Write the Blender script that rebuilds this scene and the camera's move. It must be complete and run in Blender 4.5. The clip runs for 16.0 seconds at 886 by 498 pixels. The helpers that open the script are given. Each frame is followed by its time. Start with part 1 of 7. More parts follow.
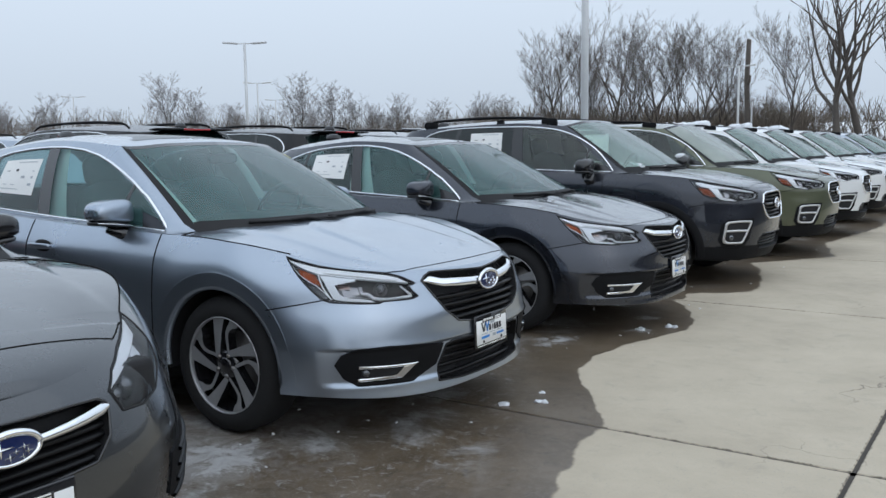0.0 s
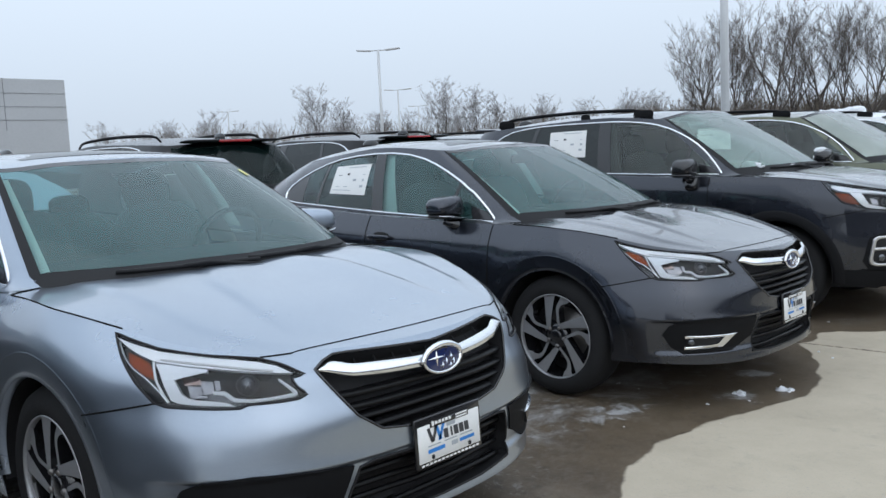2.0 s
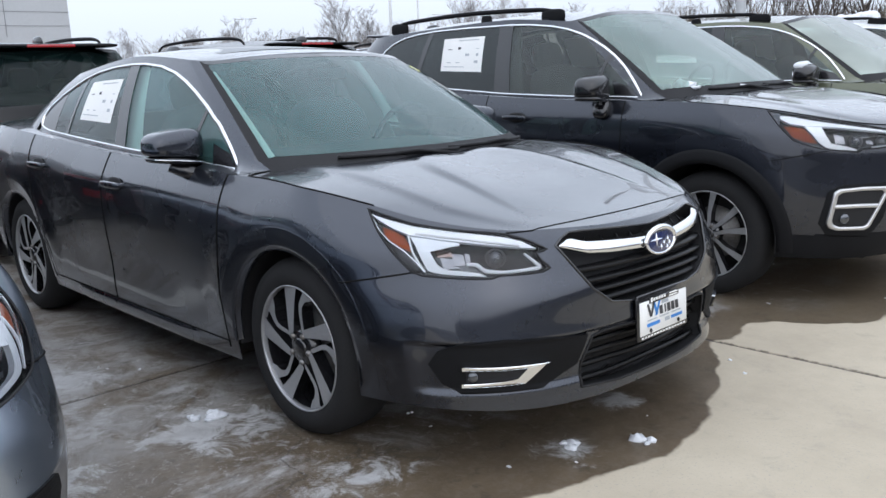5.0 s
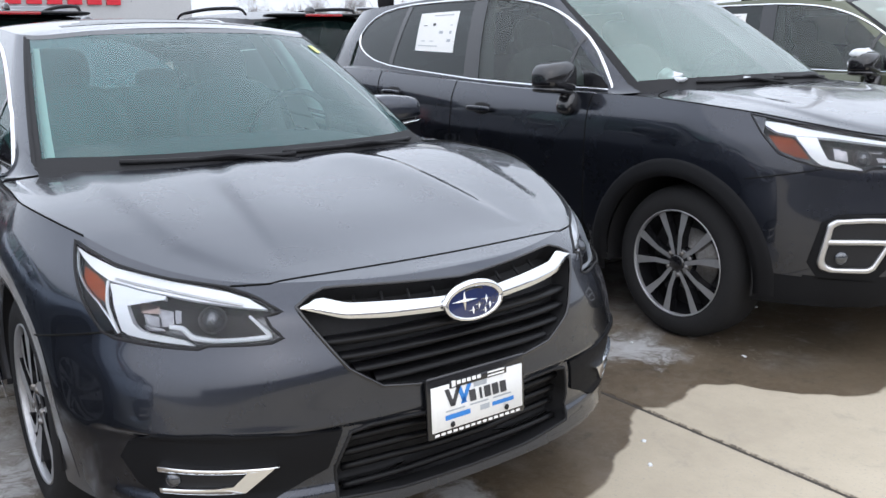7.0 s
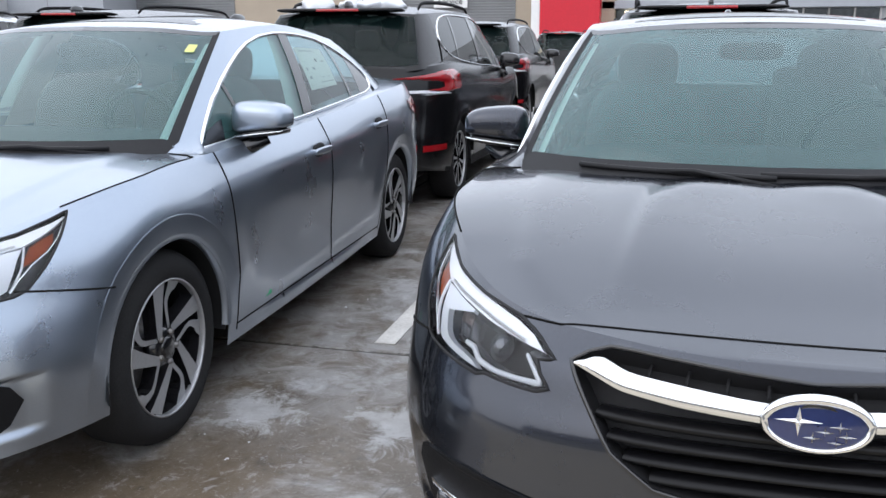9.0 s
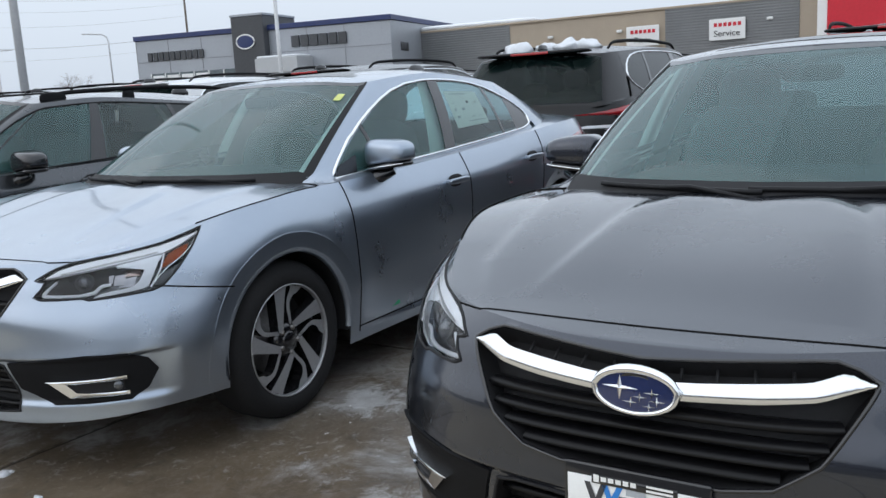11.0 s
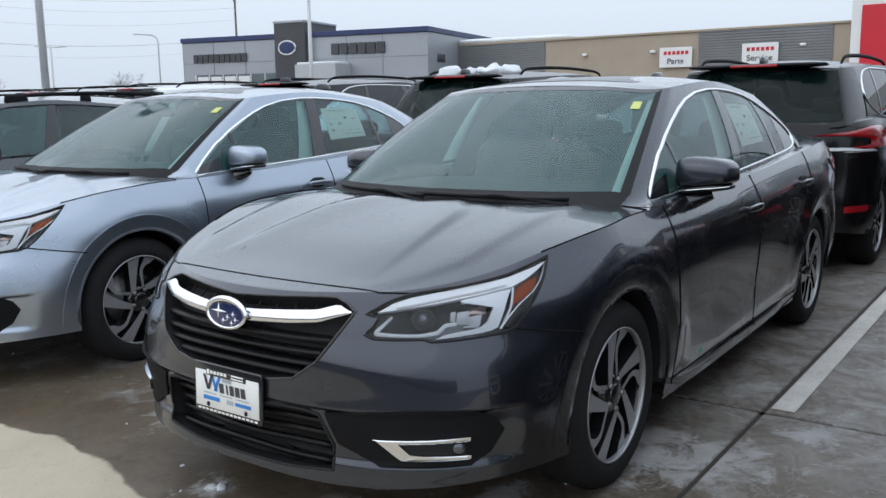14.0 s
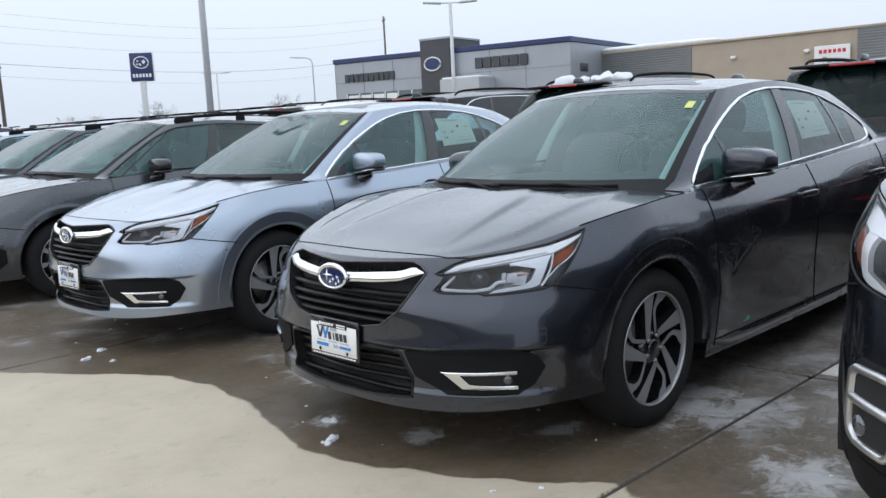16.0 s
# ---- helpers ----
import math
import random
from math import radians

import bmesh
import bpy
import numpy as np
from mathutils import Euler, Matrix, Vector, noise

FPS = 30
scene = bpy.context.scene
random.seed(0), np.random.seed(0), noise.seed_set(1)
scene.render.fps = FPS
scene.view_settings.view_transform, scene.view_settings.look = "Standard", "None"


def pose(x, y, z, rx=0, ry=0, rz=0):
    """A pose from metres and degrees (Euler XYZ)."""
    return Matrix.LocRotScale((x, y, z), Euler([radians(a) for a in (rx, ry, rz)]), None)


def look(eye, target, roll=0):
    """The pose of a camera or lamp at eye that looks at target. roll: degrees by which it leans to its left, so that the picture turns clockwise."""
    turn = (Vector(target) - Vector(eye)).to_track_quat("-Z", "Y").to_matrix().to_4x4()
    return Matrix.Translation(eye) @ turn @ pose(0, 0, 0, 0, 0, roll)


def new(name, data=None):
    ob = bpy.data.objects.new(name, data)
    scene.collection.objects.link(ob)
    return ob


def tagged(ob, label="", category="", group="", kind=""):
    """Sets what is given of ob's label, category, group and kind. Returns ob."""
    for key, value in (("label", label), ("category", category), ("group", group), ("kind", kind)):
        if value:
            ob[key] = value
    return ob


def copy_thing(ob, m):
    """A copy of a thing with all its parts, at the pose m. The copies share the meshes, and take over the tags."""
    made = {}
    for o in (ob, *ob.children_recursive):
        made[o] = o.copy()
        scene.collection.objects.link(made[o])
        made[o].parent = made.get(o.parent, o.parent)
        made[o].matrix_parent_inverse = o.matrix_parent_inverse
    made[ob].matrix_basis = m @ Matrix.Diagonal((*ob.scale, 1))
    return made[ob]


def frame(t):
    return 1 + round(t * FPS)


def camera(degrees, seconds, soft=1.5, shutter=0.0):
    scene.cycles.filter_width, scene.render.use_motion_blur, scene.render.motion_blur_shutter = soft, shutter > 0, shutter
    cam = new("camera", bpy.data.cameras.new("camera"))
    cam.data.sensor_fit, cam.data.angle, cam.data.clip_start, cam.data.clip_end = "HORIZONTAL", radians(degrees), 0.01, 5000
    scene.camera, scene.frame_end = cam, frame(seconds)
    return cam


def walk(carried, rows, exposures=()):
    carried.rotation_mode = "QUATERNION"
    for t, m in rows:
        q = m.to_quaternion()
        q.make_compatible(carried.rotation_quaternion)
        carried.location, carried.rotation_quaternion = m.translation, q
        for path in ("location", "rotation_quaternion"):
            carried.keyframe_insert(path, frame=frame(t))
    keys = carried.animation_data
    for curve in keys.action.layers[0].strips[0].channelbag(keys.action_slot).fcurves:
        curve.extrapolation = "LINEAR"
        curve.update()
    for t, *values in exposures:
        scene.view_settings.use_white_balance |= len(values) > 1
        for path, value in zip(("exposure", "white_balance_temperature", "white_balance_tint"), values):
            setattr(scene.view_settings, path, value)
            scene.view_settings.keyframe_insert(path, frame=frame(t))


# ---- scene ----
cam = camera(54.0, 16.0)
PATH = [
    (0, (3.175, -6.406, 1.355), (2.058, -4.762, 1.128), -0.7),
    (0.5, (3.133, -5.896, 1.365), (1.997, -4.263, 1.162), -1.7),
    (1, (3.012, -5.478, 1.344), (1.872, -3.855, 1.088), -0.6),
    (1.5, (2.935, -5.116, 1.326), (1.688, -3.571, 1.084), -1.2),
    (2, (2.884, -4.690, 1.360), (1.497, -3.265, 1.148), -2.7),
    (2.5, (2.807, -4.291, 1.343), (1.464, -2.834, 1.074), -2.8),
    (3, (2.769, -3.915, 1.327), (1.442, -2.453, 1.005), -3.0),
    (3.5, (2.731, -3.518, 1.344), (1.279, -2.180, 1.030), -2.7),
    (4, (2.636, -3.170, 1.305), (1.197, -1.830, 0.939), -2.1),
    (4.5, (2.558, -2.874, 1.319), (1.167, -1.495, 0.917), -2.2),
    (4.7, (2.570, -2.753, 1.319), (1.168, -1.385, 0.917), -2.2),
    (6.8, (2.625, -1.409, 1.335), (1.062, -0.248, 0.876), -1.3),
    (7, (2.622, -1.274, 1.338), (1.038, -0.142, 0.880), -0.9),
    (7.5, (2.598, -0.939, 1.293), (1.032, 0.196, 0.784), 0.9),
    (8, (2.529, -0.641, 1.321), (0.809, 0.240, 0.807), 2.1),
    (8.5, (2.438, -0.362, 1.325), (0.508, -0.123, 0.855), 1.5),
    (8.6, (2.422, -0.327, 1.335), (0.479, -0.218, 0.871), 0.8),
    (9, (2.457, -0.280, 1.348), (0.571, -0.760, 0.887), 0.0),
    (11.3, (2.613, 0.789, 1.312), (0.967, -0.288, 0.950), -3.0),
    (11.5, (2.654, 0.915, 1.287), (0.996, -0.138, 0.909), -1.8),
    (12, (2.625, 1.187, 1.335), (0.990, 0.106, 0.937), -1.6),
    (12.5, (2.413, 1.464, 1.320), (0.789, 0.350, 0.971), -3.5),
    (13, (2.490, 1.661, 1.322), (0.859, 0.540, 1.037), -3.0),
    (13.5, (2.683, 1.892, 1.324), (1.057, 0.770, 1.014), -0.7),
    (14, (2.702, 2.078, 1.341), (1.101, 0.925, 1.013), -0.8),
    (14.5, (2.678, 2.337, 1.302), (1.185, 1.053, 0.953), -0.8),
    (15, (2.752, 2.510, 1.322), (1.316, 1.160, 0.979), -2.0),
    (15.5, (2.972, 2.683, 1.294), (1.555, 1.308, 0.975), -2.5),
    (16, (3.042, 2.757, 1.305), (1.658, 1.343, 1.014), -2.8),
]
EXPOSURES = [(0,-0.12,6270,9),(1,-0.02,6270,9),(3.5,0.03,6270,10),(4.5,0.29,6350,12),(7,0.60,6600,14),(9,0.64,6600,14),(11.5,0.02,6500,10),(12.5,0.15,6500,10),(13.5,0.08,6450,10),(14.5,0.18,6450,10),(16,0.23,6500,11)]
walk(cam, [(t, look(eye, target, roll)) for t, eye, target, roll in PATH], EXPOSURES)

# ---------------------------------------------------------------- overcast winter daylight
world = bpy.data.worlds.new("overcast_sky")
scene.world = world
world.use_nodes = True
wt = world.node_tree
sky = wt.nodes.new("ShaderNodeTexSky")
sky.sky_type = "NISHITA"
sky.sun_disc = False
sky.sun_elevation, sky.sun_rotation = radians(32), radians(120)
sky.air_density, sky.dust_density, sky.ozone_density = 1.0, 4.0, 1.0
hsv = wt.nodes.new("ShaderNodeHueSaturation")
hsv.inputs["Saturation"].default_value = 0.3
cloud = wt.nodes.new("ShaderNodeMix")
cloud.data_type = "RGBA"
cloud.inputs["Factor"].default_value = 0.88
cloud.inputs["B"].default_value = (9.3, 10.5, 12.0, 1)
wt.links.new(sky.outputs["Color"], hsv.inputs["Color"])
wt.links.new(hsv.outputs["Color"], cloud.inputs["A"])
# an overcast sky is brighter overhead than at the horizon
wc = wt.nodes.new("ShaderNodeTexCoord")
wz = wt.nodes.new("ShaderNodeSeparateXYZ")
wr = wt.nodes.new("ShaderNodeMapRange")
wr.inputs[1].default_value, wr.inputs[2].default_value, wr.inputs[3].default_value, wr.inputs[4].default_value = 0.0, 0.45, 0.95, 1.5
wm = wt.nodes.new("ShaderNodeVectorMath")
wm.operation = "SCALE"
wt.links.new(wc.outputs["Generated"], wz.inputs[0])
wt.links.new(wz.outputs["Z"], wr.inputs[0])
wt.links.new(cloud.outputs["Result"], wm.inputs[0])
wt.links.new(wr.outputs[0], wm.inputs["Scale"])
wt.links.new(wm.outputs["Vector"], wt.nodes["Background"].inputs["Color"])
wt.nodes["Background"].inputs["Strength"].default_value = 0.075

sun = new("sun", bpy.data.lights.new("sun", "SUN"))
sun.data.energy, sun.data.angle, sun.data.color = 0.7, radians(130), (1.0, 0.97, 0.93)
sun.matrix_world = look((10, -6, 12), (0, 0, 0))


# ---------------------------------------------------------------- materials
def nodes_of(name):
    m = bpy.data.materials.new(name)
    m.use_nodes = True
    nt = m.node_tree
    return m, nt, nt.nodes["Principled BSDF"]


def link_noise(nt, scale, detail=4.0, rough=0.6, coord="Object"):
    tc = nt.nodes.new("ShaderNodeTexCoord")
    no = nt.nodes.new("ShaderNodeTexNoise")
    no.inputs["Scale"].default_value, no.inputs["Detail"].default_value, no.inputs["Roughness"].default_value = scale, detail, rough
    nt.links.new(tc.outputs[coord], no.inputs["Vector"])
    return no


def ramp(nt, src, stops):
    r = nt.nodes.new("ShaderNodeValToRGB")
    while len(r.color_ramp.elements) < len(stops):
        r.color_ramp.elements.new(0.5)
    for el, (p, c) in zip(r.color_ramp.elements, stops):
        el.position = p
        el.color = (*c, 1) if len(c) == 3 else c
    nt.links.new(src, r.inputs["Fac"])
    return r.outputs["Color"]


def surface(name, c0, c1=None, rough=0.5, metal=0.0, coat=0.0, scale=30.0, bump=0.0, rough2=None, coat_rough=0.03, spec=0.5, fine=None):
    """A plain surface with two scales of variation in colour, gloss and relief."""
    m, nt, b = nodes_of(name)
    c1 = c1 or tuple(v * 0.8 for v in c0)
    big = link_noise(nt, scale * 0.12, 3)
    small = link_noise(nt, fine or scale * 3, 6)
    mx = nt.nodes.new("ShaderNodeMath")
    mx.operation = "MULTIPLY_ADD"
    mx.inputs[1].default_value = 0.5
    hf = nt.nodes.new("ShaderNodeMath")
    hf.operation = "MULTIPLY"
    hf.inputs[1].default_value = 0.5
    nt.links.new(small.outputs["Fac"], hf.inputs[0])
    nt.links.new(big.outputs["Fac"], mx.inputs[0])
    nt.links.new(hf.outputs[0], mx.inputs[2])
    nt.links.new(ramp(nt, mx.outputs[0], [(0.35, c1), (0.65, c0)]), b.inputs["Base Color"])
    r2 = rough if rough2 is None else rough2
    rr = ramp(nt, mx.outputs[0], [(0.35, (r2,) * 3), (0.65, (rough,) * 3)])
    nt.links.new(rr, b.inputs["Roughness"])
    b.inputs["Metallic"].default_value = metal
    b.inputs["Coat Weight"].default_value = coat
    b.inputs["Coat Roughness"].default_value = coat_rough
    b.inputs["Specular IOR Level"].default_value = spec
    if bump:
        bp = nt.nodes.new("ShaderNodeBump")
        bp.inputs["Strength"].default_value = bump
        bp.inputs["Distance"].default_value = 0.004
        nt.links.new(small.outputs["Fac"], bp.inputs["Height"])
        nt.links.new(bp.outputs["Normal"], b.inputs["Normal"])
    return m


def car_paint(name, c0, c1, metal=0.7, rough=0.38):
    """Metallic paint: flakes under a clear coat, with a thin film of road dust."""
    m, nt, b = nodes_of(name)
    fl = link_noise(nt, 900, 1)
    dirt = link_noise(nt, 2.2, 8, 0.65)
    nt.links.new(ramp(nt, fl.outputs["Fac"], [(0.4, c1), (0.62, c0)]), b.inputs["Base Color"])
    b.inputs["Metallic"].default_value = metal
    nt.links.new(ramp(nt, dirt.outputs["Fac"], [(0.35, (rough - 0.04,) * 3), (0.75, (rough + 0.1,) * 3)]), b.inputs["Roughness"])
    b.inputs["Coat Weight"].default_value = 1.0
    b.inputs["Coat IOR"].default_value = 1.52
    nt.links.new(ramp(nt, dirt.outputs["Fac"], [(0.40, (0.02,) * 3), (0.80, (0.12,) * 3)]), b.inputs["Coat Roughness"])
    return m


def pane_glass(name, tint, ior=1.75, film=0.0, haze=(0.26, 0.66, 0.66)):
    """A thin pane: tinted see-through with a Fresnel gloss."""
    m, nt, b = nodes_of(name)
    nt.nodes.remove(b)
    out = nt.nodes["Material Output"]
    tr = nt.nodes.new("ShaderNodeBsdfTransparent")
    tr.inputs["Color"].default_value = (*tint, 1)
    gl = nt.nodes.new("ShaderNodeBsdfGlossy")
    gl.inputs["Roughness"].default_value = 0.03
    fr = nt.nodes.new("ShaderNodeFresnel")
    fr.inputs["IOR"].default_value = ior
    mx = nt.nodes.new("ShaderNodeMixShader")
    nt.links.new(fr.outputs[0], mx.inputs[0])
    under = tr.outputs[0]
    if film:
        # a diffuse film: thin salt and frost, tinted to paint in reflected light too
        df = nt.nodes.new("ShaderNodeBsdfDiffuse")
        df.inputs["Color"].default_value = (*haze, 1)
        n1 = link_noise(nt, 1.6, 3, 0.5)
        fm = nt.nodes.new("ShaderNodeMapRange")
        fm.inputs[1].default_value, fm.inputs[2].default_value = 0.3, 0.75
        fm.inputs[3].default_value, fm.inputs[4].default_value = film * 0.8, film * 1.25
        nt.links.new(n1.outputs["Fac"], fm.inputs[0])
        m2 = nt.nodes.new("ShaderNodeMixShader")
        nt.links.new(fm.outputs[0], m2.inputs[0])
        nt.links.new(tr.outputs[0], m2.inputs[1])
        nt.links.new(df.outputs[0], m2.inputs[2])
        under = m2.outputs[0]
    nt.links.new(under, mx.inputs[1])
    nt.links.new(gl.outputs[0], mx.inputs[2])
    nt.links.new(mx.outputs[0], out.inputs["Surface"])
    return m


M = {
    "silver": car_paint("silver_blue_paint", (0.375, 0.43, 0.505), (0.29, 0.338, 0.41), 0.92, 0.30),
    "grey": car_paint("magnetite_grey_paint", (0.042, 0.048, 0.063), (0.026, 0.030, 0.042), 0.82, 0.25),
    "midgrey": car_paint("mid_grey_paint", (0.074, 0.079, 0.087), (0.050, 0.054, 0.060), 0.85, 0.28),
    "green": car_paint("olive_green_paint", (0.10, 0.11, 0.065), (0.07, 0.078, 0.045), 0.6, 0.38),
    "white": car_paint("pearl_white_paint", (0.72, 0.73, 0.73), (0.66, 0.67, 0.68), 0.0, 0.35),
    "black": surface("black_trim", (0.017, 0.017, 0.019), (0.012, 0.012, 0.013), 0.65, spec=0.3),
    "blackpaint": surface("black_car_paint", (0.006, 0.006, 0.007), (0.004, 0.004, 0.005), 0.22, coat=0.25, spec=0.25, scale=9),
    "gloss_black": surface("gloss_black_plastic", (0.012, 0.012, 0.014), None, 0.12, coat=0.5),
    "gloss_plastic": surface("satin_black_plastic", (0.006, 0.006, 0.007), None, 0.36, spec=0.22),
    "plastic": surface("grained_black_plastic", (0.010, 0.0105, 0.012), (0.006, 0.006, 0.007), 0.62, spec=0.13, bump=0.25, fine=420),
    "chrome": surface("bright_chrome", (0.86, 0.87, 0.88), (0.80, 0.81, 0.83), 0.08, 1.0, rough2=0.14),
    "satin": surface("satin_silver_trim", (0.62, 0.62, 0.62), (0.52, 0.52, 0.53), 0.32, 0.9),
    "alloy": surface("machined_alloy", (0.46, 0.465, 0.48), (0.38, 0.385, 0.40), 0.34, 0.7, rough2=0.45),
    "steel": surface("brake_steel", (0.30, 0.30, 0.31), (0.18, 0.16, 0.14), 0.45, 0.8),
    "rubber": surface("tyre_rubber", (0.024, 0.024, 0.025), (0.016, 0.016, 0.017), 0.85, bump=0.4, scale=20, fine=160, spec=0.15),
    "glass": pane_glass("windscreen_glass", (0.72, 0.95, 0.92), 1.62, 0.09),
    "suv_glass": pane_glass("grey_side_glass", (0.66, 0.76, 0.71), 1.62, 0.05, (0.42, 0.50, 0.47)),
    # film raised here to paint in the brightness seen in this pane
    "hazed_glass": pane_glass("brightened_windscreen", (0.78, 0.95, 0.90), 1.62, 0.27, (0.46, 0.62, 0.57)),
    "frosted_glass": pane_glass("frosted_windscreen", (0.74, 0.90, 0.84), 1.55, 0.42, (0.56, 0.62, 0.56)),
    "side_glass": pane_glass("tinted_side_glass", (0.76, 0.93, 0.89), 1.65, 0.03),
    "rear_glass": pane_glass("dark_rear_glass", (0.62, 0.68, 0.65), 1.3, 0.012),
    "dark_glass": pane_glass("privacy_glass", (0.035, 0.042, 0.042), 1.6, 0.012),
    "clear": pane_glass("lamp_cover_clear", (0.96, 0.97, 0.98), 1.4),
    "lens": surface("lamp_lens", (0.13, 0.14, 0.16), (0.05, 0.055, 0.06), 0.06, 0.6, coat=1.0),
    "lamp_dark": surface("lamp_housing", (0.16, 0.165, 0.175), (0.06, 0.062, 0.066), 0.25, 0.7, scale=60),
    "joint": surface("joint_sealant", (0.060, 0.050, 0.040), (0.035, 0.03, 0.025), 0.8, bump=0.5, scale=60),
    "lamp_grey": surface("frosted_light_guide", (0.80, 0.83, 0.87), (0.72, 0.75, 0.80), 0.25, coat=0.5),
    "lamp_white": surface("light_guide", (0.92, 0.93, 0.95), (0.84, 0.87, 0.91), 0.22, coat=0.6),
    "amber": surface("amber_lens", (0.32, 0.06, 0.006), (0.18, 0.03, 0.004), 0.4, spec=0.15, scale=80),
    "red_lens": surface("red_lens", (0.42, 0.012, 0.018), (0.28, 0.006, 0.01), 0.10, coat=1.0, scale=60),
    "badge_blue": surface("badge_blue", (0.012, 0.022, 0.09), (0.008, 0.016, 0.07), 0.12, coat=1.0),
    "mirror_dull": surface("lamp_reflector", (0.40, 0.40, 0.42), (0.10, 0.10, 0.11), 0.16, 0.9, scale=55),
    "reflector_warm": surface("warm_lamp_reflector", (0.52, 0.42, 0.38), (0.16, 0.11, 0.10), 0.2, 0.8, scale=70),
    "mirror": surface("mirror_silver", (0.9, 0.9, 0.9), (0.88, 0.88, 0.88), 0.02, 1.0),
    "seam": surface("panel_gap", (0.01, 0.01, 0.01), None, 0.9, spec=0.1),
    "trim": surface("dark_cabin_trim", (0.03, 0.031, 0.032), (0.022, 0.022, 0.023), 0.7, bump=0.2),
    "headliner": surface("pale_pillar_trim", (0.66, 0.66, 0.64), (0.58, 0.58, 0.56), 0.8, bump=0.2),
    "seat": surface("seat_cloth", (0.075, 0.075, 0.075), (0.05, 0.05, 0.05), 0.85, bump=0.3, fine=300),
    "paper": surface("window_paper", (0.80, 0.80, 0.78), (0.74, 0.74, 0.73), 0.6),
    "ink": surface("printed_ink", (0.05, 0.05, 0.055), None, 0.6),
    "pale_ink": surface("pale_printed_ink", (0.42, 0.45, 0.48), None, 0.6),
    "blue_ink": surface("blue_printed_ink", (0.03, 0.22, 0.62), None, 0.5),
    "yellow": surface("yellow_sticker", (0.60, 0.64, 0.20), (0.54, 0.58, 0.17), 0.5),
    "green_tag": surface("green_tag", (0.02, 0.42, 0.20), None, 0.5),
    "snow": surface("old_snow", (0.78, 0.80, 0.83), (0.60, 0.62, 0.65), 0.8, bump=1.0, scale=18, fine=70),
    "line": surface("worn_white_line", (0.76, 0.74, 0.70), (0.52, 0.50, 0.46), 0.75, bump=0.4, scale=26, fine=60),
    "bark": surface("grey_bark", (0.105, 0.09, 0.078), (0.06, 0.052, 0.046), 0.9, bump=0.8, scale=10, fine=14),
    # paler, greyer twigs for the far trees
    "far_twig": surface("pale_far_twigs", (0.36, 0.345, 0.35), (0.27, 0.26, 0.265), 0.9, scale=8),
    "graphite": car_paint("dark_graphite_paint", (0.026, 0.030, 0.042), (0.016, 0.019, 0.028), 0.8, 0.26),
    "twig": surface("bare_twigs", (0.16, 0.138, 0.125), (0.11, 0.096, 0.088), 0.9, scale=3),
    "brush": surface("dry_brush", (0.20, 0.165, 0.13), (0.12, 0.10, 0.085), 0.95, scale=2),
    "pole": surface("painted_pole", (0.62, 0.63, 0.64), (0.52, 0.53, 0.54), 0.5, scale=8),
    "wood_pole": surface("weathered_pole", (0.14, 0.115, 0.095), (0.09, 0.075, 0.062), 0.9, scale=8, bump=0.5),
    "beige": surface("tan_block", (0.42, 0.35, 0.27), (0.36, 0.30, 0.235), 0.85, scale=6, bump=0.3),
    "louvre": surface("grey_ribbed_steel", (0.235, 0.24, 0.245), (0.19, 0.195, 0.20), 0.5, 0.2, scale=4),
    "panel": surface("silver_cladding", (0.36, 0.38, 0.41), (0.32, 0.34, 0.37), 0.4, 0.3, scale=2),
    "panel_light": surface("pale_cladding", (0.46, 0.47, 0.48), (0.42, 0.43, 0.44), 0.45, 0.2, scale=2),
    "tower": surface("charcoal_cladding", (0.055, 0.058, 0.064), (0.04, 0.042, 0.047), 0.45, scale=2),
    "navy": surface("navy_band", (0.02, 0.035, 0.12), (0.015, 0.028, 0.10), 0.4, scale=3),
    "red": surface("red_panel", (0.60, 0.012, 0.03), (0.52, 0.01, 0.025), 0.35, scale=2),
    "sign_white": surface("sign_white", (0.78, 0.78, 0.77), (0.72, 0.72, 0.71), 0.4, scale=3),
    "shop_glass": surface("shop_glass", (0.10, 0.13, 0.14), (0.05, 0.07, 0.08), 0.08, scale=1.5, spec=0.8),
    "roof_snow": surface("roof_snow", (0.80, 0.82, 0.84), (0.70, 0.72, 0.74), 0.85, scale=3),
    "brick_red": surface("far_brick", (0.25, 0.10, 0.07), (0.18, 0.075, 0.055), 0.9, scale=3),
}
lit = bpy.data.materials.new("shop_ceiling_light")
lit.use_nodes = True
lit.node_tree.nodes["Principled BSDF"].inputs["Emission Color"].default_value = (1.0, 0.86, 0.62, 1)
lit.node_tree.nodes["Principled BSDF"].inputs["Emission Strength"].default_value = 2.5
M["lit"] = lit


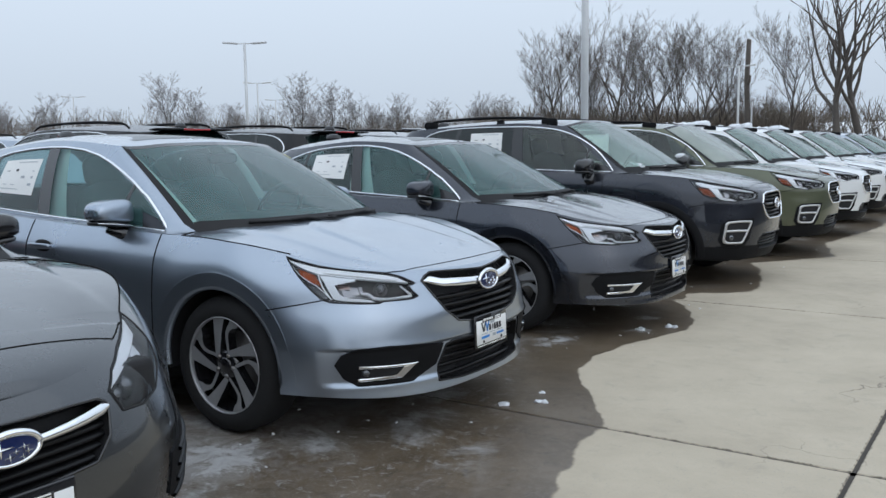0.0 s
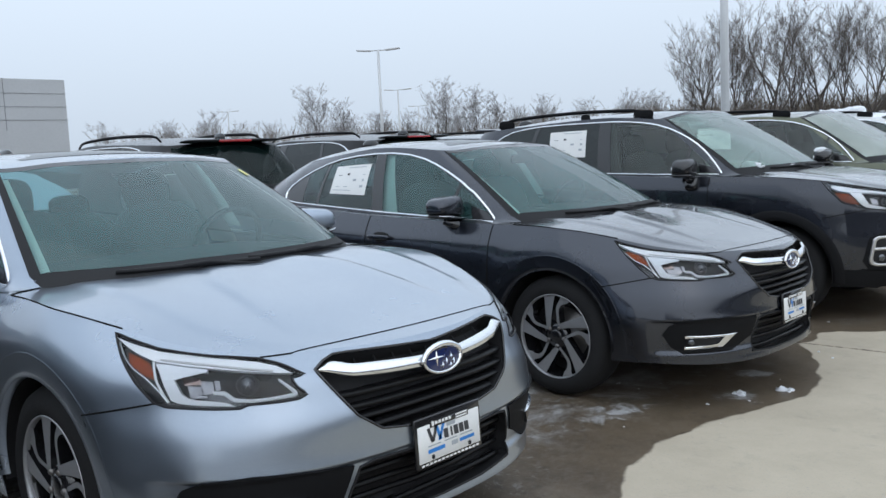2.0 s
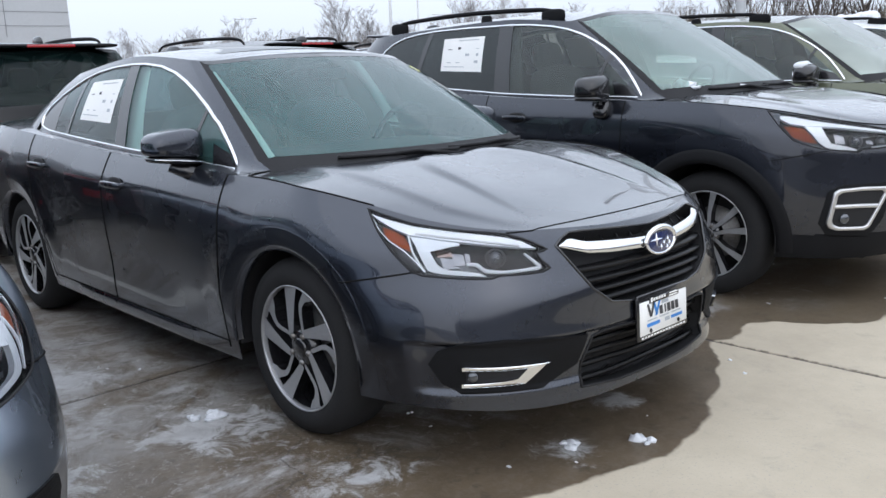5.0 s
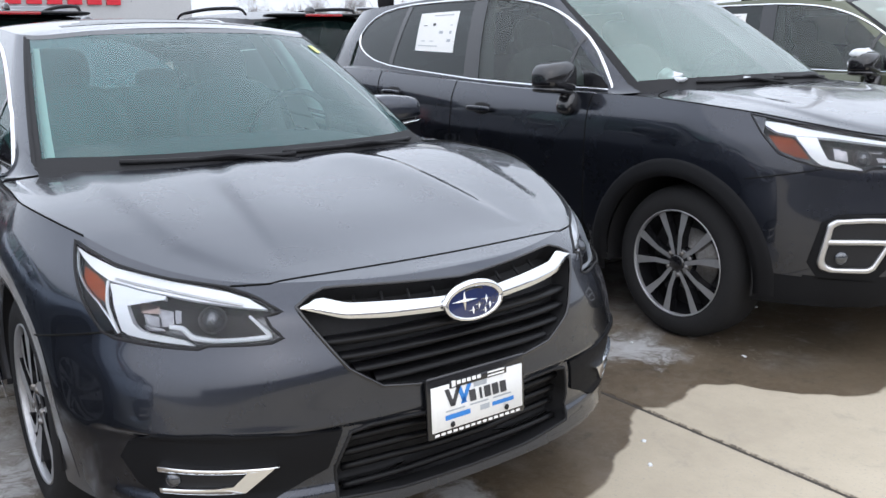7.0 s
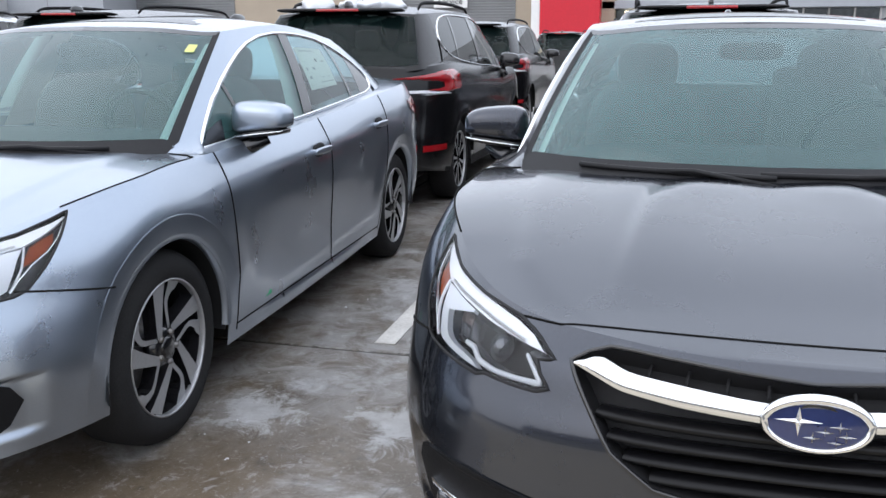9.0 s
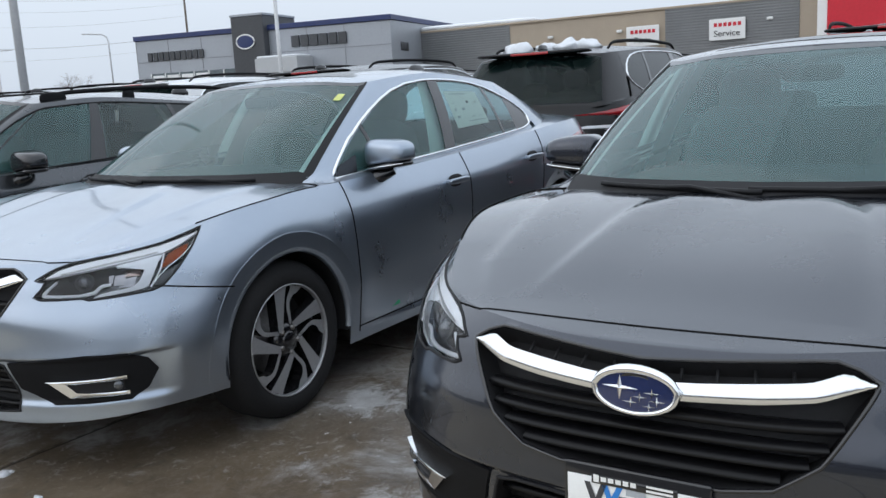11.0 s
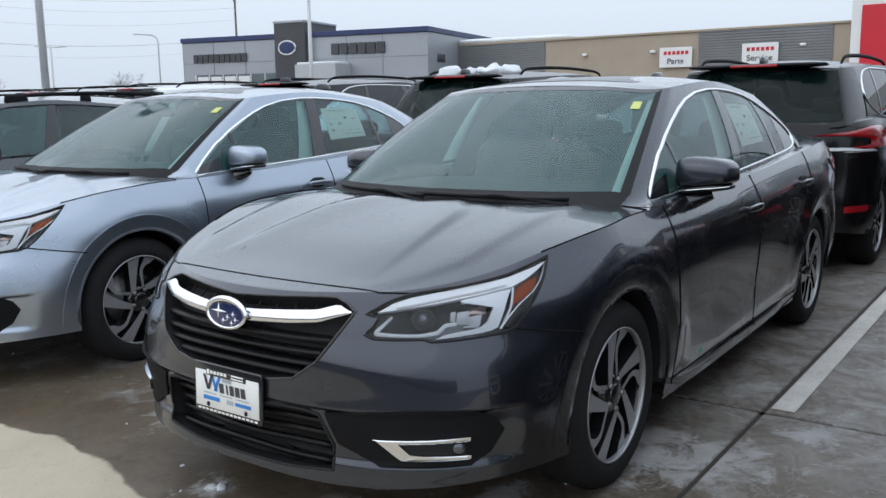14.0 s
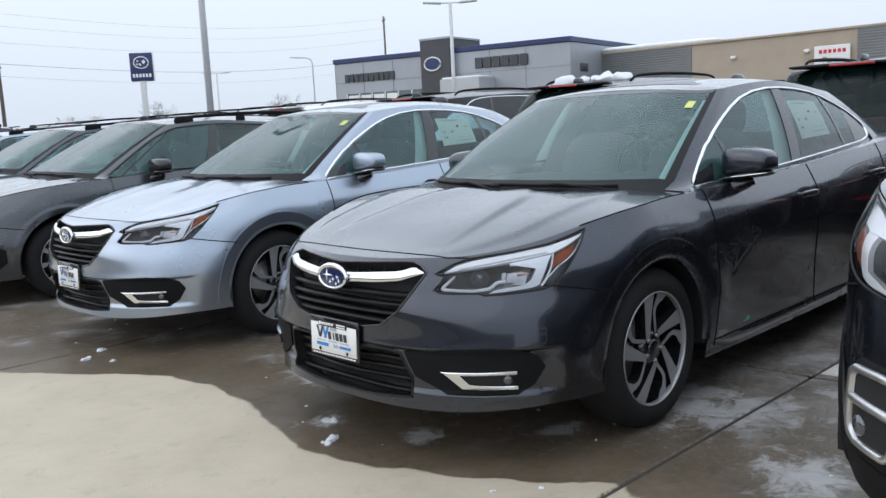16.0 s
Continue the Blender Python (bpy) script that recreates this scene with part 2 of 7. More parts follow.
def ground_material():
    """Concrete with a wet, dirty strip in front of and under the cars, thin ice, and grass and snow beyond the lot."""
    m, nt, b = nodes_of("lot_concrete")
    N, L = nt.nodes, nt.links
    geo = N.new("ShaderNodeNewGeometry")
    xyz = N.new("ShaderNodeSeparateXYZ")
    L.new(geo.outputs["Position"], xyz.inputs[0])

    def noise_at(scale, detail=6.0, rough=0.6, dist=0.0):
        n = N.new("ShaderNodeTexNoise")
        n.inputs["Scale"].default_value, n.inputs["Detail"].default_value = scale, detail
        n.inputs["Roughness"].default_value, n.inputs["Distortion"].default_value = rough, dist
        L.new(geo.outputs["Position"], n.inputs["Vector"])
        return n.outputs["Fac"]

    def math_(op, a, b_, c=None):
        n = N.new("ShaderNodeMath")
        n.operation = op
        for i, v in enumerate((a, b_, c)):
            if v is None:
                continue
            if isinstance(v, (int, float)):
                n.inputs[i].default_value = v
            else:
                L.new(v, n.inputs[i])
        return n.outputs[0]

    def mixc(f, a, b_):
        n = N.new("ShaderNodeMix")
        n.data_type = "RGBA"
        L.new(f, n.inputs["Factor"])
        for k, v in (("A", a), ("B", b_)):
            if isinstance(v, tuple):
                n.inputs[k].default_value = (*v, 1)
            else:
                L.new(v, n.inputs[k])
        return n.outputs["Result"]

    def step(v, lo, hi):
        n = N.new("ShaderNodeMapRange")
        n.interpolation_type = "SMOOTHSTEP"
        n.inputs[1].default_value, n.inputs[2].default_value = lo, hi
        L.new(v, n.inputs[0])
        return n.outputs[0]
    dry = ramp(nt, noise_at(1.3, 8, 0.7), [(0.3, (0.375, 0.322, 0.245)), (0.5, (0.450, 0.390, 0.298)), (0.72, (0.510, 0.446, 0.345))])
    grit = noise_at(95, 3, 0.7)
    dry = mixc(step(grit, 0.55, 0.75), dry, (0.33, 0.31, 0.28))
    wet = ramp(nt, noise_at(2.6, 9, 0.72), [(0.3, (0.070, 0.051, 0.033)), (0.55, (0.124, 0.093, 0.061)), (0.75, (0.188, 0.151, 0.110))])
    pits = step(noise_at(24.0, 6, 0.8, 0.4), 0.46, 0.60)
    wet = mixc(math_("MULTIPLY", pits, 0.5), wet, (0.165, 0.138, 0.108))
    wet = mixc(math_("MULTIPLY", step(noise_at(9.0, 7, 0.75, 0.3), 0.54, 0.66), 0.55), wet, (0.036, 0.028, 0.020))
    dry = mixc(math_("MULTIPLY", step(noise_at(6.0, 8, 0.75, 0.5), 0.54, 0.68), 0.35), dry, (0.29, 0.262, 0.22))
    # the wet edge wanders about one metre ahead of the axles
    shore = [(-9.0, 1.35), (-5.0, 1.55), (-3.57, 1.68), (-3.03, 1.57), (-2.5, 1.45), (-2.37, 1.37), (-1.85, 1.04), (-1.6, 0.89), (-1.25, 0.86), (-0.94, 0.875), (-0.69, 0.92), (-0.45, 0.99), (-0.2, 1.05), (0.13, 1.03), (0.5, 0.91), (0.65, 0.86), (0.86, 0.72), (1.0, 0.61), (1.1, 0.575), (1.17, 0.64), (1.42, 0.58), (1.55, 0.65), (1.68, 0.88), (1.85, 1.0), (2.1, 1.05), (2.6, 0.95), (3.9, 0.5), (4.42, 0.82), (4.99, 1.2), (6.5, 0.8), (9.0, 1.1), (17.0, 1.0)]
    yn = math_("DIVIDE", math_("ADD", xyz.outputs["Y"], 9.0), 26.0)
    sh = ramp(nt, yn, [((y + 9.0) / 26.0, (x / 2.0,) * 3) for y, x in shore])
    wob = math_("MULTIPLY", sh, -2.0)
    fine = math_("MULTIPLY_ADD", noise_at(2.2, 4, 0.55), 0.26, 0.87)
    edge = math_("ADD", math_("ADD", xyz.outputs["X"], wob), fine)
    wetness = math_("SUBTRACT", 1.0, step(edge, 1.0, 1.025))
    near = math_("SUBTRACT", 1.0, step(xyz.outputs["X"], 2.2, 2.3))
    wetness = math_("MULTIPLY", wetness, near)
    col = mixc(wetness, dry, wet)
    # thin ice and trodden snow between the cars
    ice_zone = math_("SUBTRACT", 1.0, step(edge, 0.35, 0.8))
    sheet_ice = step(noise_at(1.7, 9, 0.68, 0.5), 0.50, 0.66)
    flecks = step(noise_at(14.0, 7, 0.78, 0.7), 0.555, 0.63)
    grains = step(noise_at(55.0, 4, 0.8, 0.3), 0.59, 0.66)
    veil = math_("MULTIPLY_ADD", noise_at(7.0, 8, 0.75, 0.8), 1.5, -0.30)
    ice = math_("MULTIPLY", sheet_ice, math_("MULTIPLY", veil, 1.25))
    ice = math_("MAXIMUM", ice, math_("MULTIPLY", math_("MAXIMUM", flecks, math_("MULTIPLY", grains, 0.8)), math_("MULTIPLY_ADD", sheet_ice, 0.35, 0.36)))
    ice = math_("MULTIPLY", ice, ice_zone)
    # a mottled grey film of trodden ice further in between the cars
    deep = math_("SUBTRACT", 1.0, step(edge, -0.7, 0.3))
    mottle = step(noise_at(4.6, 10, 0.76, 0.9), 0.38, 0.62)
    film = math_("MULTIPLY", deep, math_("MULTIPLY_ADD", mottle, 0.46, math_("MULTIPLY", flecks, 0.26)))
    ice = math_("MAXIMUM", ice, film)
    rag = noise_at(6.5, 10, 0.78, 0.6)
    for sx, sy, sr in ((-0.42, 1.05, 0.34), (-0.36, -1.06, 0.36), (-0.9, 1.35, 0.22), (-0.3, -1.7, 0.26), (-1.3, -1.2, 0.24), (-2.1, -1.65, 0.24), (0.25, -3.85, 0.3), (0.1, 1.55, 0.26), (0.45, -0.95, 0.2), (0.813, -0.317, 0.13), (0.672, 0.15, 0.12), (0.24, 0.57, 0.12), (-0.30, 0.92, 0.3), (-0.5, 0.76, 0.2)):
        dv = N.new("ShaderNodeVectorMath")
        dv.operation = "DISTANCE"
        L.new(geo.outputs["Position"], dv.inputs[0])
        dv.inputs[1].default_value = (sx, sy, 0)
        v = math_("ADD", math_("DIVIDE", dv.outputs["Value"], sr), math_("MULTIPLY_ADD", rag, 4.2, -2.0))
        ice = math_("MAXIMUM", ice, math_("MULTIPLY", math_("SUBTRACT", 1.0, step(v, 0.30, 1.0)), math_("MULTIPLY_ADD", veil, 0.75, 0.36)))
    col = mixc(ice, col, (0.54, 0.545, 0.55))
    cracks = N.new("ShaderNodeTexVoronoi")
    cracks.feature = "DISTANCE_TO_EDGE"
    cracks.inputs["Scale"].default_value = 0.55
    wv = N.new("ShaderNodeVectorMath")
    wv.operation = "ADD"
    wn = N.new("ShaderNodeTexNoise")
    wn.inputs["Scale"].default_value, wn.inputs["Detail"].default_value = 2.2, 6
    L.new(geo.outputs["Position"], wn.inputs["Vector"])
    L.new(geo.outputs["Position"], wv.inputs[0])
    L.new(wn.outputs["Color"], wv.inputs[1])
    L.new(wv.outputs[0], cracks.inputs["Vector"])
    hair = math_("MULTIPLY", math_("SUBTRACT", 1.0, step(cracks.outputs["Distance"], 0.001, 0.006)), math_("MULTIPLY", step(noise_at(0.5, 3, 0.5), 0.55, 0.65), 0.55))
    col = mixc(hair, col, (0.045, 0.04, 0.034))
    # crumbling dark sealant along the slab joints
    crumble = math_("MULTIPLY_ADD", noise_at(26.0, 5, 0.7), 0.05, -0.022)
    for axis, start in (("X", -8.36), ("Y", -17.215)):
        f = math_("FRACT", math_("MULTIPLY_ADD", xyz.outputs[axis], 1 / 3.66, 0.5 - start / 3.66), 0.0)
        d = math_("MULTIPLY", math_("ABSOLUTE", math_("SUBTRACT", f, 0.5), 0.0), 3.66)
        col = mixc(math_("MULTIPLY", math_("SUBTRACT", 1.0, step(math_("SUBTRACT", d, crumble), 0.003, 0.013)), 0.8), col, (0.055, 0.045, 0.036))
    # unseen ground past the dry strip, darkened to dim the bumpers' reflections
    unseen_dark = step(math_("MULTIPLY_ADD", noise_at(0.7, 5, 0.6), 0.8, xyz.outputs["X"]), 4.9, 5.2)
    col = mixc(unseen_dark, col, ramp(nt, noise_at(1.1, 8, 0.7), [(0.3, (0.040, 0.038, 0.036)), (0.7, (0.085, 0.08, 0.074))]))
    # beyond the lot
    far = math_("MAXIMUM", step(xyz.outputs["Y"], 62, 63), math_("MAXIMUM", step(math_("MULTIPLY", xyz.outputs["X"], -1.0), 75, 76), step(math_("MULTIPLY", xyz.outputs["Y"], -1.0), 62, 63)))
    grass = mixc(step(noise_at(0.09, 6, 0.7), 0.48, 0.58), (0.17, 0.145, 0.095), (0.62, 0.63, 0.65))
    col = mixc(far, col, grass)
    L.new(col, b.inputs["Base Color"])
    rough = math_("MULTIPLY_ADD", wetness, -0.50, 0.86)
    rough = math_("MULTIPLY_ADD", noise_at(3.0, 6, 0.7), 0.22, math_("SUBTRACT", rough, 0.11))
    L.new(rough, b.inputs["Roughness"])
    bp = N.new("ShaderNodeBump")
    bp.inputs["Strength"].default_value, bp.inputs["Distance"].default_value = 0.35, 0.006
    h = math_("ADD", math_("MULTIPLY", grit, 0.35), math_("MULTIPLY", ice, 1.2))
    L.new(h, bp.inputs["Height"])
    L.new(bp.outputs["Normal"], b.inputs["Normal"])
    return m


M["ground"] = ground_material()
# ---------------------------------------------------------------- mesh tools
def pchip(pts):
    """Smooth monotone curve through a few (x, y) pairs."""
    pts = sorted(pts)
    xs = np.array([p[0] for p in pts], float)
    ys = np.array([p[1] for p in pts], float)
    h = np.diff(xs)
    d = np.diff(ys) / h
    m = np.zeros(len(xs))
    m[0], m[-1] = d[0], d[-1]
    for i in range(1, len(xs) - 1):
        if d[i - 1] * d[i] > 0:
            w1, w2 = 2 * h[i] + h[i - 1], h[i] + 2 * h[i - 1]
            m[i] = (w1 + w2) / (w1 / d[i - 1] + w2 / d[i])

    def f(x):
        x = np.clip(np.asarray(x, float), xs[0], xs[-1])
        i = np.clip(np.searchsorted(xs, x) - 1, 0, len(xs) - 2)
        t = (x - xs[i]) / h[i]
        return ((1 + 2 * t) * (1 - t) ** 2 * ys[i] + t * (1 - t) ** 2 * h[i] * m[i]
                + t * t * (3 - 2 * t) * ys[i + 1] + t * t * (t - 1) * h[i] * m[i + 1])
    return f


def eased(pts, sigma):
    """The same curve with its bends eased over a length sigma, so that reflections run smoothly."""
    f = pchip(pts)
    lo, hi = min(p[0] for p in pts), max(p[0] for p in pts)
    xs = np.linspace(lo - 3 * sigma, hi + 3 * sigma, 600)
    step = xs[1] - xs[0]
    k = np.arange(-int(3 * sigma / step), int(3 * sigma / step) + 1) * step
    g = np.exp(-0.5 * (k / sigma) ** 2)
    g /= g.sum()
    ys = np.convolve(np.pad(f(xs), len(k) // 2, mode="edge"), g, "valid")
    return lambda x: np.interp(x, xs, ys)


def root(name, label, category, m=None, group="", kind=""):
    ob = new(name)
    ob.empty_display_size = 0.2
    if m is not None:
        ob.matrix_world = m
    return tagged(ob, label, category, group, kind)


SKIP = {"badge_bit", "grille_fin", "intake_bar", "panel_gap", "wheel_nut", "brake_disc", "rim_barrel", "projector_ring", "lamp_edge", "steering_wheel", "inside_mirror",
        "handle_cup", "handle_foot", "mirror_glass", "wiper_arm", "projector", "hub_cap", "radiator_block", "badge_field", "spoke_inset", "rear_wiper", "fog_lens", "mirror_arm"}
# left off cars that only ever show their tails
SKIP_BACK = {"grille_bar", "lamp_guide", "lamp_strip", "lamp_mask", "fog_bezel", "chrome_bar", "badge_rim", "badge_back", "wiper", "rail_foot", "turn_signal", "grille_frame", "arch_trim", "dashboard",
             "spoke_hub", "mirror_base", "handle_grip", "cladding_clip", "intake_bar", "lamp_cover"}
LITE = [0]


def part(name, geo, material, parent=None, label="", smooth=True, normals=None):
    """geo: (vertices, faces) in the thing's own space; one mesh object under its thing."""
    if (LITE[0] and name in SKIP) or (LITE[0] > 1 and name in SKIP_BACK):
        return None
    vs, fs = geo
    me = bpy.data.meshes.new(name)
    me.from_pydata([tuple(map(float, v)) for v in vs], [], [tuple(map(int, f)) for f in fs])
    me.materials.append(material)
    me.update()
    me.polygons.foreach_set("use_smooth", [smooth] * len(me.polygons))
    if normals is not None:
        me.normals_split_custom_set_from_vertices([tuple(map(float, n)) for n in normals])
    ob = new(name, me)
    if parent is not None:
        ob.parent = parent
    if label:
        ob["label"] = label
    return ob


def join(*geos):
    vs, fs = [], []
    for v, f in geos:
        k = len(vs)
        vs += [tuple(p) for p in v]
        fs += [tuple(i + k for i in q) for q in f]
    return vs, fs


def moved(geo, m):
    return [tuple(m @ Vector(v)) for v in geo[0]], geo[1]


def mirror_y(geo):
    return [(x, -y, z) for x, y, z in geo[0]], [tuple(reversed(f)) for f in geo[1]]


def grid(P, flip=False):
    """A sheet from an array of points, rows by columns."""
    n, m = P.shape[:2]
    f = []
    for i in range(n - 1):
        for j in range(m - 1):
            q = (i * m + j, i * m + j + 1, (i + 1) * m + j + 1, (i + 1) * m + j)
            f.append(q[::-1] if flip else q)
    return [tuple(p) for p in P.reshape(-1, 3)], f


def tube(points, r, n=6, closed=False):
    pts = [Vector(p) for p in points]
    k = len(pts)
    vs, fs = [], []
    for i, p in enumerate(pts):
        a = pts[(i - 1) % k] if closed or i else pts[0]
        b = pts[(i + 1) % k] if closed or i < k - 1 else pts[-1]
        t = (b - a)
        t = t.normalized() if t.length > 1e-9 else Vector((1, 0, 0))
        u = t.cross(Vector((0, 0, 1)))
        if u.length < 0.05:
            u = t.cross(Vector((0, 1, 0)))
        u.normalize()
        w = t.cross(u)
        rr = r(i / (k - 1)) if callable(r) else r
        for j in range(n):
            c = 2 * math.pi * j / n
            vs.append(tuple(p + (u * math.cos(c) + w * math.sin(c)) * rr))
    for i in range(k if closed else k - 1):
        for j in range(n):
            fs.append((i * n + j, i * n + (j + 1) % n, ((i + 1) % k) * n + (j + 1) % n, ((i + 1) % k) * n + j))
    if not closed:
        fs.append(tuple(range(n))[::-1])
        fs.append(tuple((k - 1) * n + j for j in range(n)))
    return vs, fs


def rbox(sx, sy, sz, m=None, bevel=0.01, seg=2):
    """A box with rounded edges."""
    bm = bmesh.new()
    bmesh.ops.create_cube(bm, size=1, matrix=Matrix.Diagonal((sx, sy, sz, 1)))
    if bevel:
        bmesh.ops.bevel(bm, geom=list(bm.edges), offset=min(bevel, 0.49 * min(sx, sy, sz)), segments=seg, affect="EDGES", profile=0.5)
    if m is not None:
        bmesh.ops.transform(bm, matrix=m, verts=bm.verts)
    bm.verts.index_update()
    geo = [tuple(v.co) for v in bm.verts], [tuple(v.index for v in f.verts) for f in bm.faces]
    bm.free()
    return geo


def superq(rx, ry, rz, e1=0.5, e2=0.5, m=None, nu=24, nv=12):
    """A rounded pillow form."""
    sp = lambda c, e: math.copysign(abs(c) ** e, c)
    vs, fs = [], []
    for i in range(nv + 1):
        a = -math.pi / 2 + math.pi * i / nv
        for j in range(nu):
            b = 2 * math.pi * j / nu
            vs.append((rx * sp(math.cos(a), e1) * sp(math.cos(b), e2), ry * sp(math.cos(a), e1) * sp(math.sin(b), e2), rz * sp(math.sin(a), e1)))
    for i in range(nv):
        for j in range(nu):
            fs.append((i * nu + j, i * nu + (j + 1) % nu, (i + 1) * nu + (j + 1) % nu, (i + 1) * nu + j))
    return moved((vs, fs), m) if m is not None else (vs, fs)


def lathe_y(profile, n=48):
    """Turn (radius, y) pairs round the y axis."""
    vs, fs = [], []
    k = len(profile)
    for j in range(n):
        a = 2 * math.pi * j / n
        for r, y in profile:
            vs.append((r * math.cos(a), y, r * math.sin(a)))
    for j in range(n):
        for i in range(k - 1):
            fs.append((j * k + i, ((j + 1) % n) * k + i, ((j + 1) % n) * k + i + 1, j * k + i + 1))
    return vs, fs


def prism_y(poly, y0, y1):
    """A flat outline in x and z, thickened along y (y1 is the outer face)."""
    n = len(poly)
    vs = [(x, y0, z) for x, z in poly] + [(x, y1, z) for x, z in poly]
    return vs, [tuple(range(n)), tuple(range(2 * n - 1, n - 1, -1))] + [(i, n + i, n + (i + 1) % n, (i + 1) % n) for i in range(n)]


# ---------------------------------------------------------------- car body
class CarForm:
    """The painted skin of a car: a wrap round its plan, a hood, a deck and a cabin, all from a few curves. x ahead of the front axle, y left."""

    def __init__(s, d):
        s.d = d
        s.c = {k: eased(d[k], g) for k, g in (("a", 0.016), ("b", 0.014), ("n", 0.05), ("ar", 0.04), ("nr", 0.1), ("zsh", 0.03), ("zc", 0.06), ("roof", 0.08))}
        s.wb, s.R, s.rw = d["wb"], d["arch"], d["rw"]
        keys = d["cabin"]
        s.cb = [pchip([(k[0], k[i]) for k in keys]) for i in range(1, 7)]

    def wide(s, x, z):
        zr = s.c["zsh"](np.minimum(x, -0.4))
        return s.c["b"](z + 0.97 - zr)

    def skin(s, p, z):
        """p 0..1 nose to front axle, 1..2 side, 2..3 rear axle to tail."""
        p, z = np.broadcast_arrays(np.asarray(p, float), np.asarray(z, float))
        c = s.c
        out = np.zeros(p.shape + (3,))
        al = np.clip(p, 0, 1) * math.pi / 2
        a, n = c["a"](z), c["n"](z)
        b = s.wide(np.zeros_like(z), z)
        r = ((np.cos(al) / a) ** n + (np.sin(al) / b) ** n) ** (-1 / n)
        xf, yf = r * np.cos(al), r * np.sin(al)
        xs = -s.wb * np.clip(p - 1, 0, 1)
        ys = s.wide(xs, z)
        be = np.clip(p - 2, 0, 1) * math.pi / 2
        ar, nr = c["ar"](z), c["nr"](z)
        bb = s.wide(np.full_like(z, -s.wb), z)
        rr = ((np.sin(be) / ar) ** nr + (np.cos(be) / bb) ** nr) ** (-1 / nr)
        xr, yr = -s.wb - rr * np.sin(be), rr * np.cos(be)
        x = np.where(p <= 1, xf, np.where(p <= 2, xs, xr))
        y = np.where(p <= 1, yf, np.where(p <= 2, ys, yr))
        # flared arches and hollowed doors
        for hx in (0, -s.wb):
            dd = np.hypot(x - hx, z - s.rw)
            if s.d.get("lip_ring"):
                g = np.clip((s.R + 0.25 - dd) / 0.17, 0, 1)
                y = y + (0.011 * g * g * (3 - 2 * g) - 0.016 * np.clip((s.R + 0.085 - dd) / 0.085, 0, 1)) * (y > 0.5) * np.clip((z - s.rw + 0.05) / 0.2, 0, 1)
            else:
                g = np.clip((s.R + 0.075 - dd) / 0.035, 0, 1)
                y = y + 0.005 * g * g * (3 - 2 * g) * (y > 0.5)
        t = np.clip(-(x + s.R + 0.02) / 0.6, 0, 1) ** 2 * (3 - 2 * np.clip(-(x + s.R + 0.02) / 0.6, 0, 1)) * np.clip((x + s.wb - s.R - 0.02) / 0.6, 0, 1) ** 2 * (3 - 2 * np.clip((x + s.wb - s.R - 0.02) / 0.6, 0, 1))
        y = y - t * (0.016 * np.exp(-((z - 0.47) / 0.17) ** 2) - 0.004 * np.exp(-((z - 0.86) / 0.05) ** 2))
        y = y + t * 0.014 * np.exp(-((z - 0.245) / 0.035) ** 4)
        if s.d.get("shelf"):
            # the black lower insert sits back under a shelf
            sm = lambda v: np.clip(v, 0, 1) ** 2 * (3 - 2 * np.clip(v, 0, 1))
            deg = np.degrees(al)
            k = 1 - 0.014 * sm((0.474 - z) / 0.014) * sm((z - 0.285) / 0.035) * sm((57 - deg) / 6) * sm((deg - 4) / 10) * (p <= 1)
            x, y = np.where(p <= 1, x * k, x), np.where(p <= 1, y * k, y)
        out[..., 0], out[..., 1], out[..., 2] = x, y, z
        return out

    def at(s, deg, z, off=0.0):
        """A point on the nose, at an angle from straight ahead, pushed out along the skin's normal."""
        deg, z = np.broadcast_arrays(np.asarray(deg, float), np.asarray(z, float))
        sg = np.where(deg < 0, -1.0, 1.0)
        p = np.abs(deg) / 90
        e = 0.004
        P = s.skin(p, z)
        T = s.skin(np.clip(p + e, 0, 3), z) - s.skin(np.clip(p - e, 0, 3), z)
        U = s.skin(p, z + e) - s.skin(p, z - e)
        N = np.cross(T, U)
        N /= np.linalg.norm(N, axis=-1, keepdims=True) + 1e-12
        N = np.where((N[..., :1] * P[..., :1] + N[..., 1:2] * P[..., 1:2]) < 0, -N, N)
        Q = P + N * np.asarray(off, float)[..., None]
        Q[..., 1] *= sg
        return Q

    def tail(s, deg, z, off=0.0):
        """The same at the tail: the angle from straight behind."""
        deg, z = np.broadcast_arrays(np.asarray(deg, float), np.asarray(z, float))
        sg = np.where(deg < 0, -1.0, 1.0)
        p = 3 - np.abs(deg) / 90
        P = s.skin(p, z)
        N = np.stack([np.cos(np.radians(deg)) * -1, np.sin(np.radians(np.abs(deg))), 0 * z], -1)
        Q = P + N * np.asarray(off, float)[..., None]
        Q[..., 1] *= sg
        return Q

    def top_z(s, p):
        return s.c["zsh"](s.skin(p, np.full(np.shape(p), 0.7))[..., 0])

    def columns(s):
        R, wb = s.R, s.wb
        pa = s.edge(R)
        arch = lambda u0, u1, k: [R * math.cos(u) for u in np.linspace(u0, u1, k)]
        k1, k2, k3, k4 = (8, 16, 12, 34) if LITE[0] else (14, 40, 26, s.d.get("cols", 64))
        P = list(np.linspace(0, pa, k4))
        P += [s.edge(x) for x in arch(0.03, math.pi / 2, k1)][:-1]
        P += [1 + -x / wb for x in arch(math.pi / 2, math.pi - 0.03, k1)] + [1 + R / wb]
        P += list(1 + np.linspace(R + 0.004, wb - R - 0.004, k2) / wb)
        P += [1 + (wb - R) / wb] + [1 + (wb - x) / wb for x in arch(0.03, math.pi / 2, k1)]
        pr = s.edge(R, True)
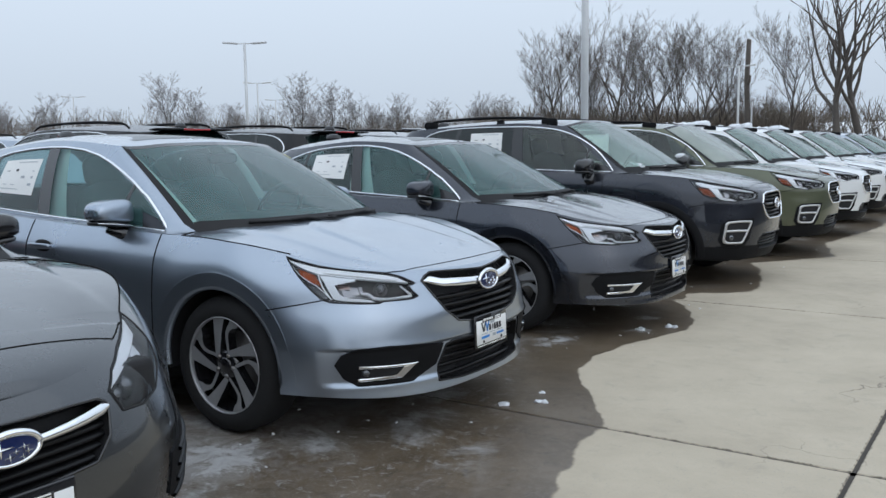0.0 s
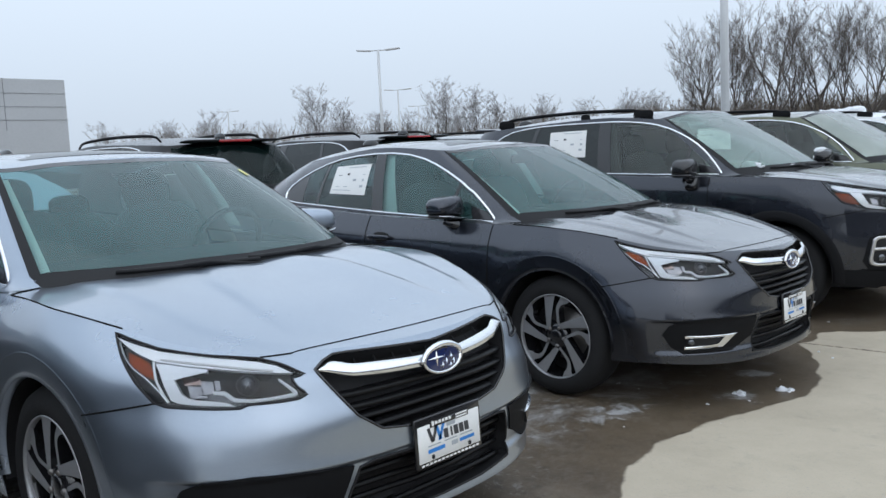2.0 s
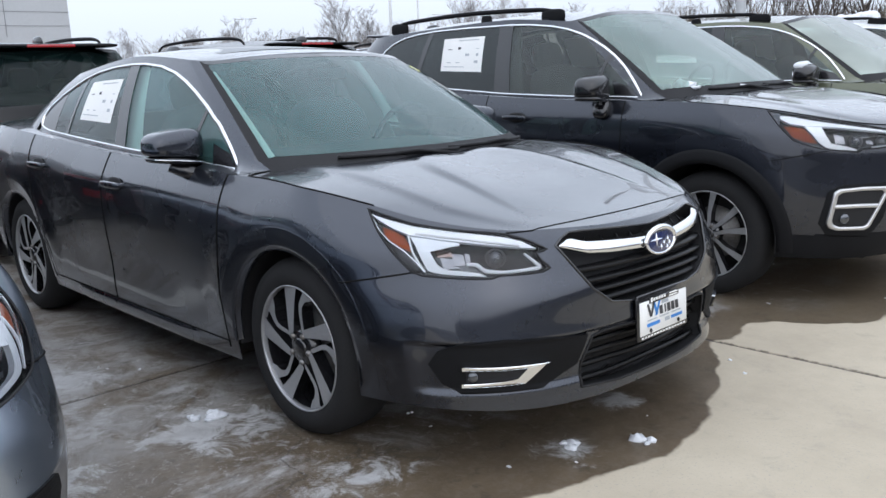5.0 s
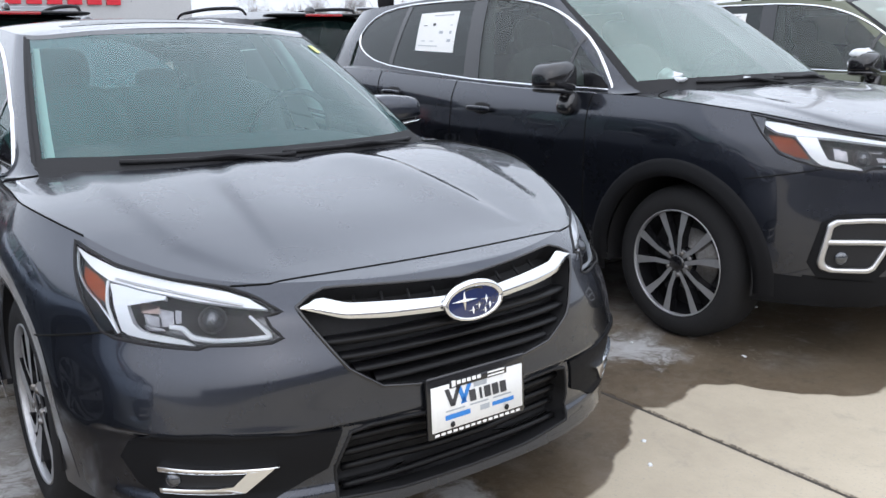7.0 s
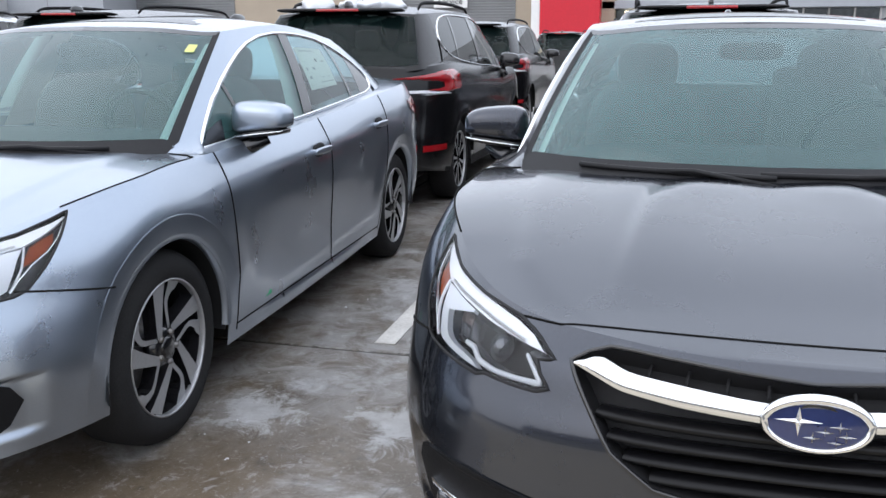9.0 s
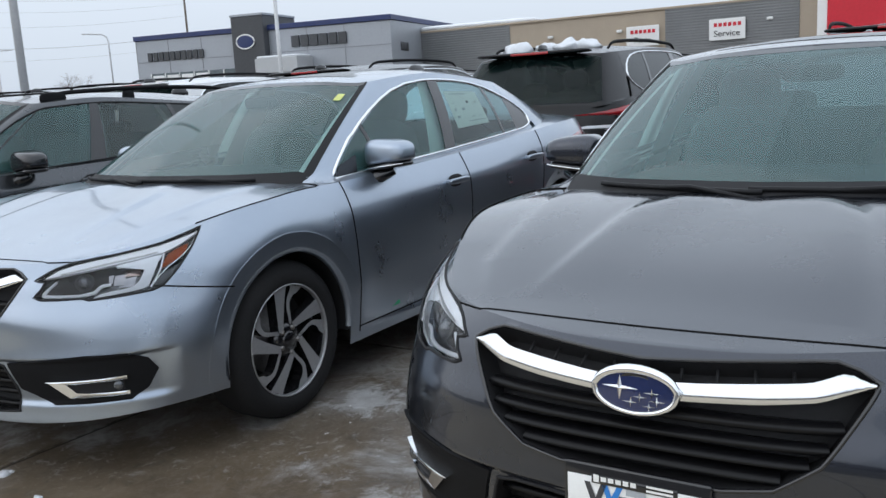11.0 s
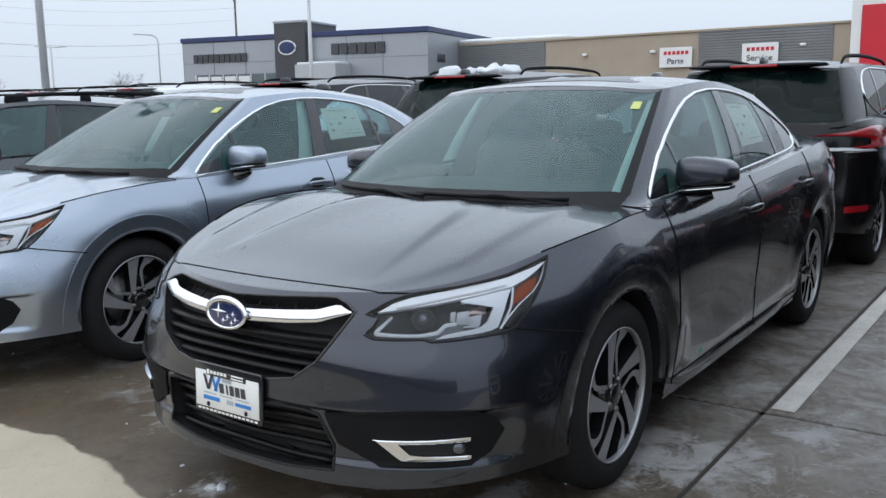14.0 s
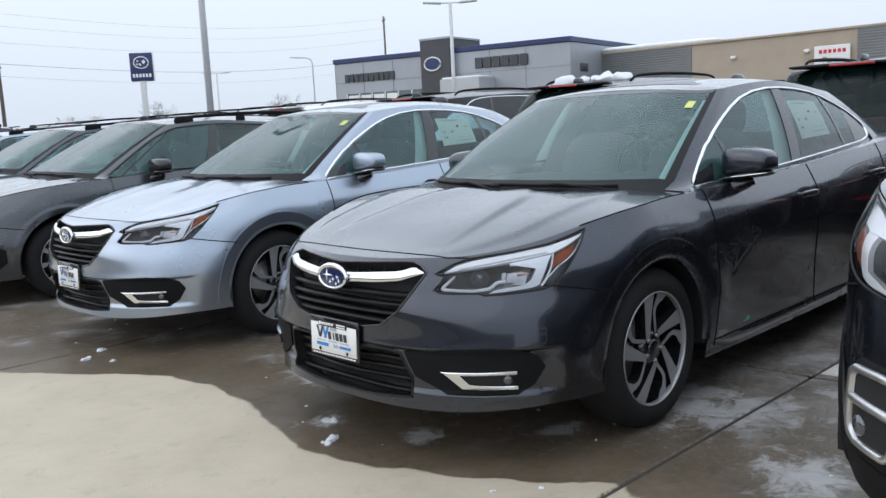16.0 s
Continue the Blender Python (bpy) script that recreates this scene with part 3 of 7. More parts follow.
        P += [s.edge(-x, True) for x in arch(math.pi / 2, math.pi - 0.03, k1)][1:] + [pr]
        P += list(np.linspace(pr + 0.004, 3, k3))
        return np.array(P), pa, pr

    def edge(s, x, rear=False):
        lo, hi = (2.0, 3.0) if rear else (0.0, 1.0)
        for _ in range(40):
            mid = (lo + hi) / 2
            v = s.skin(mid, 0.5)[0]
            if (rear and v < -s.wb - x) or (not rear and v < x):
                hi = mid
            else:
                lo = mid
        return (lo + hi) / 2

    def bottom(s, x, p):
        lip = pchip(s.d["lip"])(x)
        z = lip
        for hx in (0, -s.wb):
            u = np.abs(x - hx)
            z = np.where(u < s.R - 1e-4, np.maximum(z, s.rw + np.sqrt(np.maximum(s.R ** 2 - u ** 2, 0))), z)
        return z

    def cab(s, q, v, off=0.0):
        q, v = np.broadcast_arrays(np.asarray(q, float), np.asarray(v, float))
        B = np.stack([s.cb[i](q) for i in range(3)], -1)
        T = np.stack([s.cb[i](q) for i in range(3, 6)], -1)
        P = B + (T - B) * v[..., None]
        side = np.clip(1 - np.abs(q - 1.45) / 0.75, 0, 1)
        N = np.stack([np.where(q < 1, 0.5, np.where(q > 2, -0.5, 0)) * (1 - side), side, 0.5 + 0 * q], -1)
        N /= np.linalg.norm(N, axis=-1, keepdims=True)
        return P + N * (4 * v * (1 - v) * s.d.get("bulge", 0.018) + off)[..., None]


    def on_side(s, x, z, off=0.0):
        """The point of the cabin's side at a length along the car and a height."""
        x, z = np.broadcast_arrays(np.asarray(x, float), np.asarray(z, float))
        qs = np.linspace(0.9, 2.1, 241)
        q, v = np.full(x.shape, 1.4), np.full(x.shape, 0.5)
        bx, tx, bz, tz = s.cb[0](qs), s.cb[3](qs), s.cb[2](qs), s.cb[5](qs)
        for _ in range(12):
            flat = [np.interp(-a, -(bx + (tx - bx) * b), qs) for a, b in zip(x.ravel(), v.ravel())]
            q = np.array(flat).reshape(x.shape)
            b0, t0 = np.interp(q, qs, bz), np.interp(q, qs, tz)
            v = np.clip((z - b0) / (t0 - b0), -0.1, 1.05)
        return s.cab(q, v, off)


def inside(poly, x, y):
    """Which points lie in a closed outline, and how far each lies from it and its nearest point there."""
    x, y = np.asarray(x, float), np.asarray(y, float)
    ins = np.zeros(x.shape, bool)
    best = np.full(x.shape, 1e9)
    bx, by = x.copy(), y.copy()
    n = len(poly)
    for i in range(n):
        (x0, y0), (x1, y1) = poly[i], poly[(i + 1) % n]
        if y0 != y1:
            ins ^= ((y0 > y) != (y1 > y)) & (x < (x1 - x0) * (y - y0) / (y1 - y0) + x0)
        dx, dy = x1 - x0, y1 - y0
        t = np.clip(((x - x0) * dx + (y - y0) * dy) / (dx * dx + dy * dy + 1e-12), 0, 1)
        px, py = x0 + t * dx, y0 + t * dy
        d = np.hypot(x - px, y - py)
        m = d < best
        best = np.where(m, d, best)
        bx, by = np.where(m, px, bx), np.where(m, py, by)
    return ins, best, bx, by


DEG = 0.0168


def outline(poly, step=0.012, closed=True):
    """Evenly spaced points along an outline of (degrees, height)."""
    out = []
    n = len(poly)
    for i in range(n if closed else n - 1):
        (a0, z0), (a1, z1) = poly[i], poly[(i + 1) % n]
        k = max(1, int(math.hypot((a1 - a0) * DEG, z1 - z0) / step))
        out += [(a0 + (a1 - a0) * j / k, z0 + (z1 - z0) * j / k) for j in range(k)]
    if not closed:
        out.append(poly[-1])
    return out


def sheet(form, poly, off, cols=14, step=0.012, where=None):
    """A sheet over an outline of (degrees, height) on the nose."""
    zs = sorted({round(z, 4) for _, z in poly})
    rows = []
    for z0, z1 in zip(zs, zs[1:]):
        k = max(1, int((z1 - z0) / step))
        rows += [z0 + (z1 - z0) * j / k for j in range(k)]
    rows = [zs[0] + 1e-5] + rows[1:] + [zs[-1] - 1e-5]
    A = []
    for z in rows:
        xs = []
        n = len(poly)
        for i in range(n):
            (a0, z0), (a1, z1) = poly[i], poly[(i + 1) % n]
            if (z0 > z) != (z1 > z):
                xs.append(a0 + (a1 - a0) * (z - z0) / (z1 - z0))
        xs = xs or [poly[0][0]]
        A.append(np.linspace(min(xs), max(xs), cols))
    A = np.array(A)
    Z = np.repeat(np.array(rows)[:, None], cols, 1)
    return grid((where or form.at)(A, Z, off))


def wall_in(form, poly, o0, o1, where=None):
    """The side walls of an opening in the nose, from one depth to another."""
    pts = outline(poly)
    A, Z = np.array([p[0] for p in pts]), np.array([p[1] for p in pts])
    f = where or form.at
    P = np.stack([f(A, Z, o0), f(A, Z, o1)])
    P = np.concatenate([P, P[:, :1]], 1)
    return grid(P)


def along(form, path, off, step=0.012, where=None):
    pts = outline(path, step, closed=False)
    return [tuple(p) for p in (where or form.at)(np.array([p[0] for p in pts]), np.array([p[1] for p in pts]), off)]


def ribbon(form, path, hw, off, thick=0.0, where=None):
    """A flat band along a path of (degrees, height); hw: half its width, or one for each point."""
    hws = hw if isinstance(hw, (list, tuple)) else [hw] * len(path)
    u = np.linspace(0, 1, len(path))
    t = np.linspace(0, 1, max(12, 6 * len(path)))
    A = np.interp(t, u, [p[0] for p in path]) * DEG
    Z = np.interp(t, u, [p[1] for p in path])
    W = np.interp(t, u, hws)
    k = np.array([0.25, 0.5, 0.25])
    for arr in (A, Z):
        arr[1:-1] = np.convolve(arr, k, "valid")
    dx, dz = np.gradient(A), np.gradient(Z)
    n = np.hypot(dx, dz) + 1e-9
    nx, nz = -dz / n, dx / n
    f = where or form.at
    rows = [(-1, off - thick), (-1, off), (0, off + thick * 0.3), (1, off), (1, off - thick)] if thick else [(-1, off), (0, off), (1, off)]
    return grid(np.stack([f((A + s * W * nx) / DEG, Z + s * W * nz, o) for s, o in rows]))


def rim_line(form, poly, r, off=0.0, where=None):
    pts = outline(poly)
    return tube((where or form.at)(np.array([p[0] for p in pts]), np.array([p[1] for p in pts]), off), r, 5, True)


def flip_a(poly):
    return [(-a, z) for a, z in poly]


def both(poly):
    """A half outline from the middle, closed over both sides."""
    return poly + [(-a, z) for a, z in reversed(poly) if a > 0]


# ---------------------------------------------------------------- wheels
def wheel(name, car, form, x, side, style, M, rear=False):
    """Tyre, rim, spokes, hub cap and nuts; its outer face looks along +y before it is turned to its side."""
    w = new(name)
    w.parent = car
    d = form.d
    w.matrix_local = Matrix.Translation((x, side * (d["hub"] - 0.02), form.rw)) @ (Matrix.Identity(4) if side > 0 else pose(0, 0, 0, 0, 0, 180)) @ pose(0, 0, 0, 0, 23 if rear else 8, 0)
    r, rr = form.rw, d["rim"]
    part("tyre", lathe_y([(rr - 0.012, -0.19), (rr + 0.02, -0.20), (r - 0.02, -0.19), (r - 0.003, -0.16), (r, -0.12), (r, -0.05), (r - 0.003, -0.02), (r - 0.018, 0.012), (r - 0.045, 0.026), (rr + 0.03, 0.03), (rr + 0.012, 0.024), (rr - 0.002, 0.016)], 28 if LITE[0] else 56), M["rubber"], w, "black rubber tyre")
    rim = part("rim", lathe_y([(rr + 0.002, 0.016), (rr + 0.002, 0.021), (rr - 0.002, 0.023), (rr - 0.005, 0.017), (rr - 0.006, 0.0)], 28 if LITE[0] else 56), M["alloy"], w, "bright machined alloy rim edge")
    part("rim_barrel", lathe_y([(rr - 0.006, 0.0), (rr - 0.014, -0.03), (rr - 0.03, -0.15), (rr - 0.035, -0.17)], 40), M["gloss_black"], w, "dark painted rim barrel")
    part("brake_disc", lathe_y([(0.15, -0.098), (0.148, -0.09), (0.07, -0.09), (0.06, -0.07), (0.0, -0.07)], 32), M["steel"], w, "grey steel brake disc")
    part("rim_back", lathe_y([(rr - 0.02, -0.10), (0.0, -0.105)], 32), M["black"], w)
    spokes = []
    for i in range(5):
        turn = pose(0, 0, 0, 0, 72 * i, 0)
        if style == "swirl":
            lead = [(0.064, 38, 0.013), (0.085, 24, 0.0165), (0.118, 13.5, 0.020), (0.16, 6.5, 0.025), (0.2, 2.5, 0.031), (rr - 0.008, 0, 0.038)]
            trail = [(0.066, 45, 0.0075), (0.10, 54, 0.008), (0.135, 58.5, 0.0088), (0.16, 58.5, 0.010), (0.18, 55.5, 0.012), (0.20, 51.5, 0.016), (0.214, 48.5, 0.026), (rr - 0.008, 46, 0.038)]
            blades = []
            for line in (lead, trail):
                mid = [(r0 * math.sin(radians(deg)), r0 * math.cos(radians(deg)), hw) for r0, deg, hw in line]
                sides = []
                for k_, (x0, z0, hw) in enumerate(mid):
                    ax_, az_ = mid[max(k_ - 1, 0)][:2]
                    bx_, bz_ = mid[min(k_ + 1, len(mid) - 1)][:2]
                    ln = math.hypot(bx_ - ax_, bz_ - az_)
                    nx_, nz_ = (bz_ - az_) / ln, -(bx_ - ax_) / ln
                    if k_ == len(mid) - 1:
                        t = radians(line[-1][1])
                        nx_, nz_ = math.cos(t), -math.sin(t)
                    sides.append(((x0 + hw * nx_, z0 + hw * nz_), (x0 - hw * nx_, z0 - hw * nz_)))
                blades.append([p for p, _ in sides] + [p for _, p in reversed(sides)])
            broad, slim = blades
            spokes += [("spoke", moved(prism_y(broad, -0.04, 0.010), turn)), ("spoke", moved(prism_y(slim, -0.045, 0.004), turn))]
        else:
            for sgn in (-1, 1):
                b = [(sgn * 0.004, 0.03), (sgn * 0.026, 0.045), (sgn * 0.040, 0.12), (sgn * 0.088, rr - 0.016), (sgn * 0.048, rr - 0.008), (sgn * 0.017, 0.12)]
                spokes.append(("spoke", moved(prism_y(b if sgn > 0 else b[::-1], -0.04, 0.008), turn)))
        part("wheel_nut", moved(lathe_y([(0.011, -0.02), (0.011, 0.012), (0.006, 0.017), (0, 0.017)], 8), Matrix.Translation((0.054 * math.sin(radians(72 * i + 36)), 0, 0.054 * math.cos(radians(72 * i + 36))))), M["steel"], rim)
    if LITE[0]:
        spokes = [("spokes", join(*[g for _, g in spokes]))]
    for nm, g in spokes:
        sp = part(nm, g, M["alloy"], rim, "", False)
        sp.data.materials.append(M["gloss_black"])
        for poly in sp.data.polygons:
            poly.material_index = 0 if abs(poly.normal.y) > 0.5 else 1
    part("spoke_hub", lathe_y([(0.076, -0.04), (0.072, 0.0), (0.05, 0.007), (0, 0.007)], 24), M["gloss_black"], rim)
    part("hub_cap", lathe_y([(0.04, -0.03), (0.04, 0.010), (0.03, 0.015), (0, 0.016)], 24), M["gloss_black"], rim, "black hub cap")
    return w


# ---------------------------------------------------------------- the three kinds of car on the lot
SEDAN = dict(
    wb=2.75, arch=0.374, rw=0.337, rim=0.236, hub=0.874, cols=150, spokes="swirl", hood_x=0.768, shelf=True, lip_ring=True,
    a=[(0.16, 0.875), (0.19, 0.93), (0.23, 0.95), (0.27, 0.94), (0.35, 0.95), (0.46, 0.970), (0.50, 0.965), (0.55, 0.968), (0.598, 0.973), (0.63, 0.970), (0.665, 0.961), (0.70, 0.953), (0.745, 0.937), (0.79, 0.893), (0.83, 0.83), (0.88, 0.735), (1.0, 0.5)],
    b=[(0.15, 0.865), (0.22, 0.885), (0.35, 0.905), (0.55, 0.915), (0.70, 0.915), (0.79, 0.910), (0.84, 0.902), (0.885, 0.886), (0.94, 0.860), (0.985, 0.832), (1.1, 0.76)],
    n=[(0.2, 2.85), (0.45, 2.9), (0.58, 2.65), (0.69, 2.32), (0.75, 2.36), (0.80, 2.2), (0.87, 2.0), (0.95, 1.95)],
    ar=[(0.2, 0.93), (0.35, 1.04), (0.6, 1.09), (0.85, 1.07), (1.0, 1.06), (1.12, 1.04)], nr=[(0.2, 3.2), (1.1, 2.9)],
    zsh=[(0.955, 0.784), (0.93, 0.793), (0.896, 0.798), (0.875, 0.797), (0.82, 0.801), (0.71, 0.819), (0.53, 0.855), (0.40, 0.884), (0.1, 0.930), (-0.2, 0.948), (-0.41, 0.950), (-1.57, 0.992), (-2.5, 1.05), (-3.0, 1.08), (-3.5, 1.09), (-3.84, 1.05)],
    zc=[(0.975, 0.784), (0.892, 0.784), (0.85, 0.796), (0.725, 0.819), (0.49, 0.879), (0.25, 0.930), (0.0, 0.976), (-0.1, 0.985), (-0.4, 0.965), (-3.0, 1.11), (-3.2, 1.128), (-3.5, 1.135), (-3.75, 1.12), (-3.84, 1.06)],
    lip=[(1.0, 0.225), (0.85, 0.235), (0.7, 0.245), (0.55, 0.25), (0.42, 0.25), (0.3, 0.245), (-0.3, 0.215), (-2.5, 0.215), (-3.2, 0.26), (-3.84, 0.30)],
    cabin=[(0, -0.03, 0, 0.980, -0.95, 0, 1.417), (0.5, -0.10, 0.42, 0.980, -0.97, 0.33, 1.411), (0.88, -0.30, 0.69, 0.975, -1.04, 0.548, 1.394), (1.0, -0.445, 0.772, 0.938, -1.13, 0.598, 1.404), (1.45, -1.57, 0.805, 0.998, -1.66, 0.602, 1.436), (1.85, -2.60, 0.795, 1.065, -2.42, 0.58, 1.372), (2.12, -3.05, 0.66, 1.10, -2.56, 0.50, 1.366), (2.5, -3.2, 0.38, 1.115, -2.64, 0.3, 1.395), (3, -3.25, 0, 1.12, -2.66, 0, 1.405)],
    roof=[(-0.95, 1.417), (-1.2, 1.452), (-1.5, 1.472), (-2.0, 1.482), (-2.4, 1.455), (-2.66, 1.405)],
    # the side glass outline: length along the car and height, above and below
    dlo_top=[(-0.44, 0.92), (-0.47, 0.952), (-0.58, 1.033), (-0.69, 1.108), (-0.82, 1.183), (-0.94, 1.242), (-1.06, 1.295), (-1.18, 1.338), (-1.33, 1.373), (-1.5, 1.390), (-1.65, 1.392), (-1.85, 1.383), (-2.05, 1.363), (-2.2, 1.330), (-2.33, 1.284), (-2.44, 1.232), (-2.53, 1.172), (-2.556, 1.14), (-2.565, 1.10), (-2.58, 1.02)],
    dlo_low=[(-0.40, 0.948), (-0.47, 0.953), (-1.45, 1.006), (-2.0, 1.038), (-2.43, 1.066), (-2.53, 1.083), (-2.6, 1.11)],
    dlo_posts=((-0.485, -1.46, -0.485, -1.57), (-1.53, -2.16, -1.635, -2.15), (-2.16, -2.34, -2.15, -2.365), (-1.445, -1.555, -1.555, -1.655), (-2.145, -2.175, -2.135, -2.165), (-0.845, -0.872, -0.80, -0.822)),
    hl=[(66, 0.874), (62.5, 0.859), (55.6, 0.833), (50.2, 0.820), (45.4, 0.810), (40.9, 0.803), (36.6, 0.795), (33.4, 0.781), (31.8, 0.771), (28.7, 0.744), (31, 0.737), (30.2, 0.713), (28.6, 0.689), (30.2, 0.679), (33.2, 0.677), (38.5, 0.677), (39.8, 0.669), (43.8, 0.671), (47.9, 0.675), (52.4, 0.680), (54.7, 0.692), (58.4, 0.746), (62.6, 0.815)],
    grille=[(0, 0.767), (14, 0.779), (20, 0.783), (22.8, 0.783), (25, 0.771), (26.8, 0.751), (23.6, 0.68), (20.2, 0.605), (15.5, 0.548), (10, 0.532), (0, 0.525)],
    intake=[(0, 0.45), (12, 0.452), (17.5, 0.453), (20.3, 0.444), (22.6, 0.35), (22.4, 0.272), (12, 0.258), (0, 0.255)],
    fog=[(21.5, 0.456), (30, 0.474), (38, 0.482), (46, 0.474), (50, 0.445), (51.8, 0.40), (49.5, 0.335), (46, 0.298), (31, 0.297), (27, 0.335), (23.6, 0.36)],
    mirror=(-0.785, 0.895, 1.040), seams=(-0.44, -1.52), seam_rear=-2.36, tl=[(36, 0.80), (50, 0.83), (72, 0.93), (73, 0.98), (60, 1.0), (36, 0.98)])

SUV = dict(
    wb=2.67, arch=0.405, rw=0.352, rim=0.245, hub=0.855, cols=120, spokes="pairs", hood_x=0.78,
    a=[(0.22, 0.82), (0.3, 0.875), (0.4, 0.91), (0.5, 0.925), (0.65, 0.938), (0.8, 0.932), (0.88, 0.915), (0.93, 0.885), (0.97, 0.80), (1.0, 0.71), (1.05, 0.62), (1.1, 0.52)],
    b=[(0.05, 0.86), (0.2, 0.89), (0.4, 0.905), (0.65, 0.905), (0.8, 0.898), (0.88, 0.885), (0.94, 0.862), (0.97, 0.845), (1.05, 0.80)],
    n=[(0.2, 2.6), (0.6, 2.45), (0.8, 2.35), (1.05, 2.4)],
    ar=[(0.2, 0.9), (0.35, 1.0), (0.55, 1.03), (0.75, 0.98), (1.0, 0.95), (1.15, 0.92)], nr=[(0.2, 3.4), (1.1, 3.4)],
    zsh=[(0.93, 0.935), (0.8, 0.957), (0.6, 1.0), (0.3, 1.052), (0.0, 1.08), (-0.3, 1.092), (-1.0, 1.102), (-2.0, 1.145), (-3.0, 1.19), (-3.6, 1.15)],
    zc=[(0.93, 0.93), (0.86, 0.962), (0.75, 0.99), (0.5, 1.04), (0.2, 1.085), (-0.15, 1.13), (-0.5, 1.12)],
    lip=[(1.0, 0.26), (0.3, 0.27), (-0.3, 0.25), (-2.5, 0.25), (-3.6, 0.36)],
    cabin=[(0, -0.10, 0, 1.135, -0.98, 0, 1.655), (0.5, -0.15, 0.42, 1.13, -1.0, 0.35, 1.645), (0.88, -0.315, 0.71, 1.12, -1.08, 0.575, 1.605), (1.0, -0.455, 0.8, 1.085, -1.13, 0.625, 1.592), (1.45, -1.66, 0.815, 1.125, -1.7, 0.65, 1.632), (1.9, -3.01, 0.785, 1.19, -2.91, 0.64, 1.59), (2.12, -3.46, 0.7, 1.17, -3.16, 0.58, 1.575), (2.5, -3.52, 0.38, 1.14, -3.23, 0.32, 1.59), (3, -3.54, 0, 1.14, -3.26, 0, 1.6)],
    dlo_top=[(-0.42, 1.06), (-0.47, 1.108), (-0.55, 1.19), (-0.64, 1.272), (-0.73, 1.34), (-0.825, 1.4), (-0.92, 1.452), (-1.01, 1.495), (-1.12, 1.532), (-1.24, 1.558), (-1.41, 1.578), (-1.59, 1.588), (-2.02, 1.592), (-2.35, 1.588), (-2.55, 1.574), (-2.7, 1.55), (-2.81, 1.51), (-2.89, 1.46), (-2.94, 1.4), (-2.96, 1.36), (-2.98, 1.2)],
    dlo_low=[(-0.4, 1.104), (-0.47, 1.108), (-1.01, 1.118), (-1.55, 1.138), (-2.19, 1.18), (-2.47, 1.203), (-2.67, 1.232), (-2.8, 1.268), (-2.9, 1.31), (-2.97, 1.37)],
    dlo_posts=((-0.47, -1.51, -0.47, -1.585), (-1.625, -2.45, -1.685, -2.37), (-2.47, -2.935, -2.39, -2.9), (-1.5, -1.64, -1.575, -1.695), (-2.44, -2.49, -2.36, -2.41), (-0.795, -0.82, -0.75, -0.77)),
    roof=[(-1.0, 1.655), (-1.5, 1.68), (-2.2, 1.68), (-3.3, 1.6)],
    mirror=(-0.72, 0.955, 1.155), hl=[(68.8, 1.040), (60, 1.014), (50.4, 0.990), (42, 0.966), (35.5, 0.947), (28, 0.922), (24.5, 0.900), (26, 0.850), (36.9, 0.838), (40.1, 0.837), (41.5, 0.824), (48, 0.836), (52.4, 0.847), (56.5, 0.866), (60.6, 0.890), (65.5, 0.975)],
    grille=[(0, 0.905), (15, 0.90), (19.5, 0.88), (21.5, 0.79), (18, 0.69), (14, 0.65), (0, 0.645)],
    intake=[(0, 0.50), (20, 0.50), (25, 0.43), (22, 0.36), (0, 0.355)],
    fog=[(29.5, 0.665), (46, 0.66), (50, 0.625), (52.5, 0.46), (50, 0.395), (37, 0.385), (33, 0.47)],
    seams=(-0.55, -1.66), seam_rear=-2.35, clad=True, tl=[(46, 0.985), (60, 0.965), (80, 0.98), (81, 1.09), (72, 1.14), (58, 1.135), (44, 1.10), (28, 1.07), (44, 1.062), (57, 1.045), (57, 1.005)])

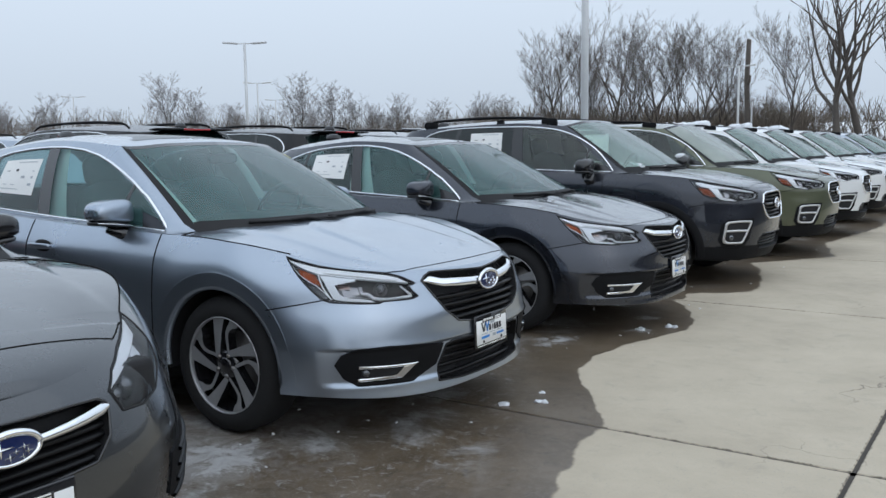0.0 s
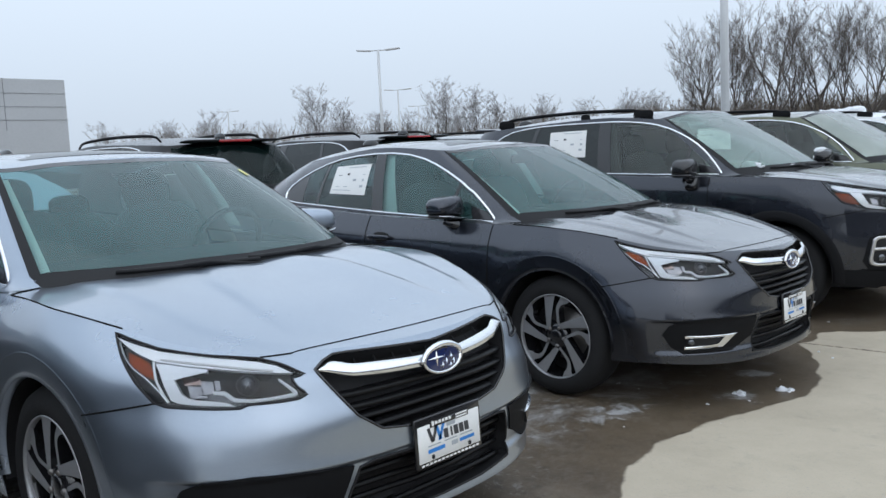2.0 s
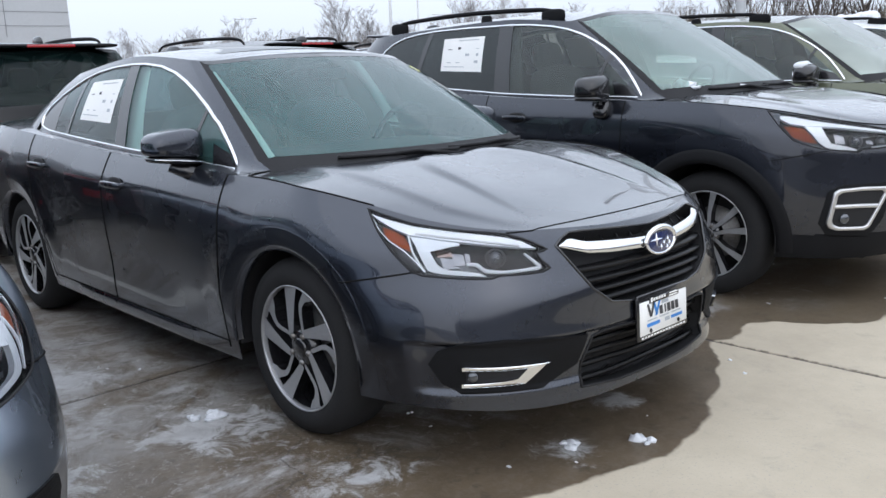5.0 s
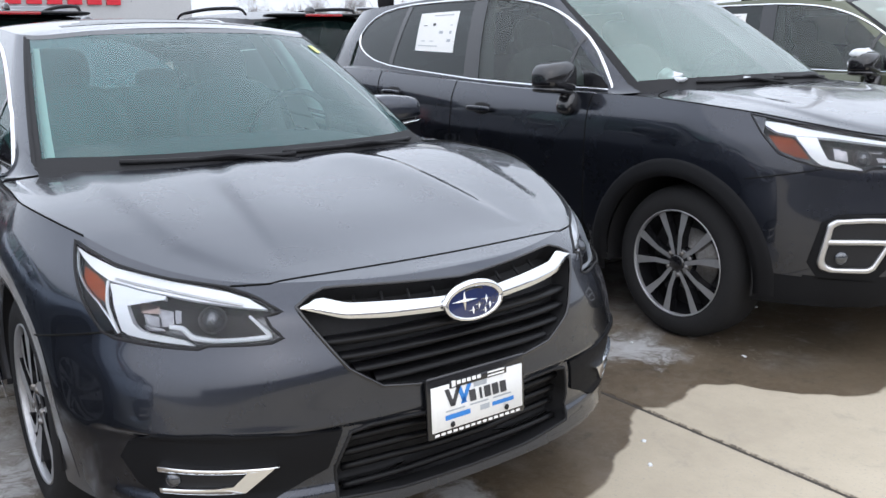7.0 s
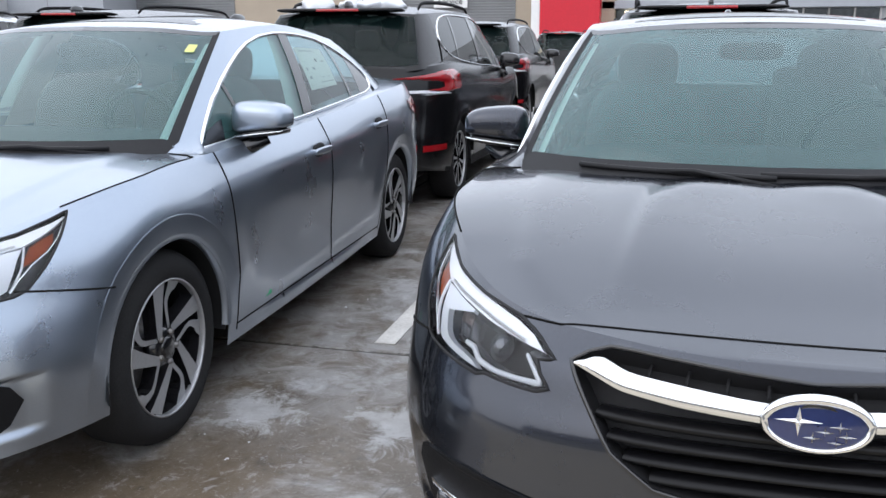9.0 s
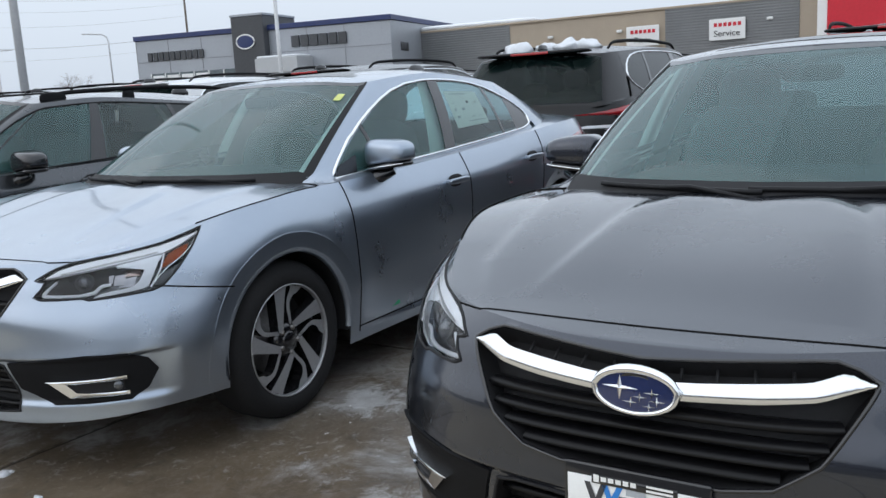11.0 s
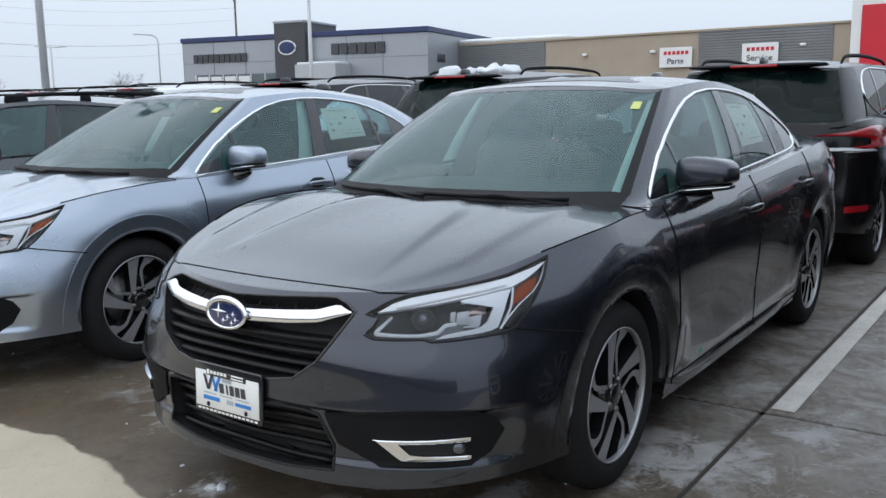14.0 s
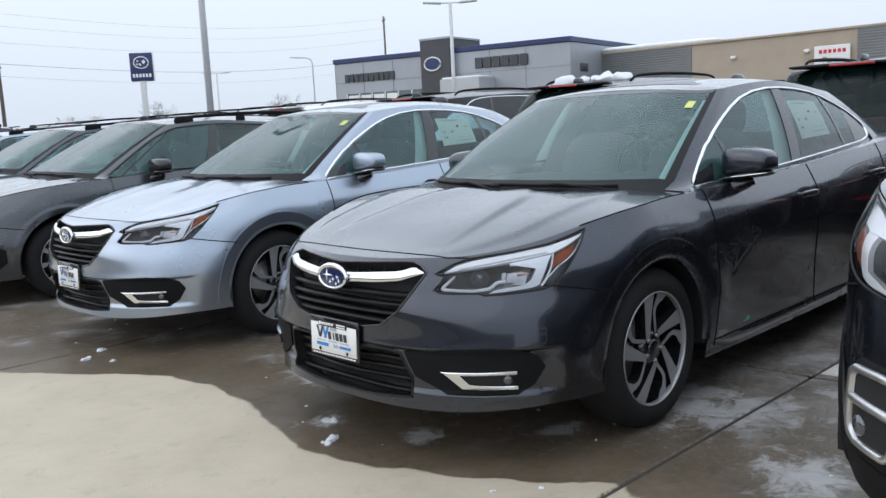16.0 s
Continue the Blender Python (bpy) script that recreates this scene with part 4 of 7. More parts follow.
HATCH = dict(
    wb=2.665, arch=0.385, rw=0.33, rim=0.225, hub=0.84, cols=100, spokes="pairs", hood_x=0.66, mirror=(-0.84, 0.92, 1.03),
    a=[(0.18, 0.80), (0.25, 0.86), (0.35, 0.90), (0.5, 0.915), (0.62, 0.90), (0.7, 0.88), (0.76, 0.83), (0.82, 0.74), (0.88, 0.62), (1.0, 0.45)],
    b=[(0.15, 0.84), (0.25, 0.865), (0.5, 0.885), (0.75, 0.885), (0.88, 0.87), (0.97, 0.825), (1.1, 0.75)],
    n=[(0.2, 2.6), (0.5, 2.45), (0.7, 2.15), (0.95, 2.1)],
    ar=[(0.2, 0.82), (0.35, 0.9), (0.6, 0.93), (0.9, 0.88), (1.12, 0.84)], nr=[(0.2, 3.2), (1.1, 3.0)],
    zsh=[(0.9, 0.745), (0.8, 0.785), (0.62, 0.842), (0.5, 0.872), (0.3, 0.908), (0.0, 0.940), (-0.3, 0.955), (-1.5, 0.99), (-2.5, 1.03), (-3.5, 1.03)],
    zc=[(0.9, 0.74), (0.82, 0.79), (0.7, 0.835), (0.4, 0.90), (0.1, 0.955), (-0.12, 0.99), (-0.5, 0.98)],
    lip=[(1.0, 0.20), (0.3, 0.22), (-0.3, 0.21), (-2.5, 0.21), (-3.5, 0.3)],
    cabin=[(0, -0.10, 0, 1.0, -1.0, 0, 1.44), (0.5, -0.15, 0.40, 0.995, -1.02, 0.33, 1.43), (0.88, -0.3, 0.68, 0.975, -1.09, 0.54, 1.40), (1.0, -0.40, 0.77, 0.96, -1.15, 0.58, 1.395), (1.45, -1.5, 0.80, 1.0, -1.6, 0.61, 1.42), (1.9, -2.8, 0.76, 1.06, -2.7, 0.60, 1.35), (2.12, -3.3, 0.66, 1.03, -3.0, 0.54, 1.36), (2.5, -3.38, 0.36, 1.03, -3.06, 0.3, 1.38), (3, -3.4, 0, 1.03, -3.08, 0, 1.39)],
    roof=[(-1.0, 1.44), (-1.6, 1.465), (-2.2, 1.46), (-3.08, 1.39)],
    hl=[(49.9, 0.85), (41.7, 0.819), (33.5, 0.789), (26.1, 0.749), (22.0, 0.706), (23.6, 0.645), (30.2, 0.634), (36.8, 0.649), (42.5, 0.699), (46.6, 0.753)],
    grille=[(0, 0.708), (13, 0.705), (18.5, 0.70), (20.5, 0.68), (19, 0.60), (15, 0.545), (0, 0.535)],
    intake=[(0, 0.40), (20, 0.40), (26, 0.36), (22, 0.27), (0, 0.265)],
    fog=[(36, 0.45), (46, 0.50), (55, 0.50), (60, 0.46), (60, 0.36), (54, 0.29), (42, 0.27), (35, 0.33)],
    seams=(-0.42, -1.5), seam_rear=-2.3, clad=False, wing=True, tl=[(46, 0.80), (74, 0.88), (74, 0.98), (46, 0.98)])


def star_badge(form, car, z, rx, rz, M, off=0.012):
    """An oval badge: bright rim, dark blue field, plain bright bits."""
    badge = new("badge")
    badge.parent = car
    x0 = float(form.at(0.0, z)[0]) + off
    B = lambda u, v, o: (x0 + o - 0.10 * v * rz - 0.35 * (u * rx) ** 2, u * rx, z + v * rz)
    ts = np.linspace(0, 2 * math.pi, 40, endpoint=False)
    part("badge_rim", tube([B(math.cos(t), math.sin(t), 0) for t in ts], lambda t: 0.0075 + 0.0025 * math.sin(2 * math.pi * t), 8, True), M["chrome"], badge, "chrome badge rim")
    part("badge_back", tube([(x0 - 0.03, 0, z), (x0 - 0.002, 0, z)], rz * 0.9, 20), M["gloss_black"], badge)
    P = np.array([[B(math.cos(t) * k, math.sin(t) * k, 0.003 * (1 - k)) for t in list(ts) + [ts[0]]] for k in (1.0, 0.66, 0.33, 0.02)])
    part("badge_field", grid(P), M["badge_blue"], badge, "dark blue badge field")
    for u, w, k in [(-0.36, 0.12, 0.46), (-0.08, -0.48, 0.21), (0.14, -0.22, 0.19), (0.42, 0.0, 0.21), (0.54, -0.34, 0.21), (0.36, -0.60, 0.19)]:
        vs = []
        for i in range(8):
            t = math.pi / 4 * i
            rr = (k if i % 4 == 0 else 0.72 * k) if i % 2 == 0 else k * 0.17
            vs.append(B(u + rr * math.cos(t), w + 1.7 * rr * math.sin(t), 0.003))
        vs.append(B(u, w, 0.008))
        part("badge_bit", (vs, [(i, (i + 1) % 8, 8) for i in range(8)]), M["chrome"], badge, "", False)


def build_car(kind, paint, M, name, label, m):
    d = {"sedan": SEDAN, "suv": SUV, "hatch": HATCH}[kind]
    form = CarForm(d)
    car = root(name, label, "car", m)
    R, wb = form.R, form.wb
    P, pa, pr = form.columns()
    # -- the wrap
    rows = 22 if LITE[0] else 76
    col = form.skin(P, np.full(len(P), 0.5))[:, 0]
    bot, top = form.bottom(col, P), form.top_z(P)
    V = np.linspace(0, 1, rows)
    Z = bot[None] + (top - bot)[None] * V[:, None]
    Q = np.repeat(P[None], rows, 0)
    nose = Q < pa
    holes = np.zeros((rows - 1, len(P) - 1), bool)
    for key in ("hl", "grille", "intake"):
        poly = list(d[key])
        if key != "hl":
            poly = [(-6, poly[0][1])] + poly + [(-6, poly[-1][1])]
        pm = [(a * DEG, z) for a, z in poly]
        ins, dist, bx, bz = inside(pm, Q * 90 * DEG, Z)
        snap = nose & (dist < (0.016 if LITE[0] else 0.0052)) & (Q > 0)
        Q = np.where(snap, bx / DEG / 90, Q)
        Z = np.where(snap, bz, Z)
        cq, cz = (Q[:-1, :-1] + Q[1:, 1:] + Q[:-1, 1:] + Q[1:, :-1]) / 4, (Z[:-1, :-1] + Z[1:, 1:] + Z[:-1, 1:] + Z[1:, :-1]) / 4
        holes |= inside(pm, cq * 90 * DEG, cz)[0] & nose[:-1, :-1]
    S = form.skin(Q, Z)
    e = 0.002
    du = form.skin(np.clip(Q + e, 0, 3), Z) - form.skin(np.clip(Q - e, 0, 3), Z)
    dv = form.skin(Q, Z + 0.004) - form.skin(Q, Z - 0.004)
    N = np.cross(du, dv)
    N /= np.linalg.norm(N, axis=-1, keepdims=True) + 1e-12
    N *= np.where(N[..., 1:2] * 1.0 + N[..., 0:1] * np.sign(S[..., 0:1] + wb / 2) * 0.5 < 0, -1, 1)
    N[:, 0, 1] = 0
    cx = (S[:-1, :-1, 0] + S[1:, 1:, 0]) / 2
    cz = (S[:-1, :-1, 2] + S[1:, 1:, 2]) / 2
    s1, s2 = d["seams"]
    zf = 0.66 if kind == "sedan" else (0.8 if kind == "suv" else 0.63)
    cls = np.where(cx > s1, 1, np.where(cx > s2, 2, np.where(cx > d["seam_rear"], 3, np.where(cx > -wb - R, 4, 5))))
    cls = np.where((cls == 4) & (cz < d["tl"][0][1] - 0.1) & (cx < -wb - R + 0.02), 5, cls)
    cls = np.where((cls == 1) & ((cx > 0.72) | ((cx > R - 0.05) & (cz < zf + 0.12 * (cx - R)))), 0, cls)
    if d.get("clad"):
        cls = np.where(cz < np.where(cx > 0.35, 0.40, 0.335), 6, cls)
        for hx in (0, -wb):
            th = np.linspace(-0.12, math.pi + 0.12, 44)
            rr = R + np.array([-0.002, 0.0, 0.03, 0.062, 0.076, 0.079])
            X, Z2 = hx + rr[:, None] * np.cos(th), form.rw + rr[:, None] * np.sin(th)
            lo, hi = np.zeros_like(X), np.full_like(X, 3.0)
            for _ in range(30):
                mid = (lo + hi) / 2
                ahead = form.skin(mid, Z2)[..., 0] > X
                lo, hi = np.where(ahead, mid, lo), np.where(ahead, hi, mid)
            ring = form.skin(lo, Z2) + np.array([0, 1, 0]) * np.array([-0.02, 0.006, 0.008, 0.007, 0.004, -0.004])[:, None, None]
            for g in (grid(ring), mirror_y(grid(ring))):
                part("arch_trim", g, M["plastic"], car, "matte black wheel arch trim")
    if d.get("lip_ring"):
        # a raised painted band round each wheel opening, falling towards its edge
        for hx in (0, -wb):
            th = np.linspace(-0.10, math.pi + 0.10, 72)
            rr = R + np.array([-0.003, 0.003, 0.02, 0.04, 0.06, 0.080, 0.0845, 0.087])
            X, Z2 = hx + rr[:, None] * np.cos(th), form.rw + rr[:, None] * np.sin(th)
            lo, hi = np.zeros_like(X), np.full_like(X, 3.0)
            for _ in range(30):
                mid = (lo + hi) / 2
                ahead = form.skin(mid, Z2)[..., 0] > X
                lo, hi = np.where(ahead, mid, lo), np.where(ahead, hi, mid)
            ring = form.skin(lo, Z2) + np.array([0, 1, 0]) * (np.array([-0.03, 0.0008, 0.001, 0.001, 0.001, 0.001, 0.0008, -0.001])[:, None])[..., None]
            for g in (grid(ring), mirror_y(grid(ring))):
                part("arch_lip", g, paint, car)
    names = ["front_bumper", "front_fender", "front_door", "rear_door", "rear_fender", "rear_bumper", "cladding"]
    n = len(P)
    for c, nm in enumerate(names):
        fs = []
        for i, j in zip(*np.where((cls == c) & ~holes)):
            fs.append((i * n + j, i * n + j + 1, (i + 1) * n + j + 1, (i + 1) * n + j))
        if not fs:
            continue
        used = sorted({k for f in fs for k in f})
        back = {k: i for i, k in enumerate(used)}
        vs = [tuple(S.reshape(-1, 3)[k]) for k in used]
        ns = [tuple(N.reshape(-1, 3)[k]) for k in used]
        fs = [tuple(back[k] for k in f) for f in fs]
        mat = M["plastic"] if c == 6 else paint
        lv, rv = (vs, fs, ns), (*mirror_y((vs, fs)), [(a, -b, g) for a, b, g in ns])
        if c in (0, 5):
            part(nm, join(lv[:2], rv[:2]), mat, car, "", True, lv[2] + rv[2])
        else:
            part(nm, lv[:2], mat, car, "", True, lv[2])
            part(nm, rv[:2], mat, car, "", True, rv[2])
    # -- hood, deck and belt shelf
    def top_sheet(mask, y_in, zfun, rows_in=22):
        idx = np.where(mask)[0]
        E = S[-1, idx]
        s = np.linspace(0, 1, rows_in) ** 1.25
        yy = E[None, :, 1] + (np.minimum(y_in, E[:, 1])[None] - E[None, :, 1]) * s[:, None]
        zz = zfun(E[:, 0], yy, E)
        X = np.repeat(E[None, :, 0], rows_in, 0)
        return np.stack([X, yy, zz], -1)
    zcen = form.c["zc"]

    def hood_z(x, yy, E):
        k = 1 - yy / np.maximum(E[None, :, 1], 1e-6)
        f = 1 - (1 - k) ** 2.6
        z = E[None, :, 2] + ((zcen(x) - E[:, 2]) * np.clip(E[:, 1] / 0.2, 0, 1))[None] * f
        off = yy - np.interp(x, [-0.2, 0.05, 0.52, 0.78], [0.625, 0.61, 0.565, 0.445])
        crease = 0.006 * np.exp(-np.where(off > 0, off / 0.034, -off / 0.11) ** 2) * np.clip((0.86 - x) / 0.35, 0, 1)
        if kind == "sedan":
            off = yy - np.interp(x, [-0.12, 0.02, 0.10, 0.18, 0.45, 0.7], [0.16, 0.22, 0.285, 0.305, 0.335, 0.36])
            crease += 0.011 * np.where(off > 0, np.exp(-(off / 0.022) ** 2), np.exp(-(off / 0.15) ** 2)) * np.clip((0.72 - x) / 0.45, 0, 1) * np.clip((x + 0.10) / 0.12, 0, 1)
        return z + crease * np.clip(k * 5, 0, 1)
    back_x = -0.42 if kind == "sedan" else -0.30
    H = top_sheet(S[-1, :, 0] > back_x, np.zeros(n)[S[-1, :, 0] > back_x], hood_z, 12 if LITE[0] else 60)
    cut = int(np.argmin(np.abs(H[0, :, 0] - d["hood_x"])))
    seam_x = d["hood_x"] + (0.045 - 0.15 * H[:, :, 1] ** 2 if kind == "sedan" else 0.0 * H[:, :, 1])
    nc = H.shape[1]
    meet = np.array([max(1.0, float(np.interp(0.0, (seam_x - H[:, :, 0])[r], np.arange(nc)))) for r in range(len(H))])

    def along_rows(f0, f1, k):
        """Columns between two fractional positions on every row of the hood."""
        t = f0[:, None] + (f1 - f0)[:, None] * np.linspace(0, 1, k)[None]
        i0 = np.clip(t.astype(int), 0, nc - 2)
        fr = (t - i0)[..., None]
        rr_ = np.arange(len(H))[:, None]
        return H[rr_, i0] * (1 - fr) + H[rr_, i0 + 1] * fr
    for nm, G in (("nose_panel", along_rows(0 * meet, meet, max(cut + 1, 8))), ("hood", along_rows(meet, 0 * meet + nc - 1, nc - cut))):
        g = grid(G)
        part(nm, join(g, mirror_y(g)), paint, car)
    hood_line = [tuple(p) for p, k_ in zip(along_rows(meet, meet, 1)[:, 0], meet) if k_ > 1.5]
    if kind == "sedan":
        hood_line = [tuple(p) for p in form.at(np.array([36.2, 34.2, 32.2, 30.4]), np.array([0.796, 0.7965, 0.797, 0.7975]), 0.001)] + [p for p in hood_line if p[1] < 0.44]
    part("panel_gap", tube(hood_line + [(x, -y, z) for x, y, z in hood_line[::-1]], 0.0024, 5), M["seam"], car)
    back_end, front_end = (-0.30, 0.36) if kind == "sedan" else (-0.02, 9.0)
    side_line = [(p[0], p[1], p[2] + 0.0015) for p in H[0, cut:] if back_end < p[0] < front_end]
    # the seam swings inwards to the foot of the windshield
    ex, ey, _ = side_line[-1]
    turn_in = ((0.45, 0.03), (0.75, 0.30), (0.90, 0.62), (1.0, 1.0))
    dx, dy = (-0.045, -0.115) if kind == "sedan" else (-0.25, -0.19)
    for tx_, ty_ in turn_in:
        x, y = ex + dx * tx_, ey + dy * ty_
        z = np.interp(x, S[-1, ::-1, 0], S[-1, ::-1, 2]) + (zcen(x) - np.interp(x, S[-1, ::-1, 0], S[-1, ::-1, 2])) * (1 - (y / np.interp(x, S[-1, ::-1, 0], S[-1, ::-1, 1])) ** 2.6)
        side_line.append((float(x), float(y), float(z) + 0.0015))
    for sg in (1, -1):
        part("panel_gap", tube([(x, sg * y, z) for x, y, z in side_line], 0.0026, 5), M["seam"], car)
    if kind == "sedan":
        msk = S[-1, :, 0] < -2.95
        D = top_sheet(msk, np.zeros(msk.sum()), lambda x, yy, E: E[None, :, 2] + (zcen(x) - E[:, 2])[None] * (1 - (yy / np.maximum(E[None, :, 1], 1e-6)) ** 2.6), 14)
        g = grid(D)
        part("boot_lid", join(g, mirror_y(g)), paint, car)
    msk = S[-1, :, 0] <= -0.27
    if kind == "sedan":
        msk &= S[-1, :, 0] > -3.02
    yin = np.minimum(0.70, S[-1, msk, 1] - 0.06)
    if kind != "sedan":
        yin = np.where(S[-1, msk, 0] < -3.2, np.maximum(S[-1, msk, 1] - 0.1, 0), yin)
    B = top_sheet(msk, yin, lambda x, yy, E: E[None, :, 2] + (-0.006 + 0.028 * np.clip((-0.40 - x) / 0.2, 0, 1))[None] * (1 - ((yy - yin[None]) / np.maximum(E[None, :, 1] - yin[None], 1e-3)) ** 2), 5)
    g = grid(B)
    part("belt_ledge", g, paint, car)
    part("belt_ledge", mirror_y(g), paint, car)
    # -- cabin
    def hood_at(x, y):
        """The height of the hood's sheet at a place on it."""
        e_y, e_z = np.interp(x, S[-1, ::-1, 0], S[-1, ::-1, 1]), np.interp(x, S[-1, ::-1, 0], S[-1, ::-1, 2])
        return e_z + (zcen(x) - e_z) * (1 - (y / e_y) ** 2.6)

    def pillar_foot():
        """The hollow curve by which the windshield pillar runs out into the fender."""
        k = 18
        u = np.linspace(0, 1, k)
        swell = np.sin(np.pi * u) ** 0.8
        q = 0.915 + 0.11 * u
        vs = np.linspace(-0.08, 0.16, 49)
        c0, c1, c2 = [], [], []
        for qi, g in zip(q, swell):
            line = form.cab(np.full(49, qi), vs)
            gap = line[:, 2] - hood_at(line[:, 0], line[:, 1])
            v0 = float(np.interp(0.0, gap, vs))
            p = form.cab(np.array(qi), np.array(v0))
            e_ = np.array([p[0], np.interp(p[0], S[-1, ::-1, 0], S[-1, ::-1, 1]), np.interp(p[0], S[-1, ::-1, 0], S[-1, ::-1, 2])])
            c0.append(p)
            c1.append(form.cab(np.array(qi), np.array(v0 + 0.15 * g), 0.0015))
            c2.append(p + (e_ - p) * 0.92 * g)
        c0, c1, c2 = np.array(c0), np.array(c1), np.array(c2)
        w = np.linspace(0, 1, 10)[:, None, None]
        G = c2 * (1 - w) ** 2 + 2 * c0 * w * (1 - w) + c1 * w ** 2
        G[..., 2] += 0.0015
        return G
    if not LITE[0]:
        foot = pillar_foot()
        for g in (grid(foot), mirror_y(grid(foot))):
            part("pillar_foot", g, paint, car)

    def pane(q0, q1, v0, v1, off=0.0, nq=24, nv=10):
        if LITE[0]:
            nq, nv = max(3, nq // 2), max(3, nv // 2)
        qq, vv = np.meshgrid(np.linspace(q0, q1, nq), np.linspace(v0, v1, nv))
        return grid(form.cab(qq, vv, off))
    qe = d["cabin"][5][0]
    vt = 0.905
    q_top, v_top = [1.0, 1.012, 1.045, 1.085, 1.13], [0.60, 0.72, 0.82, 0.88, vt]

    def under(q0, q1, off=0.0, nq=30, nv=10):
        """The front side glass, rounded at its upper front corner."""
        qq, uu = np.meshgrid(np.linspace(q0, q1, nq), np.linspace(0, 1, nv))
        return grid(form.cab(qq, 0.02 + (np.interp(qq, q_top, v_top) + 0.004 - 0.02) * uu, off))

    def crown(q0, q1, nq=50, nv=6):
        """The painted rail between the side glass and the roof."""
        qq, uu = np.meshgrid(np.concatenate([np.linspace(q0, 1.14, 24), np.linspace(1.15, q1, nq)]), np.linspace(0, 1, nv))
        lo = np.interp(qq, q_top, v_top)
        return grid(form.cab(qq, lo + (1 - lo) * uu))
    suv = kind != "sedan"
    qd, qt = (1.65, 1.82) if not suv else (1.69, 1.69)

    def slant(qa, qb, qc, qf, v0=0.02, v1=vt + 0.004, off=0.0, nq=16, nv=10):
        """A pane whose upright edges lean along the cabin."""
        uu, vv = np.meshgrid(np.linspace(0, 1, nq), np.linspace(v0, v1, nv))
        lo, hi = qa + (qb - qa) * vv, qc + (qf - qc) * vv
        return grid(form.cab(lo + (hi - lo) * uu, vv, off))
    dlo = d.get("dlo_top")
    if dlo:
        z_hi, z_lo = (lambda x: np.interp(-x, [-p[0] for p in dlo], [p[1] for p in dlo])), (lambda x: np.interp(-x, [-p[0] for p in d["dlo_low"]], [p[1] for p in d["dlo_low"]]))
        q_end = qe + 0.02
        qq = np.concatenate([np.linspace(1.0, 1.16, 50), np.linspace(1.165, qe - 0.13, 50), np.linspace(qe - 0.125, q_end, 50)])
        vv = np.linspace(-0.05, 1.0, 211)
        lows, highs = [], []
        for q in qq:
            p = form.cab(np.full(211, q), vv)
            above, under_ = p[:, 2] > z_hi(p[:, 0]), p[:, 2] > z_lo(p[:, 0])
            hi_v, lo_v = vv[np.argmax(above)] if above.any() else 1.0, vv[np.argmax(under_)]
            lows.append(min(lo_v, hi_v))
            highs.append(max(lo_v, hi_v))
        lows, highs = np.array(lows), np.array(highs)
        uu = np.linspace(0, 1, 7)[:, None]
        below = grid(form.cab(np.repeat(qq[None], 7, 0), -0.06 + (lows + 0.06)[None] * uu))
        over = grid(form.cab(np.repeat(qq[None], 7, 0), highs[None] + (1 - highs)[None] * uu))

        def lite(b0, b1, t0, t1, off=0.0, nc_=26, nr_=9, drop=0.004):
            """A piece of the side glass between two leaning edges."""
            s_, w_ = np.meshgrid(np.linspace(0, 1, nc_), np.linspace(0, 1, nr_))
            xb, xt = b0 + (b1 - b0) * s_, t0 + (t1 - t0) * s_
            zb_, zt_ = z_lo(xb) - drop, np.maximum(z_hi(xt) + drop, z_lo(xb) - drop)
            return grid(form.on_side(xb + (xt - xb) * w_, zb_ + (zt_ - zb_) * w_, off))
        frame_bits = [pane(0.93, 1.005, -0.06, 1), over, pane(0.93, 1.005, -0.06, 0.03, 0.002), below, pane(q_end - 0.01, 2.12, -0.06, 1), pane(2.12, 3, 0.94, 1), pane(2.12, 3, -0.06, 0.03)]
    else:
        frame_bits = [pane(0.93, 1.005, -0.06, 1), crown(1.0, qe), pane(0.93, 1.005, -0.06, 0.03, 0.002), pane(1.0, qe, -0.06, 0.025), pane(qe - 0.005, 2.12, -0.06, 1), pane(2.12, 3, 0.94, 1), pane(2.12, 3, -0.06, 0.03)]
    f = join(*frame_bits)
    part("cabin_frame", join(f, mirror_y(f)), paint, car)
    g = join(pane(0, 0.935, 0.955, 1.0, 0.001))
    part("windshield_band", join(g, mirror_y(g)), M["gloss_black"], car)
    g = join(pane(0, 0.925, 0.022, 0.065, 0.0015), pane(0.905, 0.928, 0.06, 0.96, 0.0015, 3))
    part("windshield_border", join(g, mirror_y(g)), M["black"], car, "black printed glass border")
    for nm, g, mat in (("windshield", pane(0, 0.932, 0.02, 0.96, 0, 30, 14), M["hazed_glass"] if kind == "suv" else M["glass"]), ("rear_window", pane(2.115, 3, 0.02, 0.945, 0, 24, 12), M["rear_glass"] if suv else M["glass"])):
        part(nm, join(g, mirror_y(g)), mat, car, "tinted laminated glass")
    g = join(pane(0, 0.93, -0.05, 0.026, 0.004), pane(0.923, 0.936, 0.03, 0.98, 0.003, 3))
    part("cowl", join(g, mirror_y(g)), M["black"], car, "black plastic cowl and glass surround")
